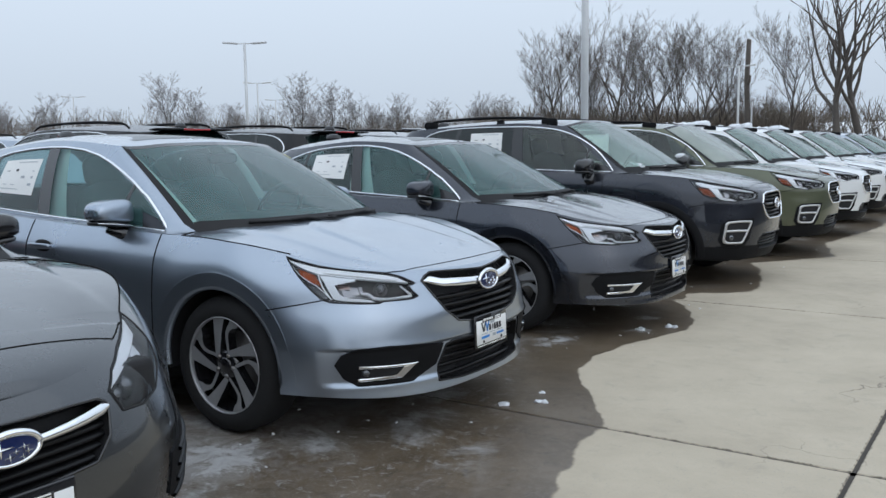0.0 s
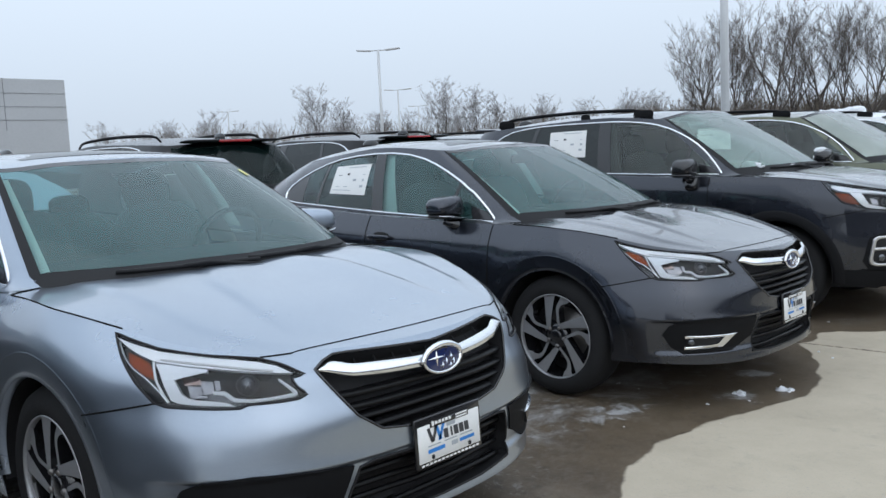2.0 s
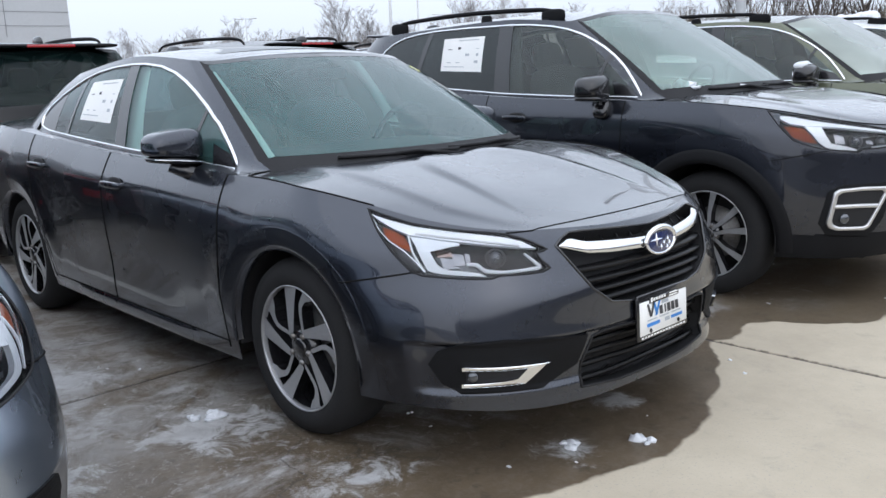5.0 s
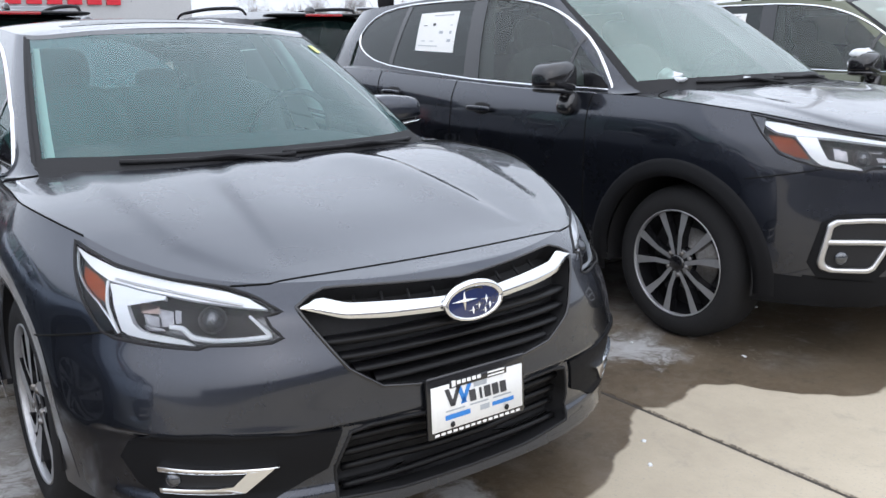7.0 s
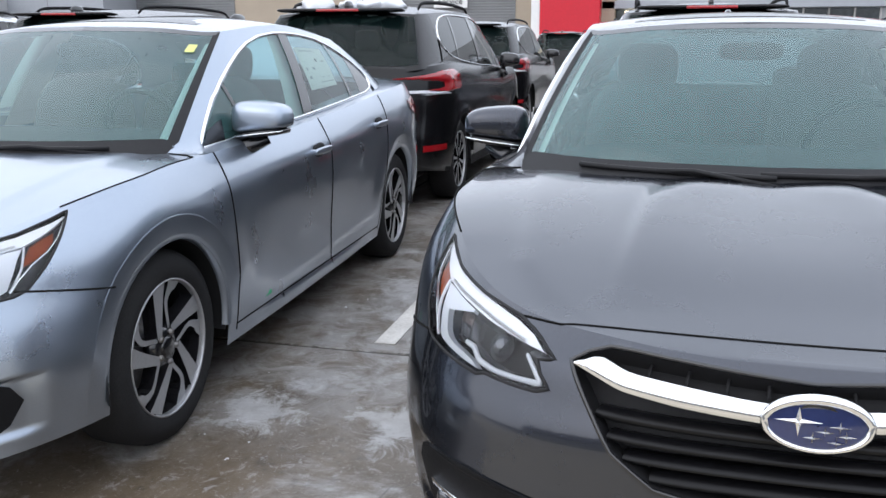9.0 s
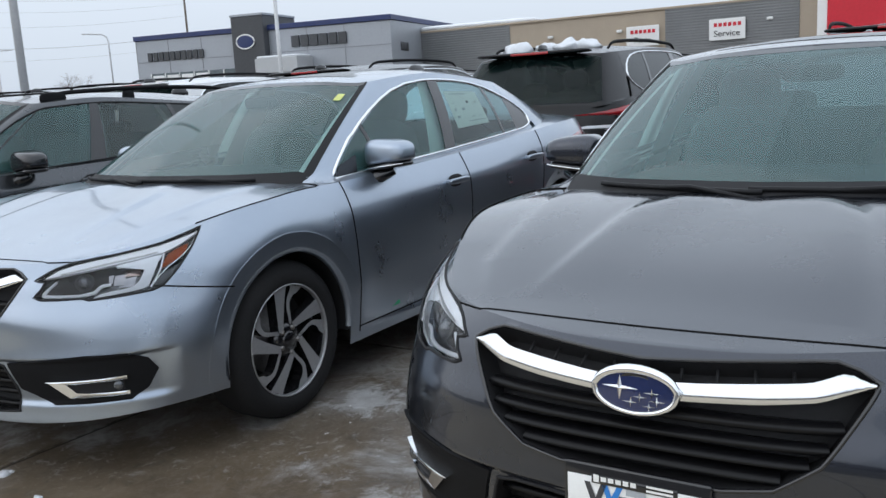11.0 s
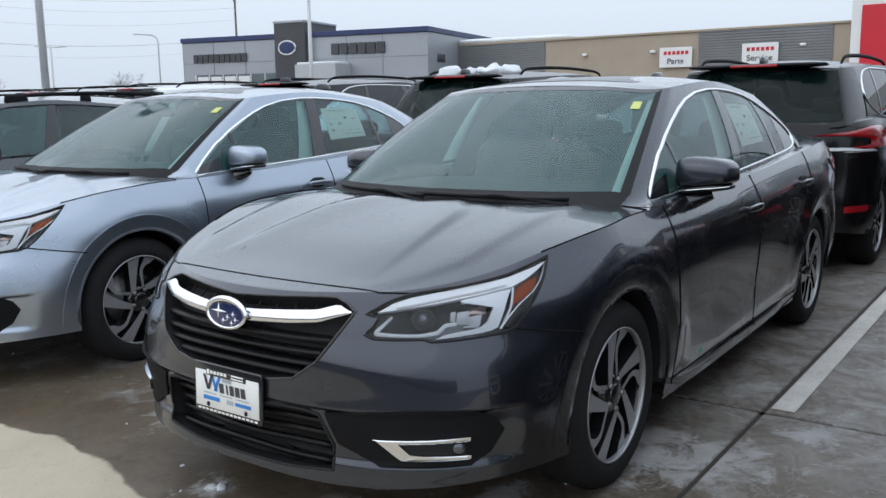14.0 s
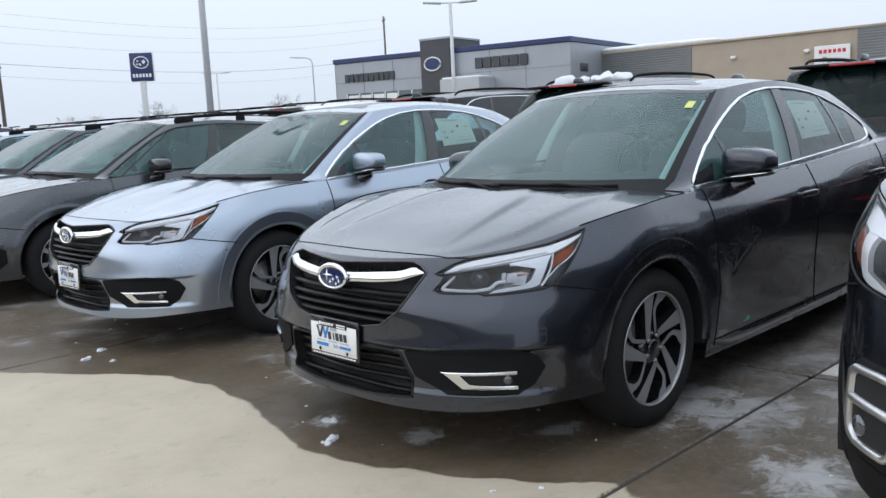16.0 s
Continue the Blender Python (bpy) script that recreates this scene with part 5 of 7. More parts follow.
    for sg in (1, -1):
        fl = (lambda g: g) if sg > 0 else mirror_y
        if dlo:
            fw, rw_, qw, bp, qp, mp = d["dlo_posts"]
            part("front_window", fl(lite(*fw, 0, 40)), M["suv_glass"] if suv else M["glass"], car, "tinted side glass")
            part("rear_side_window", fl(lite(*rw_)), M["dark_glass"] if suv else M["side_glass"], car, "darker tinted side glass")
            part("quarter_window", fl(lite(*qw)), M["dark_glass"] if suv else M["side_glass"], car, "dark tinted quarter glass")
            if not suv:
                part("window_filler", fl(lite(-2.335, -2.54, -2.36, -2.55, 0.001, 12)), M["gloss_black"], car, "gloss black window corner")
            for post in (lite(*bp, 0.004, 6), lite(*qp, 0.003, 4), lite(*mp, 0.003, 4)):
                part("window_post", fl(post), M["gloss_black"], car, "gloss black window post")
            x_a, z_a = dlo[1]
            sail = np.array([[(x_a - 0.03, z_a + 0.005), (x_a - 0.19, z_a + 0.014)], [(x_a - 0.09, z_a + 0.053), (x_a - 0.22, z_a + 0.088)]])
            part("mirror_sail", fl(grid(form.on_side(sail[..., 0], sail[..., 1], 0.006))), M["gloss_black"], car)
            x_z = dlo[-3][0]
            xs_ = x_a + (x_z - x_a) * np.concatenate([np.linspace(0.0, 0.35, 40), np.linspace(0.36, 0.88, 40), np.linspace(0.885, 1.0, 24)])
            hi_line = list(zip(xs_, z_hi(xs_)))
            lo_x = np.linspace(x_z + 0.012, x_a - 0.007, 60)
            lo_line = list(zip(lo_x, z_lo(lo_x)))
            z_m, z_n = float(z_hi(x_z)), float(z_lo(lo_x[0]))
            loop = hi_line + [(x_z - 0.004, z_m * 0.6 + z_n * 0.4), (x_z + 0.001, z_m * 0.25 + z_n * 0.75)] + lo_line
            wide_ = np.array([0.0098] * len(hi_line) + [0.0105, 0.009] + [0.0075] * len(lo_line))
            pts = form.on_side(np.array([p[0] for p in loop]), np.array([p[1] for p in loop]), 0.0)
            part("window_trim", fl(tube(pts, lambda t: float(np.interp(t, np.linspace(0, 1, len(wide_)), wide_)), 8, True)), M["chrome"], car, "bright chrome window surround")
        else:
            part("front_window", fl(under(1.0, 1.40)), M["glass"], car, "tinted side glass")
            part("rear_side_window", fl(slant(1.43, 1.43, qd, qt)), M["side_glass"], car, "darker tinted side glass")
            part("quarter_window", fl(slant(qd + 0.004, qt + 0.002, qe, qe)), M["dark_glass"], car, "dark tinted quarter glass")
            for post in (pane(1.392, 1.438, 0, vt, 0.003), slant(qd - 0.008, qt - 0.008, qd + 0.010, qt + 0.006, 0, vt, 0.003, 4), pane(1.082, 1.093, 0, 0.88, 0.003, 3)):
                part("window_post", fl(post), M["gloss_black"], car, "gloss black window post")
            loop = [(q, 0.012) for q in np.linspace(1.0, qe, 40)] + [(qe, v) for v in np.linspace(0.05, vt - 0.03, 10)] + [(q, vt) for q in np.linspace(qe, 1.14, 40)]
            loop += [(np.interp(v, v_top, q_top), v) for v in np.linspace(vt - 0.002, 0.60, 16)] + [(1.0, v) for v in np.linspace(0.56, 0.04, 12)]
            pts = form.cab(np.array([q for q, _ in loop]), np.array([v for _, v in loop]), 0.001)
            part("window_trim", fl(tube(pts, 0.0065, 6, True)), M["black"] if d.get("wing") else M["chrome"], car, "" if d.get("wing") else "bright chrome window surround")
    qs = np.concatenate([np.linspace(0, 0.88, 20), np.linspace(0.9, 1.9, 50), np.linspace(1.92, 3, 24)])
    T = form.cab(qs, np.ones_like(qs))
    s = np.linspace(0, 1, 14)[:, None]
    yy = T[None, :, 1] * (1 - s)
    zr = form.c["roof"](T[:, 0])
    zz = T[None, :, 2] + np.maximum(zr - T[:, 2], 0)[None] * (1 - (1 - s) ** 2.2)
    g = grid(np.stack([np.repeat(T[None, :, 0], 14, 0), yy, zz], -1))
    part("roof", join(g, mirror_y(g)), paint, car)
    # -- sunroof or rails, aerial fin
    if kind == "sedan":
        x = np.linspace(-1.15, -1.62, 8)
        yv = np.linspace(-0.42, 0.42, 12)
        X, Y = np.meshgrid(x, yv)
        k = (1 - np.abs(Y) / 0.59)
        zt = np.interp(-X, [1.13, 1.66], [1.404, 1.436])
        Zs = zt + (form.c["roof"](X) - zt) * (1 - (1 - k) ** 2.2) + 0.002
        part("sunroof", grid(np.stack([X, Y, Zs], -1), True), M["dark_glass"], car, "dark glass sunroof panel")
    else:
        z0 = 1.0 * d["roof"][1][1]
        hi = 0.052 if kind == "suv" else 0.045
        x0, x1 = -1.22, -2.95
        yr = d["cabin"][4][5] - 0.06
        for sg in (1, -1):
            xs_ = np.linspace(x0, x1, 28)
            u = np.linspace(0, 1, 28)
            ends = np.clip(np.minimum(u, 1 - u) / 0.12, 0, 1)
            zl = z0 - 0.060 + hi * np.sqrt(ends * (2 - ends)) + 0.028 * np.sin(np.pi * u)
            rail = part("roof_rail", tube([(x, sg * (yr - 0.03 * t), z) for x, z, t in zip(xs_, zl, u)], lambda t: 0.016 - 0.006 * abs(2 * t - 1) ** 6, 8), M["plastic"], car, "black raised roof rail")
            for t, w_ in ((0.045, 0.10), (0.40, 0.05), (0.955, 0.10)):
                part("rail_foot", superq(w_, 0.018, 0.045, 0.6, 0.7, pose(x0 + (x1 - x0) * t, sg * (yr - 0.03 * t), z0 - 0.055 + 0.01), 16, 8), M["plastic"], rail)
    fx = d["roof"][-1][0] + 0.22
    part("aerial_fin", superq(0.09, 0.022, 0.045, 0.8, 0.8, Matrix.Translation((fx, 0, float(form.c["roof"](fx)) + 0.025)), 14, 8), M["gloss_black"], car)
    # -- seams
    seam = M["seam"]
    lines = []
    for x in (s1, s2):
        p = 1 - x / wb
        zt = float(form.top_z(np.array([p]))[0])
        zz = np.linspace(0.26, zt, 40)
        lines.append([tuple(q) for q in form.skin(np.full(40, p), zz)])
    xr = np.linspace(d["seam_rear"] - 0.12, d["seam_rear"] + 0.0, 30)
    zt = float(form.top_z(np.array([1 - xr[0] / wb]))[0])
    zz = np.linspace(zt, 0.27, 30)
    curve = d["seam_rear"] - 0.14 + 0.17 * np.clip((zt - zz) / 0.6, 0, 1) ** 1.6
    lines.append([tuple(q) for q in form.skin(1 - curve / wb, zz)])
    xs_ = np.linspace(s1, d["seam_rear"] + 0.04, 50)
    lines.append([tuple(q) for q in form.skin(1 - xs_ / wb, np.full(50, 0.285))])
    pf = np.linspace(form.edge(0.62), form.edge(R * 0.86), 20)
    lines.append([tuple(q) for q in form.skin(pf, np.linspace(zf + 0.035, zf - 0.02, 20))])
    for sg in (1, -1):
        for l in lines:
            part("panel_gap", tube([(x, sg * (y + 0.0005), z) for x, y, z in l], 0.0032, 5), seam, car)
    # -- wheel wells and underside
    for hx in (0, -wb):
        for sg in (1, -1):
            th = np.linspace(-0.15, math.pi + 0.15, 30)
            xx, zz = hx + (R + 0.004) * np.cos(th), form.rw + (R + 0.004) * np.sin(th)
            G = np.stack([np.stack([xx, np.full_like(xx, sg * y), zz], -1) for y in (d["hub"] + 0.012, 0.5)])
            part("wheel_well", join(grid(G), ([tuple(p) for p in G[1]] + [(hx, sg * 0.5, form.rw)], [(i, i + 1, 30) for i in range(29)])), M["black"], car)
    part("underside", rbox(wb + 1.3, 1.24, 0.05, pose(-wb / 2, 0, 0.27), 0.01), M["black"], car)
    part("radiator_block", rbox(0.3, 1.1, 0.5, pose(0.60, 0, 0.50), 0.02), M["black"], car)
    # -- lamps
    hlp = d["hl"]
    for sg in (1, -1):
        fl = (lambda p: p) if sg > 0 else flip_a
        lamp = new("headlight")
        lamp.parent = car
        part("lamp_bowl", join(sheet(form, fl(hlp), -0.055, 18), wall_in(form, fl(hlp), 0.0, -0.056)), M["lamp_dark"], lamp, "smoked inner lamp housing")
        part("lamp_cover", sheet(form, fl(hlp), 0.001, 18), M["clear"], lamp, "clear lamp cover")
        part("lamp_edge", rim_line(form, fl(hlp), 0.0042), M["black"], lamp)
        if kind == "sedan":
            rib = lambda path, hw, off, t=0.0: ribbon(form, fl(path), hw, off, t)
            flat = lambda poly, off, deep: join(sheet(form, fl(poly), off, 24), wall_in(form, fl(poly), off, off - deep))
            part("lamp_strip", flat([(65.4, 0.864), (62, 0.850), (55.3, 0.828), (50, 0.818), (45.2, 0.808), (40.7, 0.799), (36.6, 0.789), (33.3, 0.775), (30.7, 0.752), (33.4, 0.757), (37, 0.765), (41, 0.773), (45.5, 0.783), (50, 0.792), (53, 0.799), (55.7, 0.804), (59.5, 0.823), (62.5, 0.842)], -0.006, 0.012), M["lamp_white"], lamp, "white light-guide band", False)
            part("lamp_strip", rib([(54.5, 0.807), (50, 0.798), (45, 0.789), (40, 0.777), (34, 0.762)], 0.0022, -0.003, 0.003), M["satin"], lamp)
            part("lamp_guide", flat([(55.5, 0.800), (54.3, 0.776), (53.1, 0.738), (51.8, 0.698), (50.6, 0.690), (48.1, 0.685), (44.3, 0.680), (40.6, 0.676), (42, 0.687), (44.3, 0.693), (47.4, 0.698), (48.7, 0.703), (49.9, 0.716), (51.3, 0.756), (52.5, 0.786), (50, 0.784), (45.5, 0.775), (45.5, 0.781), (50, 0.790), (53, 0.797)], -0.010, 0.014), M["lamp_grey"], lamp, "pale bracket-shaped light guide", False)
            part("lamp_strip", rib([(55.9, 0.803), (54.6, 0.750), (53.2, 0.715), (52.1, 0.692)], [0.0032, 0.003, 0.003, 0.002], -0.006, 0.005), M["lamp_white"], lamp)
            part("lamp_strip", rib([(64.8, 0.856), (62, 0.812), (59.6, 0.784), (56.3, 0.755), (53.9, 0.722), (52.2, 0.691)], 0.0028, -0.006, 0.005), M["chrome"], lamp)
            part("lamp_guide", rib([(44.3, 0.716), (42.4, 0.714), (40.9, 0.693), (37.7, 0.687), (33.9, 0.689), (30.1, 0.693), (33.2, 0.741)], [0.005, 0.006, 0.006, 0.005, 0.005, 0.006, 0.003], -0.010, 0.005), M["lamp_grey"], lamp)
            part("lamp_mask", sheet(form, fl([(63.6, 0.848), (56.3, 0.806), (53.2, 0.724), (56.3, 0.752), (59.6, 0.782), (62, 0.810)]), -0.024, 12), M["black"], lamp)
            part("turn_signal", sheet(form, fl([(61.9, 0.829), (58.9, 0.815), (56.9, 0.802), (55.5, 0.776), (54.7, 0.752), (57.1, 0.768), (59.6, 0.789), (61.0, 0.805)]), -0.014, 12), M["amber"], lamp, "dark amber turn signal")
            part("lamp_mask", sheet(form, fl([(44.0, 0.716), (45.2, 0.772), (40, 0.762), (33.5, 0.746), (30.8, 0.700), (36, 0.692), (40.2, 0.697)]), -0.046, 16), M["black"], lamp)
            for (a0, a1), (z0, z1), o, mt in (((44.6, 46.8), (0.716, 0.764), -0.044, "mirror_dull"), ((46.7, 49.0), (0.712, 0.744), -0.040, "mirror_dull"), ((47.0, 50.2), (0.748, 0.776), -0.042, "reflector_warm"), ((45.6, 48.6), (0.704, 0.714), -0.034, "mirror_dull")):
                part("reflector", sheet(form, fl([(a0, z0), (a1, z0 - 0.003), (a1 + 0.6, z1), (a0 + 0.3, z1 - 0.005)]), o, 6), M[mt], lamp, "bright faceted reflector")
            part("reflector", join(*[sheet(form, fl([(a, 0.724 + 0.001 * k_), (a + 0.9, 0.724), (a + 1.2, 0.764), (a + 0.2, 0.762)]), -0.050 + 0.003 * k_, 4) for k_, a in enumerate((41.4, 42.5, 43.5))]), M["mirror_dull"], lamp)
            pr_ = [(38.6, 0.738, 0.027)]
        elif kind == "suv":
            rib = lambda path, hw, off, t=0.0: ribbon(form, fl(path), hw, off, t)
            flat = lambda poly, off, deep: join(sheet(form, fl(poly), off, 24), wall_in(form, fl(poly), off, off - deep))
            part("lamp_strip", flat([(67.2, 1.022), (60.3, 1.008), (55, 0.991), (47, 0.970), (36.1, 0.942), (28, 0.916), (28, 0.908), (36.6, 0.930), (47.3, 0.954), (52, 0.960), (56.1, 0.962), (61.7, 0.976)], -0.005, 0.012), M["lamp_white"], lamp, "white light-guide band", False)
            part("lamp_guide", flat([(57, 0.964), (52.0, 0.962), (50.9, 0.915), (49.4, 0.872), (45, 0.856), (42.0, 0.840), (41.6, 0.831), (48.4, 0.842), (51.0, 0.852), (53.1, 0.879)], -0.008, 0.014), M["lamp_white"], lamp, "pale bracket-shaped light guide", False)
            part("lamp_guide", rib([(36.9, 0.846), (31, 0.850), (27, 0.862), (25.9, 0.893)], [0.004, 0.004, 0.004, 0.003], -0.012, 0.006), M["lamp_grey"], lamp)
            part("turn_signal", sheet(form, fl([(63.4, 0.966), (57.4, 0.954), (53.4, 0.872), (57.0, 0.882), (60.6, 0.905)]), -0.011, 12), M["amber"], lamp, "amber turn signal")
            part("lamp_mask", sheet(form, fl([(49.0, 0.878), (51.4, 0.950), (40, 0.932), (29, 0.905), (27, 0.88), (28, 0.86), (40, 0.850)]), -0.046, 14), M["black"], lamp)
            for (a0, a1), (z0, z1), o in (((44.5, 46.0), (0.868, 0.925), -0.042), ((46.0, 47.6), (0.872, 0.935), -0.040), ((36.0, 40.5), (0.905, 0.922), -0.040), ((35.2, 37.4), (0.862, 0.886), -0.036)):
                part("reflector", sheet(form, fl([(a0, z0), (a1, z0 + 0.002), (a1 + 0.4, z1), (a0 + 0.3, z1 - 0.004)]), o, 6), M["mirror_dull"], lamp, "bright faceted reflector")
            pr_ = [(41.2, 0.884, 0.030), (32.5, 0.876, 0.026)]
        else:
            flat = lambda poly, off, deep: join(sheet(form, fl(poly), off, 16), wall_in(form, fl(poly), off, off - deep))
            part("lamp_strip", flat([(48.6, 0.84), (41.7, 0.813), (33.5, 0.782), (26.1, 0.742), (23.2, 0.709), (26.1, 0.724), (32.7, 0.754), (39.2, 0.779), (44.1, 0.797)], -0.006, 0.012), M["lamp_white"], lamp, "bright reflector band", False)
            part("lamp_strip", flat([(40.0, 0.779), (37.6, 0.653), (34.7, 0.647), (35.9, 0.764)], -0.009, 0.012), M["lamp_grey"], lamp, "", False)
            part("reflector", sheet(form, fl([(45.3, 0.794), (41.0, 0.775), (39.2, 0.682), (42.5, 0.709)]), -0.020, 10), M["mirror_dull"], lamp, "bright faceted reflector")
            for a0, o in ((32.0, -0.036), (33.4, -0.032)):
                part("reflector", sheet(form, fl([(a0, 0.668), (a0 + 1.5, 0.668), (a0 + 2.0, 0.742), (a0 + 0.4, 0.738)]), o, 6), M["mirror_dull"], lamp, "bright faceted reflector")
            pr_ = [(29.2, 0.702, 0.034), (25.8, 0.690, 0.022)]
        for a, z, r in pr_:
            c = form.at(sg * a, z, -0.035)
            part("projector", superq(r, r, r, 1, 1, Matrix.Translation(tuple(c)), 20, 12), M["lens"], lamp, "round glass projector lens")
            ring = [(a + math.cos(t) * (r + 0.006) / DEG, z + math.sin(t) * (r + 0.006)) for t in np.linspace(0, 2 * math.pi, 20, endpoint=False)]
            part("projector_ring", rim_line(form, fl(ring), 0.004, -0.032), M["gloss_black"], lamp)
        # tail lamp
        tl = d["tl"]
        tf = fl(tl)
        t_ob = new("tail_light")
        t_ob.parent = car
        part("red_lens", sheet(form, tf, 0.006, 12, 0.015, form.tail), M["red_lens"], t_ob, "red tail lamp lens")
        clear = [(27, 0.962), (46, 0.945), (64, 0.948), (60, 0.964), (46, 0.984), (34, 0.984)] if kind == "suv" else [(tl[0][0] + 1, tl[0][1] - 0.055), (tl[1][0] + 8, tl[1][1] - 0.05), (tl[1][0] + 10, tl[1][1] - 0.002), (tl[0][0], tl[0][1] - 0.002)]
        part("clear_lens", sheet(form, fl(clear), 0.006, 10, 0.015, form.tail), M["lamp_grey"] if kind == "suv" else M["lens"], t_ob, "clear reversing lamp lens")
        part("bumper_reflector", sheet(form, fl([(42, 0.50), (58, 0.50), (58, 0.55), (42, 0.55)]), 0.006, 8, 0.02, form.tail), M["red_lens"], t_ob)
    # -- grille
    gp = both(d["grille"])
    gr = new("grille")
    gr.parent = car
    part("grille_back", join(sheet(form, gp, -0.06, 30), wall_in(form, gp, 0.001, -0.061)), M["black"], gr)
    zs_ = [z for _, z in d["grille"]]
    if kind == "suv":
        part("grille_frame", rim_line(form, gp, 0.011, 0.004), M["chrome"], gr, "chrome hexagonal grille frame")
        levels = np.linspace(min(zs_) + 0.035, max(zs_) - 0.035, 6)
    else:
        part("grille_frame", rim_line(form, gp, 0.005, 0.0), M["gloss_black"], gr)
        levels = (0.560, 0.596, 0.634, 0.672) if kind == "sedan" else (0.56, 0.585, 0.61, 0.635)

    def span(z):
        xs = []
        for (a0, z0), (a1, z1) in zip(d["grille"], d["grille"][1:]):
            if (z0 > z) != (z1 > z):
                xs.append(a0 + (a1 - a0) * (z - z0) / (z1 - z0))
        return max(xs) if xs else 0
    for z in levels:
        w = span(z) - 0.4
        aa = np.linspace(-w, w, 30)
        prof = [(-0.002, -0.012), (0.008, -0.006), (0.006, 0.001), (-0.012, 0.011), (-0.034, 0.012), (-0.034, -0.012)]
        rowsP = np.stack([form.at(aa, np.full(30, z + dz), -0.022 + o) for o, dz in prof] + [form.at(aa, np.full(30, z - 0.012), -0.024)])
        part("grille_bar", grid(rowsP), M["gloss_plastic"], gr)
    if kind == "sedan":
        w = 18
        for z in (0.762,):
            aa = np.linspace(-w, w, 9)
            for a in aa:
                part("grille_fin", tube(form.at(np.array([a, a]), np.array([z - 0.018, z + 0.018]), -0.035), 0.004, 5), M["black"], gr)
    if kind != "suv":
        zb = 0.706 if kind == "sedan" else 0.655
        tip = 26.2 if kind == "sedan" else 20.2
        aa = np.linspace(-tip, tip, 50)
        u = np.abs(aa) / tip
        mid = zb - 0.003 + (0.029 if kind == "sedan" else 0.022) * u ** 2.2
        half = 0.0175 * (1 + 0.42 * np.clip((u - 0.25) / 0.6, 0, 1)) * (1 - 0.65 * np.clip((u - 0.93) / 0.07, 0, 1) ** 1.5) * (1 - 0.05 * np.clip((u - 0.72) / 0.28, 0, 1) ** 1.6) * (1 if kind == "sedan" else 0.62)
        if kind == "sedan":
            hi = np.interp(u * 26.2, [0, 6.5, 14, 19.5, 21.2, 22.8, 24, 26.2], [0.731, 0.736, 0.745, 0.751, 0.758, 0.766, 0.766, 0.749])
            lo = np.interp(u * 26.2, [0, 6.5, 14, 20.2, 23, 26.2], [0.694, 0.699, 0.706, 0.716, 0.730, 0.745])
            mid, half = (hi + lo) / 2, (hi - lo) / 2
        ks = [(-1, -0.02), (-1, 0.003), (-0.85, 0.009), (-0.2, 0.012), (0.4, 0.011), (0.88, 0.006), (1, 0.000), (1, -0.02)]
        part("chrome_bar", grid(np.stack([form.at(aa, mid + k * half, o * (1 - 0.4 * u)) for k, o in ks])), M["chrome"], gr, "polished chrome grille bar")
        star_badge(form, car, 0.714 if kind == "sedan" else 0.655, 0.086 if kind == "sedan" else 0.075, 0.045 if kind == "sedan" else 0.038, M, 0.022)
    else:
        part("chrome_bar", tube(form.at(np.linspace(-18, 18, 20), np.full(20, 0.79), -0.008), 0.012, 6), M["gloss_black"], gr)
        star_badge(form, car, 0.79, 0.08, 0.045, M, 0.012)
    # -- lower intake, fog lamps
    ip = both(d["intake"])
    low = new("lower_intake")
    low.parent = car
    part("intake_back", join(sheet(form, ip, -0.07, 26), wall_in(form, ip, 0.001, -0.071), rim_line(form, ip, 0.005)), M["black"], low)
    zs_ = [z for _, z in d["intake"]]
    for z in np.linspace(min(zs_) + 0.03, max(zs_) - 0.05, 4 if kind == "sedan" else 3):
        w = min(max(a for a, _ in d["intake"]) - 1.5, 23)
        part("intake_bar", tube(form.at(np.linspace(-w, w, 26), np.full(26, z), -0.035), 0.010, 6), M["gloss_plastic"], low)
    for sg in (1, -1):
        fl = (lambda p: p) if sg > 0 else flip_a
        fog = new("fog_lamp")
        fog.parent = car
        part("fog_panel", join(sheet(form, fl(d["fog"]), 0.006, 20 if LITE[0] else 48, 0.008), wall_in(form, fl(d["fog"]), 0.0062, -0.004)), M["plastic"], fog, "matte black bumper insert")
        c = lambda a, z, o: form.at(sg * a, z, o)
        if kind == "sedan":
            cav = [(45.0, 0.387), (33.4, 0.389), (35.8, 0.341), (45.0, 0.335)]
            part("fog_cavity", sheet(form, fl(cav), 0.0095, 12), M["black"], fog)
            topb = [(45.6, 0.398), (30.0, 0.395), (31.8, 0.383), (45.6, 0.385)]
            botb = [(45.8, 0.339), (37.6, 0.344), (34.6, 0.329), (45.8, 0.326)]
            for poly in (topb, [(30.6, 0.392), (34.0, 0.386), (36.0, 0.348), (38.4, 0.343), (34.6, 0.329), (33.3, 0.349)], botb):
                part("fog_bezel", join(sheet(form, fl(poly), 0.019, 12), wall_in(form, fl(poly), 0.019, 0.005)), M["chrome"], fog, "chrome fog lamp bezel")
            lc, lr = (43.8, 0.362), 0.019
        elif kind == "suv":
            ring = [(46.8, 0.640), (40, 0.648), (32.6, 0.645), (31.6, 0.632), (37.6, 0.436), (39.0, 0.424), (47.5, 0.425), (49.8, 0.438), (50.4, 0.468), (48.6, 0.625)]
            inner = [(a * 0.82 + 41.2 * 0.18, z * 0.82 + 0.535 * 0.18) for a, z in ring]
            oo = outline(ring, 0.02)
            ii = [(a * 0.82 + 41.2 * 0.18, z * 0.82 + 0.535 * 0.18) for a, z in oo]
            uo = np.linspace(0, 1, 73)
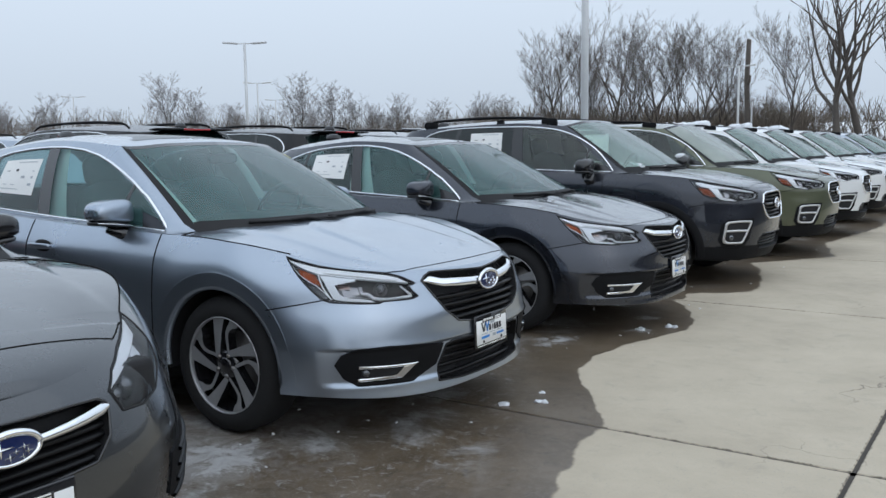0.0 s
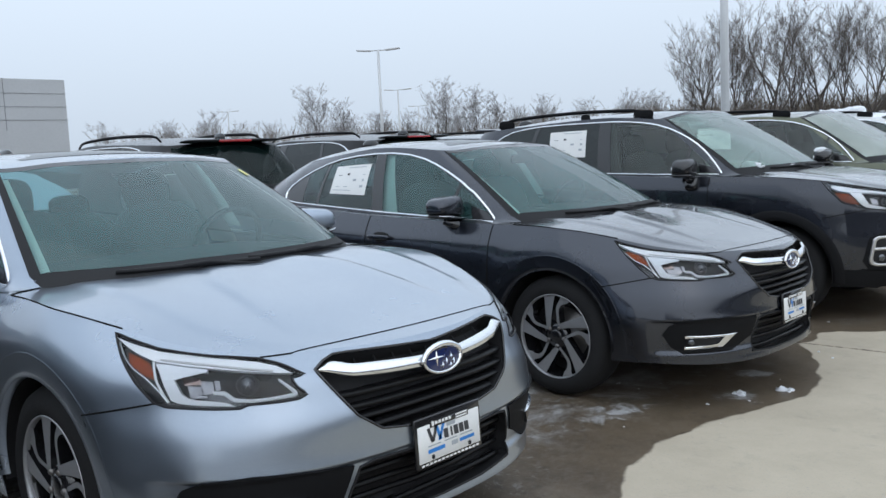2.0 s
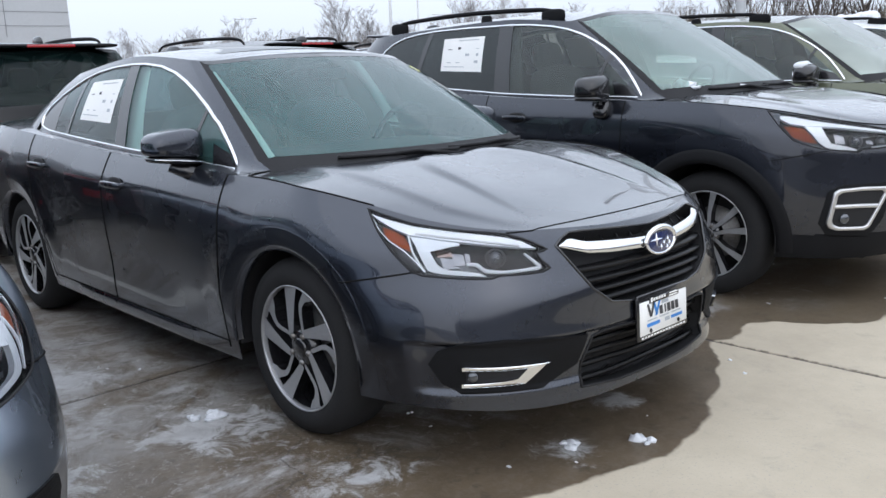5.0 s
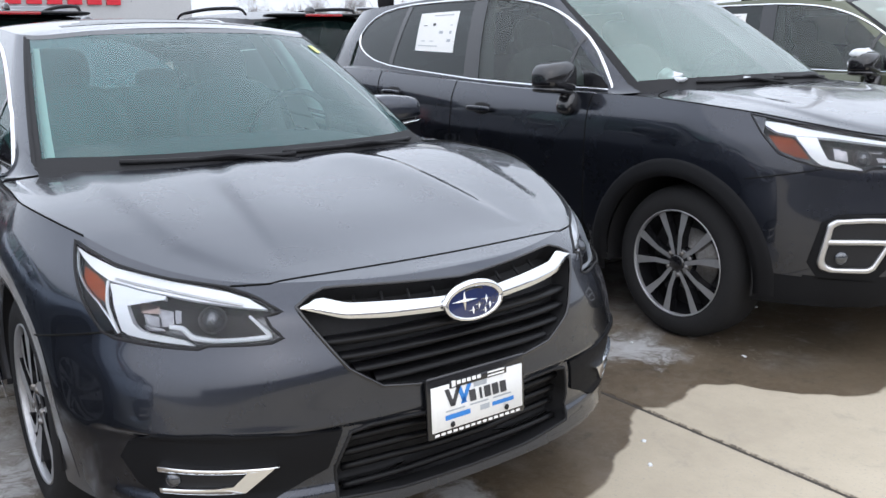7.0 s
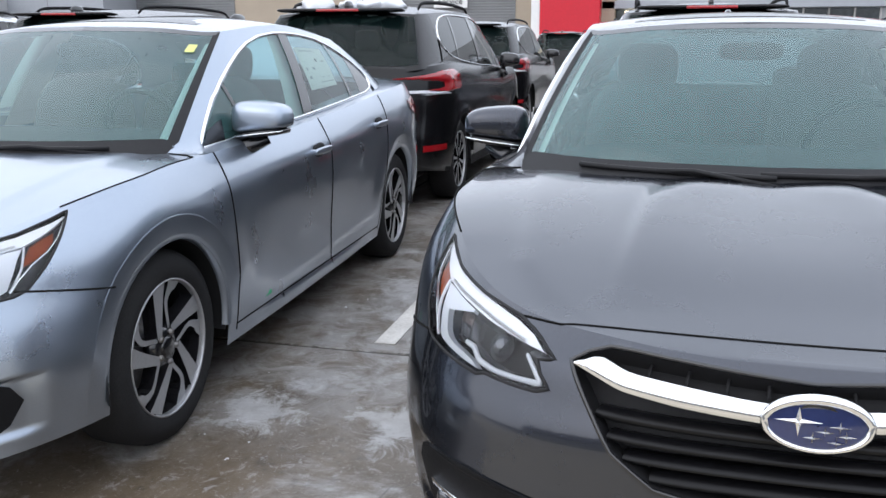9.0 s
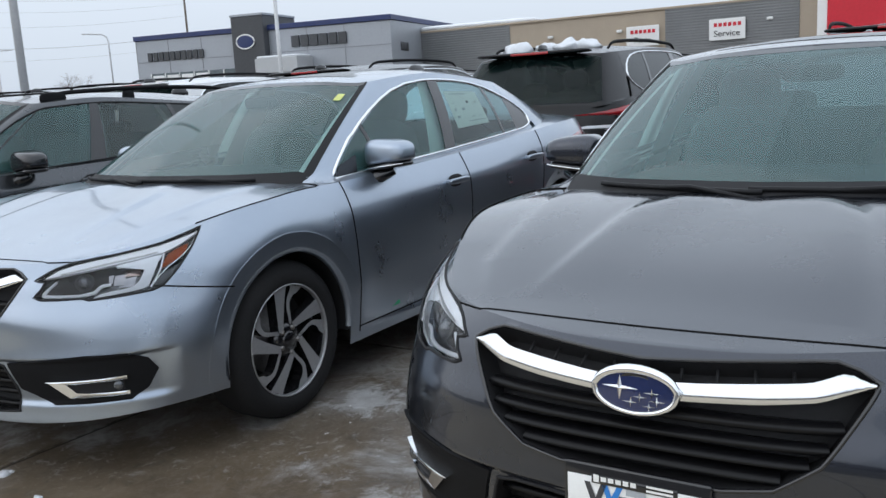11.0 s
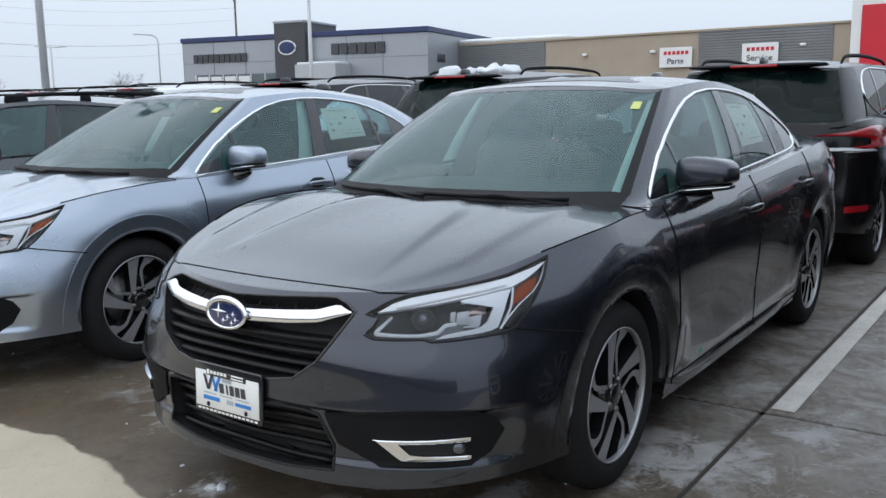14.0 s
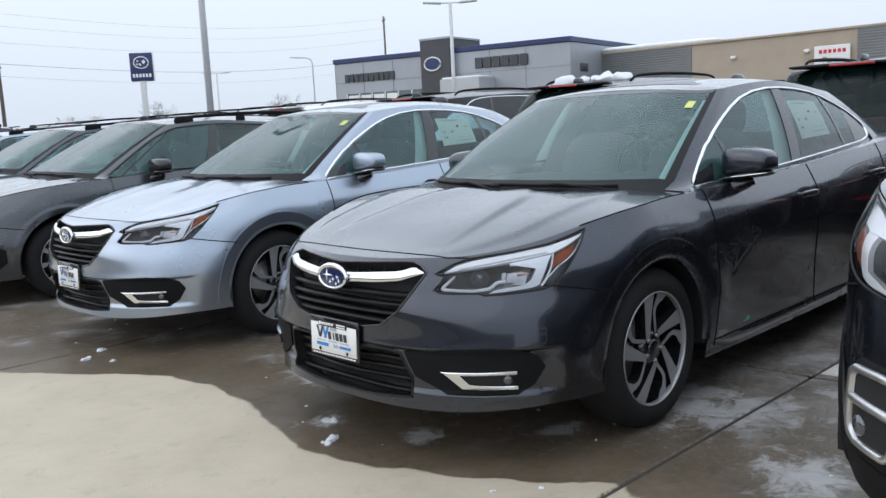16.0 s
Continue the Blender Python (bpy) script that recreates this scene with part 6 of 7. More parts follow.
            loops = [np.stack([np.interp(uo, np.linspace(0, 1, len(q)), [p[c_] for p in q]) for c_ in (0, 1)], -1) for q in (oo + oo[:1], ii + ii[:1])]
            rows_ = [(0.0, 0.0), (0.0, 0.016), (0.15, 0.021), (0.85, 0.020), (1.0, 0.014), (1.0, -0.004)]
            part("fog_bezel", grid(np.stack([form.at(sg * (loops[0][:, 0] * (1 - w) + loops[1][:, 0] * w), loops[0][:, 1] * (1 - w) + loops[1][:, 1] * w, o) for w, o in rows_])), M["satin"], fog, "satin silver fog lamp frame")
            part("fog_bezel", ribbon(form, fl([(35.4, 0.548), (41, 0.551), (48.4, 0.548)]), 0.011, 0.018, 0.016), M["satin"], fog)
            part("fog_cavity", sheet(form, fl(inner), 0.0085, 12), M["black"], fog)
            lc, lr = (45.2, 0.486), 0.027
        else:
            for k_ in range(4):
                part("fog_fin", ribbon(form, fl([(40 - 0.6 * k_, 0.44 - 0.045 * k_), (48, 0.462 - 0.045 * k_), (57, 0.468 - 0.045 * k_)]), 0.006, 0.014, 0.010), M["gloss_plastic"], fog)
            lc, lr = (52, 0.375), 0.034
        ringp = [(lc[0] + math.cos(t) * lr / DEG, lc[1] + math.sin(t) * lr) for t in np.linspace(0, 2 * math.pi, 18, endpoint=False)]
        part("fog_lens", superq(0.012, lr, lr, 1, 1, Matrix.Translation(tuple(c(lc[0], lc[1], 0.012))) @ pose(0, 0, 0, 0, 0, sg * lc[0] * 0.8), 16, 8), M["lens"], fog, "round clear fog lens")
    # -- mirrors, handles
    mx, mz = d["cabin"][3][1] - (0.25 if kind != "suv" else 0.22), d["cabin"][3][3] + (0.085 if kind != "suv" else 0.045)
    my = {"sedan": 0.93, "hatch": 0.92, "suv": 0.965}[kind]
    if "mirror" in d:
        mx, my, mz = d["mirror"]

    def pod(rx, ry, rz, e1, e2, m2, sg, nu=28, nv=14):
        """A mirror housing: flat below, falling to its outer end."""
        vs, fs = superq(rx, ry, rz, e1, e2, None, nu, nv)
        vs = [(x * (1 - 0.12 * sg * y / ry), y, (z * (1 - 0.24 * (0.5 + 0.5 * sg * y / ry) ** 2) if z > 0 else 0.66 * z * (1 - 0.55 * (0.5 + 0.5 * sg * y / ry)))) for x, y, z in vs]
        return moved((vs, fs), m2)
    for sg in (1, -1):
        mir = new("side_mirror")
        mir.parent = car
        m2 = pose(mx, sg * my, mz, 0, 0, sg * -8)
        ry_, rz_ = (0.108, 0.100) if kind == "suv" else (0.120, 0.084)
        part("mirror_shell", pod(0.086, ry_, rz_, 0.5, 0.55, m2, sg), paint if kind == "sedan" else M["gloss_black"], mir)
        part("mirror_base", superq(0.084, 0.110, 0.015, 0.5, 0.6, pose(mx, sg * (my - 0.006), mz - 0.050, sg * 7, 0, sg * -8), 24, 8), M["gloss_black"], mir, "gloss black mirror base")
        if kind == "suv":
            part("mirror_foot", superq(0.055, 0.055, 0.060, 0.6, 0.6, pose(mx + 0.03, sg * 0.872, mz - 0.115, sg * 20, 0, 0), 18, 10), M["gloss_black"], mir)
        part("mirror_arm", tube([(mx + 0.07, sg * 0.79, mz - 0.125), (mx + 0.05, sg * 0.85, mz - 0.10), (mx + 0.02, sg * 0.92, mz - 0.066)], lambda t: 0.040 - 0.014 * t, 8), M["gloss_black"], mir)
        part("mirror_glass", superq(0.006, 0.086, 0.042, 0.5, 0.5, pose(mx - 0.078, sg * (my - 0.006), mz + 0.004, 0, 0, sg * -8), 20, 8), M["mirror"], mir, "mirror glass")
        if kind == "sedan":
            u = np.linspace(-0.105, 0.108, 16)
            part("mirror_signal", tube([(mx + 0.086 * (1 - (v / 0.13) ** 4) ** 0.5, sg * (my + v), mz - 0.047 + 0.12 * v) for v in u], 0.003, 6), M["chrome"], mir, "bright signal strip")
        for x in (s2 + 0.20, d["seam_rear"] + 0.02):
            p = 1 - x / wb
            zh = 0.885 + (0.05 if kind == "suv" else 0) + (0.03 if x < s2 else 0)
            if kind == "sedan":
                x, zh = (-1.365, 0.852) if x > s2 else (-2.325, 0.895)
            elif kind == "suv":
                x, zh = (-1.37, 0.985) if x > s2 else (-2.285, 1.045)
            c = form.skin(np.array(1 - x / wb), np.array(zh))
            h = new("door_handle")
            h.parent = car
            part("handle_cup", superq(0.075, 0.008, 0.036, 0.8, 0.8, Matrix.Translation((x, sg * (c[1] - 0.001), zh)), 18, 8), M["black"], h)
            part("handle_grip", superq(0.105, 0.012, 0.016, 0.5, 0.6, pose(x - 0.005, sg * (c[1] + 0.024), zh + 0.002), 18, 8), paint, h)
            part("handle_foot", rbox(0.03, 0.04, 0.025, pose(x + 0.08, sg * (c[1] + 0.008), zh), 0.006), paint, h)
    # -- wipers
    for y0, y1 in ((0.58, -0.02), (0.02, -0.52)):
        qs_ = np.linspace(0, 1, 16)
        pts = []
        for t in qs_:
            y = y0 + (y1 - y0) * t
            q = np.interp(abs(y), [0, 0.42, 0.70], [0, 0.5, 0.88])
            p = form.cab(np.array(q), np.array(0.004 + 0.016 * t), 0.012)
            pts.append((p[0], y, p[2]))
        w = part("wiper", tube(pts, 0.008, 6), M["black"], car, "black wiper blade")
        k = 6
        part("wiper_arm", tube([(pts[0][0] + 0.03, pts[0][1], pts[0][2] - 0.02), (pts[k][0] + 0.010, pts[k][1], pts[k][2] + 0.008), pts[9]], 0.007, 6), M["black"], w)
    # -- inside
    inner = new("interior")
    inner.parent = car
    zb = d["cabin"][4][3]
    part("dashboard", superq(0.42, 0.72, 0.16, 0.5, 0.3, pose(d["cabin"][2][1] - 0.28, 0, zb - 0.16), 28, 10), M["trim"], inner)
    part("cabin_tub", rbox(2.6, 1.56, 0.5, pose(-1.75, 0, 0.55), 0.05), M["trim"], inner)
    zs0 = zb - 0.02
    for y in (0.37, -0.37):
        part("front_seat", join(superq(0.13, 0.25, 0.36, 0.6, 0.5, pose(-1.38, y, zs0 - 0.14, 0, -14, 0)), superq(0.055, 0.13, 0.10, 0.6, 0.6, pose(-1.53, y, zs0 + 0.27, 0, -10, 0)), tube([(-1.50, y - 0.05, zs0 + 0.12), (-1.52, y - 0.05, zs0 + 0.22)], 0.008), tube([(-1.50, y + 0.05, zs0 + 0.12), (-1.52, y + 0.05, zs0 + 0.22)], 0.008)), M["seat"], inner, "light cloth car seat")
    part("rear_bench", join(superq(0.12, 0.62, 0.32, 0.5, 0.25, pose(-2.38, 0, zs0 - 0.16, 0, -18, 0)), *[superq(0.05, 0.12, 0.07, 0.6, 0.6, pose(-2.5, y, zs0 + 0.18, 0, -12, 0)) for y in (0.37, -0.37)]), M["seat"], inner)
    part("steering_wheel", tube([(-0.78 + 0.07 * math.sin(t), 0.37 + 0.18 * math.cos(t), zb + 0.00 + 0.16 * math.sin(t)) for t in np.linspace(0, 2 * math.pi, 24, endpoint=False)], 0.014, 6, True), M["black"], inner)
    pm = form.cab(np.array(0.0), np.array(0.86), -0.06)
    part("inside_mirror", superq(0.02, 0.11, 0.032, 0.5, 0.5, Matrix.Translation((pm[0] - 0.03, 0, pm[2])), 16, 8), M["black"], inner)
    if not LITE[0]:
        for fl in (lambda g: g, mirror_y):
            part("pillar_trim", fl(pane(0.868, 0.905, 0.06, 0.93, -0.03, 4)), M["seat"] if suv else M["headliner"], inner, "" if suv else "pale inner pillar trim")
            part("pillar_trim", fl(pane(1.36, 1.46, -0.1, 0.95, -0.035, 4)), M["seat"] if suv else M["headliner"], inner, "" if suv else "pale inner pillar trim")
    # -- wheels
    for x, rear in ((0.0, False), (-wb, True)):
        for sg in (1, -1):
            wheel("wheel", car, form, x, sg, d["spokes"], M, rear)
    if suv:
        part("rear_spoiler", superq(0.075, 0.54, 0.016, 0.5, 0.3, pose(d["roof"][-1][0] + 0.015, 0, d["roof"][-1][1] + 0.004, 0, 4, 0)), paint, car)
        part("brake_light", rbox(0.02, 0.36, 0.022, pose(d["roof"][-1][0] - 0.056, 0, d["roof"][-1][1] + 0.004), 0.005), M["red_lens"], car, "red high brake light")
        part("rear_wiper", tube([tuple(form.cab(np.array(3.0 - 0.02), np.array(0.1), 0.02)), tuple(form.cab(np.array(2.62), np.array(0.22), 0.03))], 0.009, 6), M["black"], car)
    return car, form


# ---------------------------------------------------------------- the lot
def plain(name, geo, material, label, category, kind="", group="", smooth=False, m=None):
    ob = part(name, geo, material, None, "", smooth)
    if m is not None:
        ob.matrix_world = m
    return tagged(ob, label, category, group, kind)


ground = plain("ground", grid(np.stack(np.meshgrid(np.array([-900, -60, -8, 12, 60, 900.0]), np.array([-900, -60, -18, 30, 80, 900.0]), [-0.02]), -1)[:, :, 0, :]), M["ground"], "pale concrete lot with brown grass and snow beyond", "ground", "structure")
pavement = root("pavement", "pale concrete slabs, wet and icy under the cars", "pavement", kind="structure")
slab_x = [-8.36 + 3.66 * i for i in range(6)]
slab_y = [-17.215 + 3.66 * i for i in range(13)]
slab_geo = rbox(3.642, 3.642, 0.06, pose(1.83, 1.83, -0.03), 0.006, 1)
slab_mesh = None
for gx in slab_x:
    for gy in slab_y:
        if slab_mesh is None:
            s = part("slab", slab_geo, M["ground"], pavement, "", False)
            slab_mesh = s.data
        else:
            s = new("slab", slab_mesh)
            s.parent = pavement
        s.location = (gx, gy, 0)
for gy in slab_y:
    part("joint_filler", rbox(22.0, 0.04, 0.01, pose(2.6, gy, -0.011), 0.001, 1), M["joint"], pavement)
for gx in slab_x:
    part("joint_filler", rbox(0.04, 47.6, 0.01, pose(gx, 6.6, -0.011), 0.001, 1), M["joint"], pavement)
for i in range(-5, 8):
    y = 1.156 + 2.63 * i
    plain("parking_line", rbox(4.4, 0.10, 0.006, pose(-3.3, 0, 0.003), 0.002, 1), M["line"], "worn white painted stall line on concrete", "parking line", "structure", "stall lines", m=pose(0.06 * math.sin(i * 2.1), y, 0))


def clumps(name, spots, label, m=None, mat=None):
    """Small heaps of old snow, each a lumpy blob."""
    geos = []
    rnd = random.Random(len(spots) + 7)
    for x, y, z, r in spots:
        for k in range(4 if r > 0.02 else 2):
            q = r * rnd.uniform(0.35, 0.75)
            cx, cy = x + rnd.gauss(0, 0.5) * r, y + rnd.gauss(0, 0.5) * r
            g = superq(q * rnd.uniform(0.7, 1.4), q * rnd.uniform(0.6, 1.1), q * rnd.uniform(0.35, 0.7), 0.9, 0.9, pose(cx, cy, z + q * 0.2, 0, 0, rnd.uniform(0, 90)), 8, 6)
            geos.append(([tuple(Vector(v) + 0.55 * q * noise.noise_vector(Vector(v) * 1.4 / q)) for v in g[0]], g[1]))
    return plain(name, join(*geos), mat or M["snow"], label, "snow", "stuff", smooth=True, m=m)


rs = random.Random(5)
ground_snow = [(0.96, -0.1, 0, 0.035), (0.80, -0.30, 0, 0.03), (1.05, -2.35, 0, 0.035), (0.9, -2.5, 0, 0.03), (0.98, -2.2, 0, 0.022), (-0.40, -1.02, 0.0, 0.045), (-0.47, -1.08, 0.0, 0.03)]
for k in range(70):
    cy = rs.choice([-5.4, -2.74, 0, 2.62, 5.3])
    ground_snow.append((rs.uniform(-0.3, 0.95), cy + rs.uniform(-1.2, 1.2), 0, rs.uniform(0.004, 0.015)))
for k in range(40):
    ground_snow.append((rs.uniform(-3.6, -0.3), rs.choice([-1.4, 1.3, -4.1, 4.0]) + rs.uniform(-0.45, 0.45), 0, rs.uniform(0.004, 0.014)))
clumps("snow_clumps", ground_snow, "small lumps of old snow on wet concrete")

# ---------------------------------------------------------------- cars
def add_sheet(car, form, sg, x0, x1, v0, v1, back=0.0):
    """A printed price sheet inside a rear side window, upright between two lengths along the car."""
    f = (lambda g: g) if sg > 0 else mirror_y
    qs = np.linspace(1.2, 1.9, 141)

    def pane(a, b, c, e, off):
        uu, vv = np.meshgrid(np.linspace(0, 1, 8), np.linspace(v0 + (v1 - v0) * c, v0 + (v1 - v0) * e, 6))
        xx = x0 + (x1 - x0) * (a + (b - a) * uu) + back * (vv - v0)
        q = np.array([[np.interp(-x, -form.cab(qs, np.full(141, v))[:, 0], qs) for x, v in zip(rx, rv)] for rx, rv in zip(xx, vv)])
        return f(grid(form.cab(q, vv, off)))
    k = -0.006 if sg > 0 else 0.002
    sh = part("price_sheet", pane(0, 1, 0, 1, k), M["paper"], car, "white printed price sheet in the window")
    part("print_bar", pane(0.12, 0.62, 0.90, 0.925, k + 0.002), M["pale_ink"], sh)
    part("print_bar", pane(0.42, 0.93, 0.12, 0.14, k + 0.002), M["pale_ink"], sh)
    r = random.Random(3)
    for i in range(4):
        for j in range(3):
            if r.random() < 0.75:
                a, c = 0.10 + 0.22 * i, 0.24 + 0.20 * j
                part("print_bar", pane(a, a + r.uniform(0.05, 0.12), c, c + 0.02 + 0.05 * (r.random() < 0.4), k + 0.002), M["pale_ink"] if r.random() < 0.85 else M["ink"], sh)


def add_plate(car, form):
    """Dealer plate: black frame, white panel, plain bars for its words."""
    x = float(form.at(0.0, 0.47)[0]) + 0.004
    pl = new("dealer_plate")
    pl.parent = car
    pl["label"] = "white dealer plate in a black frame"
    pl.matrix_local = pose(x + 0.004, 0, 0.463, 0, -2, 0)
    part("plate_frame", rbox(0.014, 0.312, 0.163, None, 0.005), M["gloss_black"], pl)
    part("plate_panel", rbox(0.004, 0.292, 0.118, pose(0.0075, 0, -0.004), 0.001, 1), M["paper"], pl)

    def bar(y, z, w, h, mat, lean=0.0, t=0.0112):
        y, lean = -y, -lean
        part("plate_bar", ([(t, y - w / 2 - lean, z - h / 2), (t, y + w / 2 - lean, z - h / 2), (t, y + w / 2 + lean, z + h / 2), (t, y - w / 2 + lean, z + h / 2)], [(0, 1, 2, 3)]), M[mat], pl, "", False)
    # a bold dark word in plain strokes, with one blue stroke
    for k, mat, ln in ((0, "ink", 0.009), (1, "ink", -0.009), (2, "blue_ink", 0.009), (3, "blue_ink", -0.013)):
        bar(0.092 - 0.019 * k + (0.004 if k == 3 else 0), 0.020 + (0.003 if k == 3 else 0), 0.013, 0.048 + (0.008 if k == 3 else 0), mat, ln)
    for i in range(5):
        bar(0.020 - 0.0258 * i + (0.004 if i > 1 else 0), 0.009, 0.0205 if i != 1 else 0.008, 0.031, "ink", 0.002)
    bar(-0.005, 0.036, 0.042, 0.013, "pale_ink")
    for k in range(3):
        bar(0.075 - 0.075 * k, -0.0145, 0.060, 0.004, "pale_ink")
    bar(0.068, -0.031, 0.078, 0.013, "blue_ink")
    bar(-0.078, -0.031, 0.072, 0.011, "blue_ink")
    bar(-0.018, -0.031, 0.030, 0.014, "pale_ink")
    # the frame's tab and its small white words
    part("plate_tab", rbox(0.006, 0.182, 0.018, pose(0.0095, 0, 0.052), 0.001, 1), M["gloss_black"], pl)
    for k in range(6):
        bar(0.080 - 0.016 * k, 0.055, 0.012, 0.010 if k else 0.016, "paper", t=0.0131)
    for k in range(2):
        bar(-0.055, 0.058 - 0.009 * k, 0.055, 0.005, "paper", t=0.0131)
    for k in range(15):
        bar(0.131 - 0.0187 * k, -0.0715, 0.0135, 0.007, "paper", t=0.0078)
    for y in (0.09, -0.085):
        part("plate_screw", superq(0.004, 0.007, 0.008, 1, 1, pose(0.011, y, -0.052), 10, 6), M["black"], pl)


def add_sticker(car, form, mat="yellow"):
    qq, vv = np.meshgrid(np.linspace(0.79, 0.845, 4), np.linspace(0.77, 0.85, 4))
    part("sticker", grid(form.cab(qq, vv, 0.004)), M[mat], car, "yellow sticker in the windshield corner")


def repaint(car, old, new_paint):
    for o in (car, *car.children_recursive):
        if o.type == "MESH" and o.data.materials and o.data.materials[0] == old:
            o.material_slots[0].link = "OBJECT"
            o.material_slots[0].material = new_paint


bpy.context.view_layer.update()
sedan_b, form_b = build_car("sedan", M["grey"], M, "sedan", "dark grey sedan with chrome grille bar and dealer plate", pose(0, 0, 0))
for sg in (1, -1):
    add_sheet(sedan_b, form_b, sg, -1.665, -2.045, 0.25, 0.74, -0.02)
add_plate(sedan_b, form_b)
add_sticker(sedan_b, form_b)
part("tag", rbox(0.085, 0.004, 0.02, pose(-0.735, 0.897, 0.322), 0.001, 1), M["green_tag"], sedan_b, "bright green tag on the sill")
bpy.context.view_layer.update()
sedan_a = copy_thing(sedan_b, pose(-0.02, -2.747, 0, 0, 0, 1.2))
repaint(sedan_a, M["grey"], M["silver"])
tagged(sedan_a, "silver blue metallic sedan with black lower bumper inserts")

suv_c, form_c = build_car("suv", M["grey"], M, "suv", "dark grey SUV with satin fog lamp frames and roof rails", pose(0.115, 2.67, 0))
for sg in (1, -1):
    add_sheet(suv_c, form_c, sg, -1.79, -2.20, 0.30, 0.79, -0.06)
bpy.context.view_layer.update()
suv_d = copy_thing(suv_c, pose(0.22, 5.33, 0))
repaint(suv_d, M["grey"], M["green"])
repaint(suv_d, M["hazed_glass"], M["frosted_glass"])
repaint(suv_c, M["grey"], M["graphite"])
tagged(suv_d, "olive green SUV with snow on its mirror")
hatch_g, form_g = build_car("hatch", M["midgrey"], M, "hatchback", "mid grey hatchback with a slim chrome grille wing", pose(0.27, -5.325, 0))
add_plate(hatch_g, form_g)
bpy.context.view_layer.update()

LITE[0] = 1
suv_l, _ = build_car("suv", M["grey"], M, "suv", "white SUV in the parked front row", pose(0.2, 8.0, 0))
hatch_l, _ = build_car("hatch", M["midgrey"], M, "hatchback", "dark grey hatchback with black mirrors and roof rails", pose(-0.05, -8.1, 0))
LITE[0] = 2
suv_k, _ = build_car("suv", M["grey"], M, "suv", "grey SUV in a back row of the lot", pose(-25.5, 10.3, 0, 0, 0, 180))
LITE[0] = 0
bpy.context.view_layer.update()
FRONT = [("suv", 10.65, 0.15, "white", "white SUV with a wiper raised off its windshield"),
         ("suv", 13.3, 0.2, "white", "white SUV far along the front row"), ("suv", 15.95, 0.1, "grey", "dark grey SUV near the end of the row"), ("suv", 18.6, 0.2, "silver", "silver SUV near the end of the row"), ("suv", 21.3, 0.2, "grey", "dark grey SUV at the end of the row"),
         ("hatch", -10.8, -0.1, "silver", "silver hatchback in the parked front row"), ("hatch", -13.5, 0.0, "midgrey", "grey hatchback far along the front row"), ("suv", -16.2, 0.0, "grey", "dark SUV far along the front row")]
placed = {}
for kind, y, x, col, label in FRONT:
    src, base = (suv_l, "grey") if kind == "suv" else (hatch_l, "midgrey")
    c = copy_thing(src, pose(x, y, 0, 0, 0, 0.4 * math.sin(y * 3)))
    if col != base:
        repaint(c, M[base], M[col])
    tagged(c, label)
    placed[y] = c
BACK = [(-7.7, -2.9, "blackpaint"), (-7.75, 0.0, "blackpaint"), (-7.8, 2.55, "blackpaint")]
for k in range(2, 9):
    BACK.append((-8.6 - 0.15 * math.sin(k * 1.7), 0.4 + 2.7 * k, ["grey", "midgrey", "blackpaint", "white", "green"][(k * 3) % 5]))
for k in range(2, 8):
    BACK.append((-8.0 - 0.15 * math.sin(k * 1.7), -0.35 - 2.68 * k, ["white", "grey", "blackpaint", "midgrey", "silver"][(k * 3 + 1) % 5]))
for k in range(-5, 6):
    BACK.append((-13.6 - 0.1 * math.sin(k * 2.3), -0.5 + 2.68 * k, ["blackpaint", "grey", "midgrey", "blackpaint", "silver"][(k * 3 + 1) % 5]))
for k in range(-5, 4):
    BACK.append((-25.5, -0.5 + 2.7 * k, ["white", "grey", "silver", "blackpaint", "midgrey"][(k * 2) % 5]))
for x, y, col in BACK:
    c = copy_thing(suv_k, pose(x - 0.0, y, 0, 0, 0, 180 + 0.5 * math.sin(y * 2)))
    if col != "grey":
        repaint(c, M["grey"], M[col])
    tagged(c, {"blackpaint": "black SUV parked with its tail to the sedans", "white": "white SUV in a back row of the lot", "silver": "silver SUV in a back row of the lot", "green": "olive green SUV in a back row of the lot"}.get(col, "grey SUV in a back row of the lot"), group="back rows")
    placed[(round(x), round(y))] = c
tagged(suv_k, "grey SUV in a back row of the lot", group="back rows")
repaint(suv_l, M["grey"], M["white"])
repaint(hatch_l, M["midgrey"], M["grey"])
bpy.context.view_layer.update()

# snow left lying on some of the cars
def heap(label, spots):
    geos = []
    rnd = random.Random(len(spots))
    for x, y, z, r in spots:
        g = superq(r, r * rnd.uniform(0.8, 1.4), r * rnd.uniform(0.45, 0.7), 0.9, 0.9, pose(x, y, z, 0, 0, rnd.uniform(0, 90)), 14, 9)
        geos.append(([tuple(Vector(v) + 0.4 * r * noise.noise_vector(Vector(v) * 1.3 / r)) for v in g[0]], g[1]))
    return plain("snow_heap", join(*geos), M["snow"], label, "snow", "stuff", smooth=True)


heap("white snow lumps at the foot of a windshield", [(-0.285, 2.18, 1.178, 0.040), (-0.25, 2.15, 1.176, 0.036), (-0.19, 2.12, 1.165, 0.042), (-0.15, 2.11, 1.155, 0.034), (-0.055, 2.48, 1.146, 0.030), (-0.075, 2.45, 1.146, 0.022)])
heap("cap of snow on a side mirror", [(0.22 - 0.74, 5.33 - 0.98, 1.232, 0.055), (0.22 - 0.74, 5.33 - 0.90, 1.236, 0.05)])
roof_lumps = [(-5.0 + 0.25 * math.sin(i * 2.4), -2.9 - 0.48 + 0.14 * i, 1.66, 0.10 + 0.03 * math.sin(i * 1.7)) for i in range(6)]
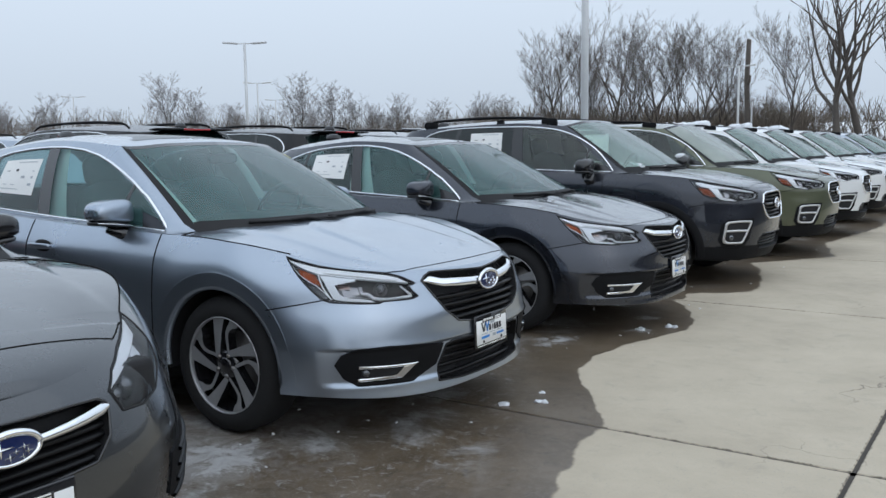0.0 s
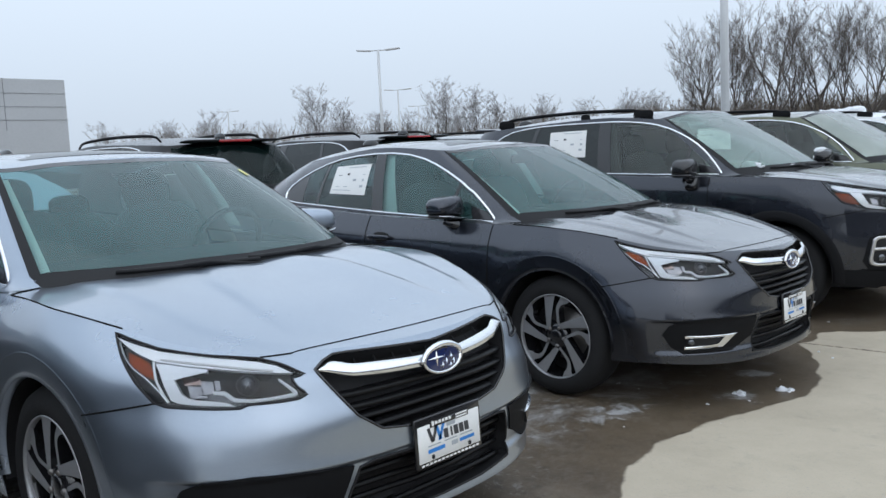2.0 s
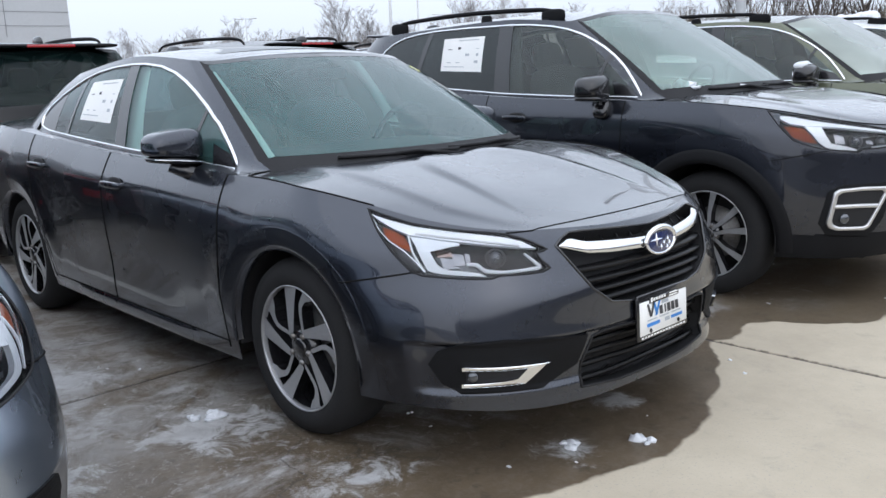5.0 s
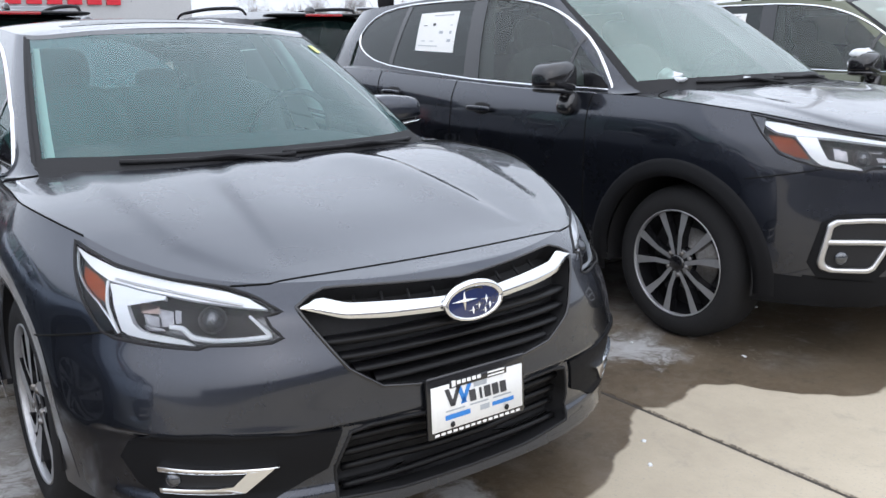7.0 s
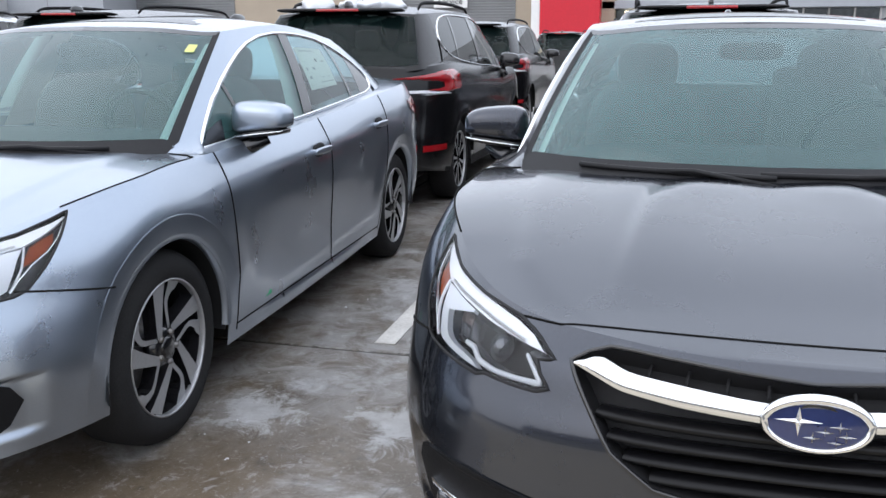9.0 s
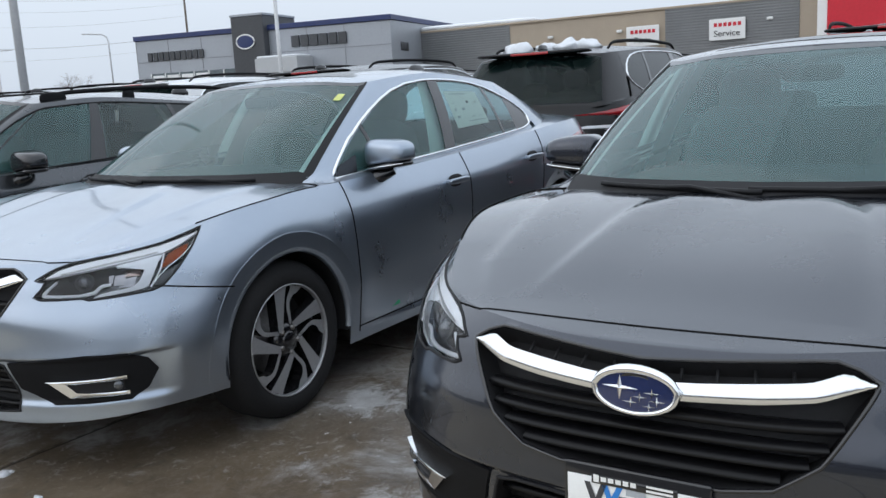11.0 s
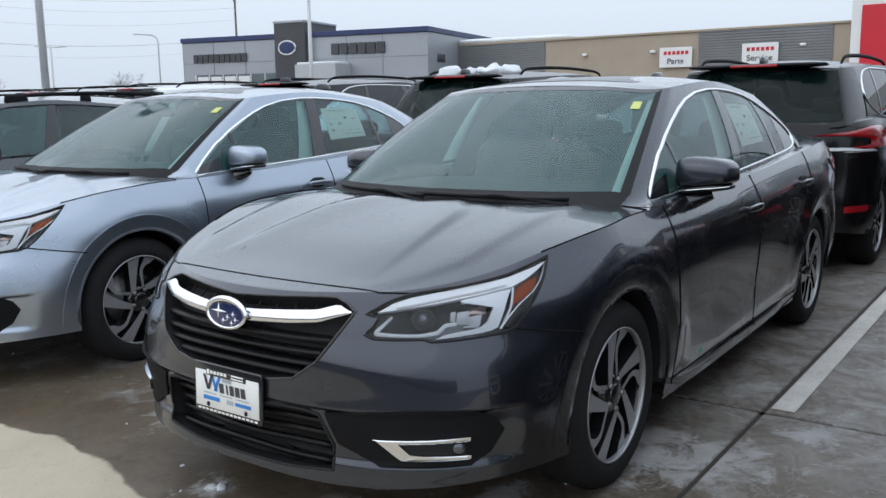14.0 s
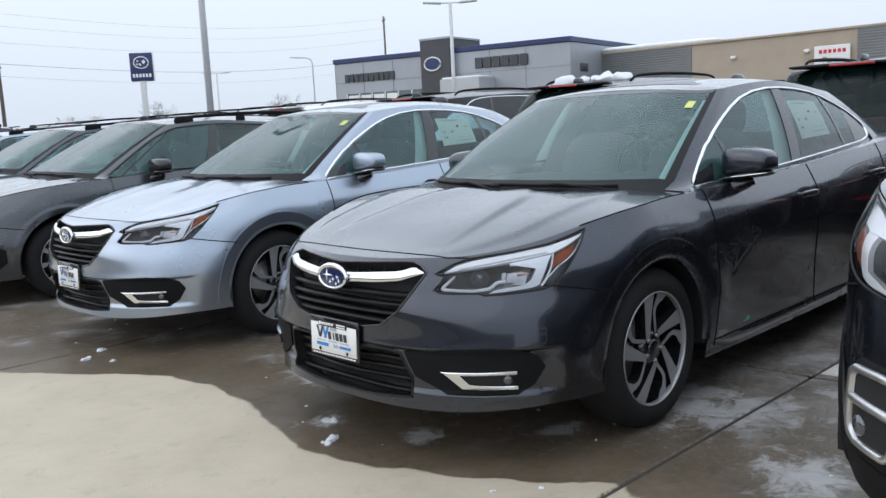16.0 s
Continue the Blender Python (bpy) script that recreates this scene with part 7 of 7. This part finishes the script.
heap("lumpy ridge of snow on a black roof", roof_lumps)
for yy, xx in ((8.0, 0.2), (10.65, 0.15), (13.3, 0.2)):
    heap("patches of snow on a white hood and roof", [(xx + 0.1 - 0.1 * k, yy - 0.5 + 0.2 * k, 1.075 + 0.004 * k, 0.10) for k in range(6)] + [(xx - 1.5 - 0.2 * k, yy - 0.3 + 0.15 * k, 1.685, 0.13) for k in range(5)])

# ---------------------------------------------------------------- light poles, signs, wires
def light_pole(x, y, h=8.5, r=0.1, turn=0.0, name="light_pole", label="tall pale light pole with two flat lamp heads"):
    lp = root(name, label, "light pole", pose(x, y, 0, 0, 0, turn), "light poles")
    part("pole", tube([(0, 0, 0), (0, 0, h)], lambda t: r * (1 - 0.25 * t), 12), M["pole"], lp)
    part("pole_base", tube([(0, 0, 0), (0, 0, 0.5)], r * 2.3, 16), M["pole"], lp)
    part("arm", rbox(1.1, 0.06, 0.06, pose(0, 0, h - 0.03), 0.01), M["pole"], lp)
    for sgn in (1, -1):
        part("lamp_head", rbox(0.85, 0.36, 0.09, pose(sgn * 0.85, 0, h, 0, sgn * -4, 0), 0.03), M["pole"], lp, "flat grey lamp head")
    return lp


def polar(eye, az, r):
    return eye[0] - math.sin(radians(az - eye[2])) * r, eye[1] + math.cos(radians(az - eye[2])) * r


# two standpoints, each with a turn in degrees, from which the far things are set out
E0, E16 = (3.18, -6.41, 1.05), (3.04, 2.76, 0.5)
for eye, az, r, h, turn in ((E0, 47.7, 53, 8.5, 35), (E0, 47.0, 83, 8.5, 40), (E0, 26.0, 26, 9.5, 30), (E0, 16.6, 74, 8.5, 10), (E0, 57.9, 106, 8.5, 50), (E0, 45.9, 110, 8.5, 40), (E0, 31.2, 120, 8.5, 30), (E0, 12.2, 95, 7.0, 10), (E0, 35.0, 135, 8.5, 30),
                        (E16, 150.45, 19, 9.5, -30), (E16, 149.9, 86, 7.5, -30), (E16, 134.9, 42, 7.5, -45), (E0, 15.8, 90, 6.0, 0)):
    light_pole(*polar(eye, az, r), 1.33 + (h - 1.33) * 0.885, 0.1 if r > 30 else (0.075 if eye is E16 else 0.12), turn)
x, y = polar(E16, 143.9, 85)
lp = root("street_lamp", "slim grey street lamp with a curved arm", "street lamp", pose(x, y, 0, 0, 0, -38))
part("pole", tube([(0, 0, 0), (0, 0, 7.2), (0.1, 0, 7.6), (0.5, 0, 7.85), (1.6, 0, 7.9)], 0.07, 8), M["pole"], lp)
part("lamp_head", rbox(0.6, 0.2, 0.1, pose(1.8, 0, 7.9), 0.03), M["pole"], lp)

def wood_pole(x, y, h, turn):
    up = root("utility_pole", "weathered wooden utility pole with cross-arms", "utility pole", pose(x, y, 0, 0, 0, turn), "utility poles")
    part("pole", tube([(0, 0, 0), (0, 0, h)], lambda t: 0.17 - 0.06 * t, 10), M["wood_pole"], up)
    for z in (h - 0.5, h * 0.62):
        arm = part("cross_arm", rbox(1.8, 0.1, 0.12, pose(0, 0, z), 0.01), M["wood_pole"], up)
        for u in (-0.75, -0.35, 0.35, 0.75):
            part("insulator", superq(0.05, 0.05, 0.09, 0.8, 1, pose(u, 0, z + 0.13), 8, 6), M["pole"], arm)
    return up


u1, u2 = polar(E16, 162.2, 80), polar(E16, 139.2, 112)
wood_pole(*u1, 11.8, 60)
wood_pole(*u2, 14.6, 60)
u0 = polar(E16, 185, 82)
for i, (z1, z2) in enumerate(((11.6, 14.3), (10.6, 13.2), (9.3, 11.8), (7.6, 9.6), (6.6, 8.4))):
    for (ax, ay, az_), (bx, by, bz_) in (((*u0, z1), (*u1, z1)), ((*u1, z1), (*u2, z2))):
        pts = [(ax + (bx - ax) * t, ay + (by - ay) * t, az_ + (bz_ - az_) * t - 1.2 * math.sin(math.pi * t)) for t in np.linspace(0, 1, 16)]
        plain("power_cable", tube(pts, 0.014 if i != 3 else 0.03, 5), M["pole"], "thin overhead power cable", "cable", smooth=True)

x, y = polar(E16, 154.3, 69)
sg_ = root("roadside_sign", "square dark blue dealer sign on a white post", "sign", pose(x, y, 0, 0, 0, 85 - 30))
part("sign_box", rbox(0.45, 1.62, 2.05, pose(0, 0, 6.3), 0.05), M["navy"], sg_, "dark blue sign box")
part("sign_edge", rbox(0.40, 0.06, 2.1, pose(0, 0.84, 6.3), 0.02), M["sign_white"], sg_)
part("post", rbox(0.4, 0.4, 5.4, pose(0, 0, 2.7), 0.03), M["pole"], sg_)
part("sign_oval", tube([(0.23, 0.52 * math.cos(t), 6.62 + 0.42 * math.sin(t)) for t in np.linspace(0, 6.283, 28, endpoint=False)], 0.045, 6, True), M["sign_white"], sg_)
for u, w, k in [(0.22, 0.05, 0.22), (-0.15, -0.12, 0.11), (-0.28, 0.12, 0.11), (-0.36, -0.14, 0.11), (-0.05, -0.2, 0.11)]:
    part("sign_bit", rbox(0.02, k, k, pose(0.235, 0.85 * u, 6.62 + 0.85 * w, 45, 0, 0), 0.004, 1), M["sign_white"], sg_)
for i in range(6):
    part("sign_bar", rbox(0.02, 0.16, 0.26, pose(0.235, 0.575 - 0.23 * i, 5.68), 0.01, 1), M["sign_white"], sg_)

# ---------------------------------------------------------------- buildings
service = root("service_building", "low tan block and grey ribbed steel service building", "building", Matrix.Translation((-2.67, -0.5, 0)) @ Matrix.Diagonal((1, 1, 0.94, 1)))
def box_at(x0, x1, y0, y1, z0, z1, bevel=0.03):
    return rbox(abs(x1 - x0), abs(y1 - y0), abs(z1 - z0), pose((x0 + x1) / 2, (y0 + y1) / 2, (z0 + z1) / 2), bevel, 1)
part("wall", box_at(-75, -51, -38, -3.2, 0, 6.12), M["beige"], service, "tan block wall", False)
for y0, y1 in ((-36.8, -28.7), (-17.45, -9.35)):
    for i in range(22):
        z = 2.2 + i * 0.180
        part("steel_rib", box_at(-51.12, -50.9, y0, y1, z, z + 0.11, 0.02), M["louvre"], service, "", False)
    part("steel_panel", box_at(-51.05, -50.95, y0, y1, 0.1, 6.15), M["louvre"], service, "", False)
part("roof_edge", box_at(-75.1, -50.85, -38.1, -3.1, 6.08, 6.24), M["beige"], service, "", False)
for y in (-25.5, -20.5, -11.0):
    part("wall_lamp", rbox(0.25, 0.35, 0.2, pose(-50.85, y, 4.9), 0.05), M["sign_white"], service)
for y0, word in ((-19.98, "Parts"), (-14.6, "Service")):
    sp = part("wall_sign", box_at(-50.78, -50.7, y0, y0 + 2.2, 3.75, 5.12), M["sign_white"], service, "white wall sign", False)
    for i in range(6):
        part("sign_bar", box_at(-50.72, -50.68, y0 + 0.3 + 0.29 * i, y0 + 0.5 + 0.29 * i, 4.62, 4.86, 0.005), M["red"], sp, "", False)
    cu = bpy.data.curves.new("lettering", "FONT")
    cu.body, cu.size, cu.align_x, cu.extrude = word, 0.55, "CENTER", 0.01
    tx = new("lettering", cu)
    tx.data.materials.append(M["ink"])
    tx.parent = sp
    tx.matrix_local = Matrix.Translation((-50.67, y0 + 1.1, 4.0)) @ Matrix(((0, 0, 1, 0), (1, 0, 0, 0), (0, 1, 0, 0), (0, 0, 0, 1)))
portal = part("red_portal", box_at(-52, -49.5, -7.6, -4.0, 0.4, 6.95), M["red"], service, "glossy red entrance portal", False)
part("portal_edge", box_at(-52, -49.6, -7.6, -3.2, 6.95, 7.7), M["sign_white"], service, "", False)
part("portal_edge", box_at(-52, -49.6, -8.15, -7.6, 0, 7.7), M["sign_white"], service, "", False)
for i in range(4):
    part("snow_ridge", superq(1.2, 2.2, 0.25, 0.8, 0.8, pose(-52 - i * 0.2, -35 + i * 1.9, 6.4), 14, 6), M["roof_snow"], service, "snow lying on the roof edge")

show = root("showroom", "pale panelled dealership showroom with wide dark glass", "building", Matrix.Translation((-2.67, -0.5, 0)) @ Matrix.Diagonal((1, 1, 0.94, 1)))
part("wall", box_at(-75, -52.5, -4.0, 20.5, 0, 8.0), M["panel_light"], show, "pale grey cladding", False)
part("glass_front", box_at(-52.55, -52.4, -3.6, 12.0, 0.2, 3.9), M["shop_glass"], show, "dark showroom glass", False)
for i in range(12):
    part("mullion", box_at(-52.42, -52.3, -3.6 + 1.42 * i, -3.5 + 1.42 * i, 0.2, 3.9, 0.01), M["sign_white"], show, "", False)
part("canopy", box_at(-52.5, -51.0, -4.0, 12.4, 3.6, 4.1), M["panel"], show, "", False)
for i in range(6):
    part("shop_light", superq(0.12, 0.3, 0.07, 0.8, 0.8, pose(-52.25, -2.4 + 1.6 * i, 3.45), 10, 6), M["lit"], show, "warm lit shop lamp")
for z in (5.2, 6.1, 7.0):
    part("cladding_joint", box_at(-52.52, -52.47, -4, 20.5, z, z + 0.03, 0.003), M["louvre"], show, "", False)
for y in (0, 4, 8, 12.5, 16.6):
    part("cladding_joint", box_at(-52.52, -52.47, y, y + 0.03, 4.5, 8.0, 0.003), M["louvre"], show, "", False)
for i in range(6):
    yy = 15.05 - 1.15 * i
    part("sign_letter_bar", box_at(-52.45, -52.25, yy, yy + 0.85, 4.3, 5.35, 0.02), M["red"], show, "red sign block", False)

# the charcoal-towered building, turned a little from the lot
ca, cb = Vector((-48.0, -35.5, 0)), Vector((-43.35, -56.6, 0))
L_ = (cb - ca).length
turn = math.degrees(math.atan2(-(ca - cb).x, (ca - cb).y))
dealer = root("dealership", "low grey panelled dealership with a charcoal tower and navy roof band", "building", Matrix.Translation(cb) @ pose(0, 0, 0, 0, 0, turn))
part("wall", box_at(-16, 0, 0, L_, 0, 6.45), M["panel"], dealer, "grey metal cladding", False)
part("roof_band", box_at(-16.1, 0.15, -0.1, L_ + 0.1, 6.45, 6.82), M["navy"], dealer, "navy roof band", False)
part("tower", box_at(-4, 0.7, 9.2, 11.9, 0, 7.5), M["tower"], dealer, "charcoal entrance tower", False)
part("tower_cap", box_at(-4, 0.75, 9.15, 11.95, 7.5, 7.68), M["panel"], dealer, "", False)
part("glass_front", box_at(0.02, 0.08, 1.2, 9.2, 0.2, 3.9), M["shop_glass"], dealer, "shop window glass", False)
for i in range(7):
    part("mullion", box_at(0.05, 0.14, 1.2 + 1.32 * i, 1.28 + 1.32 * i, 0.2, 3.9, 0.01), M["sign_white"], dealer, "", False)
# the interior's light painted as plain white panels on the glass
for i in range(4):
    part("shop_light", box_at(-0.0, 0.12, 1.4 + 1.32 * i, 2.45 + 1.32 * i, 2.7, 3.75, 0.02), M["sign_white"], dealer, "white panel standing in for the lit interior", False)
part("porch", box_at(0, 2.4, 12.0, 15.4, 3.3, 4.35), M["panel_light"], dealer, "pale entrance canopy", False)
part("porch_snow", box_at(0.1, 2.3, 12.1, 15.3, 4.35, 4.5, 0.06), M["roof_snow"], dealer)
for i in range(4):
    part("cladding_joint", box_at(0.0, 0.03, 0, L_, 1.6 * (i + 1), 1.6 * (i + 1) + 0.03, 0.004), M["louvre"], dealer, "", False)
for i in range(7):
    part("cladding_joint", box_at(0.0, 0.03, 3 * i, 3 * i + 0.03, 0, 6.6, 0.004), M["louvre"], dealer, "", False)
part("tower_oval", tube([(0.76, 10.35 + 0.75 * math.cos(t), 5.7 + 0.5 * math.sin(t)) for t in np.linspace(0, 6.283, 24, endpoint=False)], 0.06, 6, True), M["sign_white"], dealer)
part("tower_badge", superq(0.06, 0.7, 0.46, 0.4, 1, pose(0.74, 10.35, 5.7), 20, 8), M["navy"], dealer, "navy oval badge")
for i in range(6):
    part("sign_letter_bar", box_at(0.02, 0.18, 13.8 + 0.76 * i, 14.42 + 0.76 * i, 5.1, 5.9, 0.02), M["tower"], dealer, "dark sign block", False)
for i in range(10):
    part("sign_letter_bar", box_at(0.02, 0.14, 1.1 + 0.52 * i, 1.5 + 0.52 * i, 4.85, 5.5, 0.02), M["tower"], dealer, "dark sign block", False)
part("side_vent", box_at(-3.0, -1.6, L_ - 0.02, L_ + 0.06, 4.4, 5.0), M["tower"], dealer)

barn = root("far_house", "far brick house with a snow-covered roof", "house", pose(*polar(E0, 8.6, 105), -0.6, 0, 0, 10))
part("wall", rbox(16, 8, 2.6, pose(0, 0, 1.3), 0.05), M["brick_red"], barn)
part("roof", ([(-8.5, -4.6, 2.5), (8.5, -4.6, 2.5), (8.5, 4.6, 2.5), (-8.5, 4.6, 2.5), (-7, 0, 4.4), (7, 0, 4.4)], [(0, 1, 5, 4), (2, 3, 4, 5), (1, 2, 5), (3, 0, 4), (3, 2, 1, 0)]), M["roof_snow"], barn, "snow-covered roof", False)

# ---------------------------------------------------------------- bare trees
def grow(rnd, height, spread, levels=5, trunk=0.2, lean=0.0, fork=0.25, sparse=0):
    """Trunk and limbs, and the fine twigs, as two lists of tapered sticks."""
    wood, fine = [], []

    def limb(p, dirv, length, r, lev):
        k = 5 if lev < 2 else (3 if lev < 4 else 2)
        pts = [p]
        v = dirv.copy()
        for i in range(k):
            g = 0.17 if lev else 0.06
            v = (v + Vector((rnd.gauss(0, g), rnd.gauss(0, g), rnd.gauss(0.07, 0.08)))).normalized()
            pts.append(pts[-1] + v * length / k)
        (wood if lev < 3 else fine).append((pts if lev < levels else pts[::k], r, r * (0.22 if lev < 2 else 0.5), 6 if lev < 2 else 3))
        if lev >= levels:
            return
        kids = (rnd.randint(3, 4) if lev else rnd.randint(10, 13)) - sparse
        for i in range(kids):
            t = fork + (1 - fork) * (i + rnd.random() * 0.6) / kids if lev == 0 else 0.25 + 0.75 * (i + 0.4) / kids
            t = min(t, 1.0)
            j = min(int(t * k), k - 1)
            q = pts[j].lerp(pts[j + 1], t * k - j)
            a = rnd.uniform(0, 2 * math.pi)
            side = Vector((math.cos(a), math.sin(a), 0))
            nv = (v * (1.0 - spread * 0.5) + side * spread * rnd.uniform(0.5, 1.15) + Vector((0, 0, 0.18))).normalized()
            limb(q, nv, length * rnd.uniform(0.42, 0.66) * (1.0 if lev else 0.72 + 0.62 * math.sin(math.pi * min(1, 0.25 + 0.75 * (t - fork) / (1 - fork)))), r * (0.60 - 0.36 * t), lev + 1)
    limb(Vector((0, 0, 0)), Vector((lean, 0, 1)).normalized(), height * 0.62, trunk, 0)
    return wood, fine


def sticks(lst, min_r=0.0):
    geos_v, geos_f = [], []
    for pts, r0, r1, n in lst:
        g = tube(pts, lambda t: max(min_r, r0 + (r1 - r0) * t), n)
        k = len(geos_v)
        geos_v += g[0]
        geos_f += [tuple(i + k for i in f) for f in g[1] if len(f) == 4]
    return geos_v, geos_f


def make_tree(seed, height, spread, trunk, levels=5, fork=0.25, sparse=0, twigs="twig"):
    rnd = random.Random(seed)
    wood, fine = grow(rnd, height, spread, levels, trunk, rnd.uniform(-0.06, 0.06), fork, sparse)
    t = root("bare_tree", "tall leafless grey deciduous tree", "tree", None, "bare trees")
    part("trunk", sticks(wood, 0.014), M["bark"], t, "grey bark trunk and limbs")
    part("crown", sticks(fine, 0.0085), M[twigs], t, "fine bare twigs")
    return t


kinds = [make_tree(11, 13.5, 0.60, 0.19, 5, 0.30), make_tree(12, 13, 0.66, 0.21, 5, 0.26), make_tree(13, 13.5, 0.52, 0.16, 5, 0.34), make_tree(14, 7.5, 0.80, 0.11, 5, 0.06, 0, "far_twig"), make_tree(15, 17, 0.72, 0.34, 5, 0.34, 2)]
bpy.context.view_layer.update()
rt = random.Random(21)
spots = [(27.5, 92, 0, 0.92), (26.4, 95, 2, 0.95), (28.7, 96, 0, 0.72), (24.2, 90, 1, 1.05), (22.8, 94, 0, 0.95), (21.2, 92, 1, 0.98), (20.0, 96, 2, 1.0), (19.0, 90, 0, 0.92), (17.8, 95, 1, 0.9), (13.4, 88, 2, 0.95), (11.0, 78, 4, 1.05), (9.6, 82, 4, 1.1), (7.5, 90, 4, 0.9), (5.0, 90, 1, 1.0), (25.6, 99, 2, 0.75), (16.8, 100, 2, 0.6),
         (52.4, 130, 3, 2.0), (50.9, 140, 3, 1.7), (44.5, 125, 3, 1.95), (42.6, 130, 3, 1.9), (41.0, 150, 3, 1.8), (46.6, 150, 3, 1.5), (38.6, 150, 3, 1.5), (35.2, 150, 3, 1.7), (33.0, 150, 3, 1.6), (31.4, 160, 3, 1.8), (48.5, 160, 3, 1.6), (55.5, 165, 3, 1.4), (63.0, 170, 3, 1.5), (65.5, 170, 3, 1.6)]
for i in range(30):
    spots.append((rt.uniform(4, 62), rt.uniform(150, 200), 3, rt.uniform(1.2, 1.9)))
first = set()
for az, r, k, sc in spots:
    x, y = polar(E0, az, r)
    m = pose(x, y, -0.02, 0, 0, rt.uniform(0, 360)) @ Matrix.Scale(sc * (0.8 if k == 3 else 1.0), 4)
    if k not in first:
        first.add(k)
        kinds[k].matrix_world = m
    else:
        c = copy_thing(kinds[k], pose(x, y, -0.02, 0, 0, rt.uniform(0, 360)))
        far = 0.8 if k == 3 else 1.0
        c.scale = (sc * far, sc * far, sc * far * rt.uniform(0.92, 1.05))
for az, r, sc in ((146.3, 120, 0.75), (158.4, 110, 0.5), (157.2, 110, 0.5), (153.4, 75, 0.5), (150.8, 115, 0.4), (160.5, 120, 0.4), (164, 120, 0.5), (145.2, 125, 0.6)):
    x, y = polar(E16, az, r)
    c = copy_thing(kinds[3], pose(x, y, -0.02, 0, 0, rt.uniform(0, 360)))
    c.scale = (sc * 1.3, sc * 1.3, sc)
# a topped trunk beside the far lamp post
stub = root("tree_stump", "tall dark trunk of a topped tree", "tree", pose(*polar(E0, 16.1, 82), 0))
part("trunk", tube([(0, 0, 0), (0.1, 0.05, 3.5), (-0.05, 0, 7.0), (0.05, 0, 10.6)], lambda t: 0.26 - 0.06 * t, 9), M["bark"], stub)
part("limb", tube([(0.0, 0, 6.6), (0.22, -0.2, 7.0), (0.28, -0.25, 7.5)], lambda t: 0.16 - 0.06 * t, 7), M["bark"], stub)
# thicket under the far trees
tw = []
for i in range(19000):
    az = rt.uniform(3, 64) if i % 2 else rt.uniform(12, 32)
    r = rt.uniform(90, 150) if az < 33 else rt.uniform(135, 210)
    x, y = polar(E0, az, r)
    h = rt.uniform(2.5, 6.5) if az < 33 else rt.uniform(3.5, 8.5)
    v = Vector((rt.gauss(0, 0.28), rt.gauss(0, 0.28), 1)).normalized()
    tw.append(([Vector((x, y, 0)), Vector((x, y, 0)) + v * h * 0.5, Vector((x, y, 0)) + (v + Vector((rt.gauss(0, 0.2), rt.gauss(0, 0.2), 0))) * h], 0.06, 0.02, 3))
# unseen brush on the +x side, added to darken the reflected horizon
for i in range(9000):
    a, r = rt.uniform(-1.05, 1.05), rt.uniform(70, 110)
    x, y = 3 + r * math.cos(a), -2 + r * math.sin(a)
    h = rt.uniform(4.0, 9.0)
    v = Vector((rt.gauss(0, 0.25), rt.gauss(0, 0.25), 1)).normalized()
    tw.append(([Vector((x, y, 0)), Vector((x, y, 0)) + v * h], 0.16, 0.05, 3))
plain("far_thicket", sticks(tw), M["brush"], "tangled brown winter brush at the edge of the lot, partly added out of view", "brush", "stuff", smooth=True)
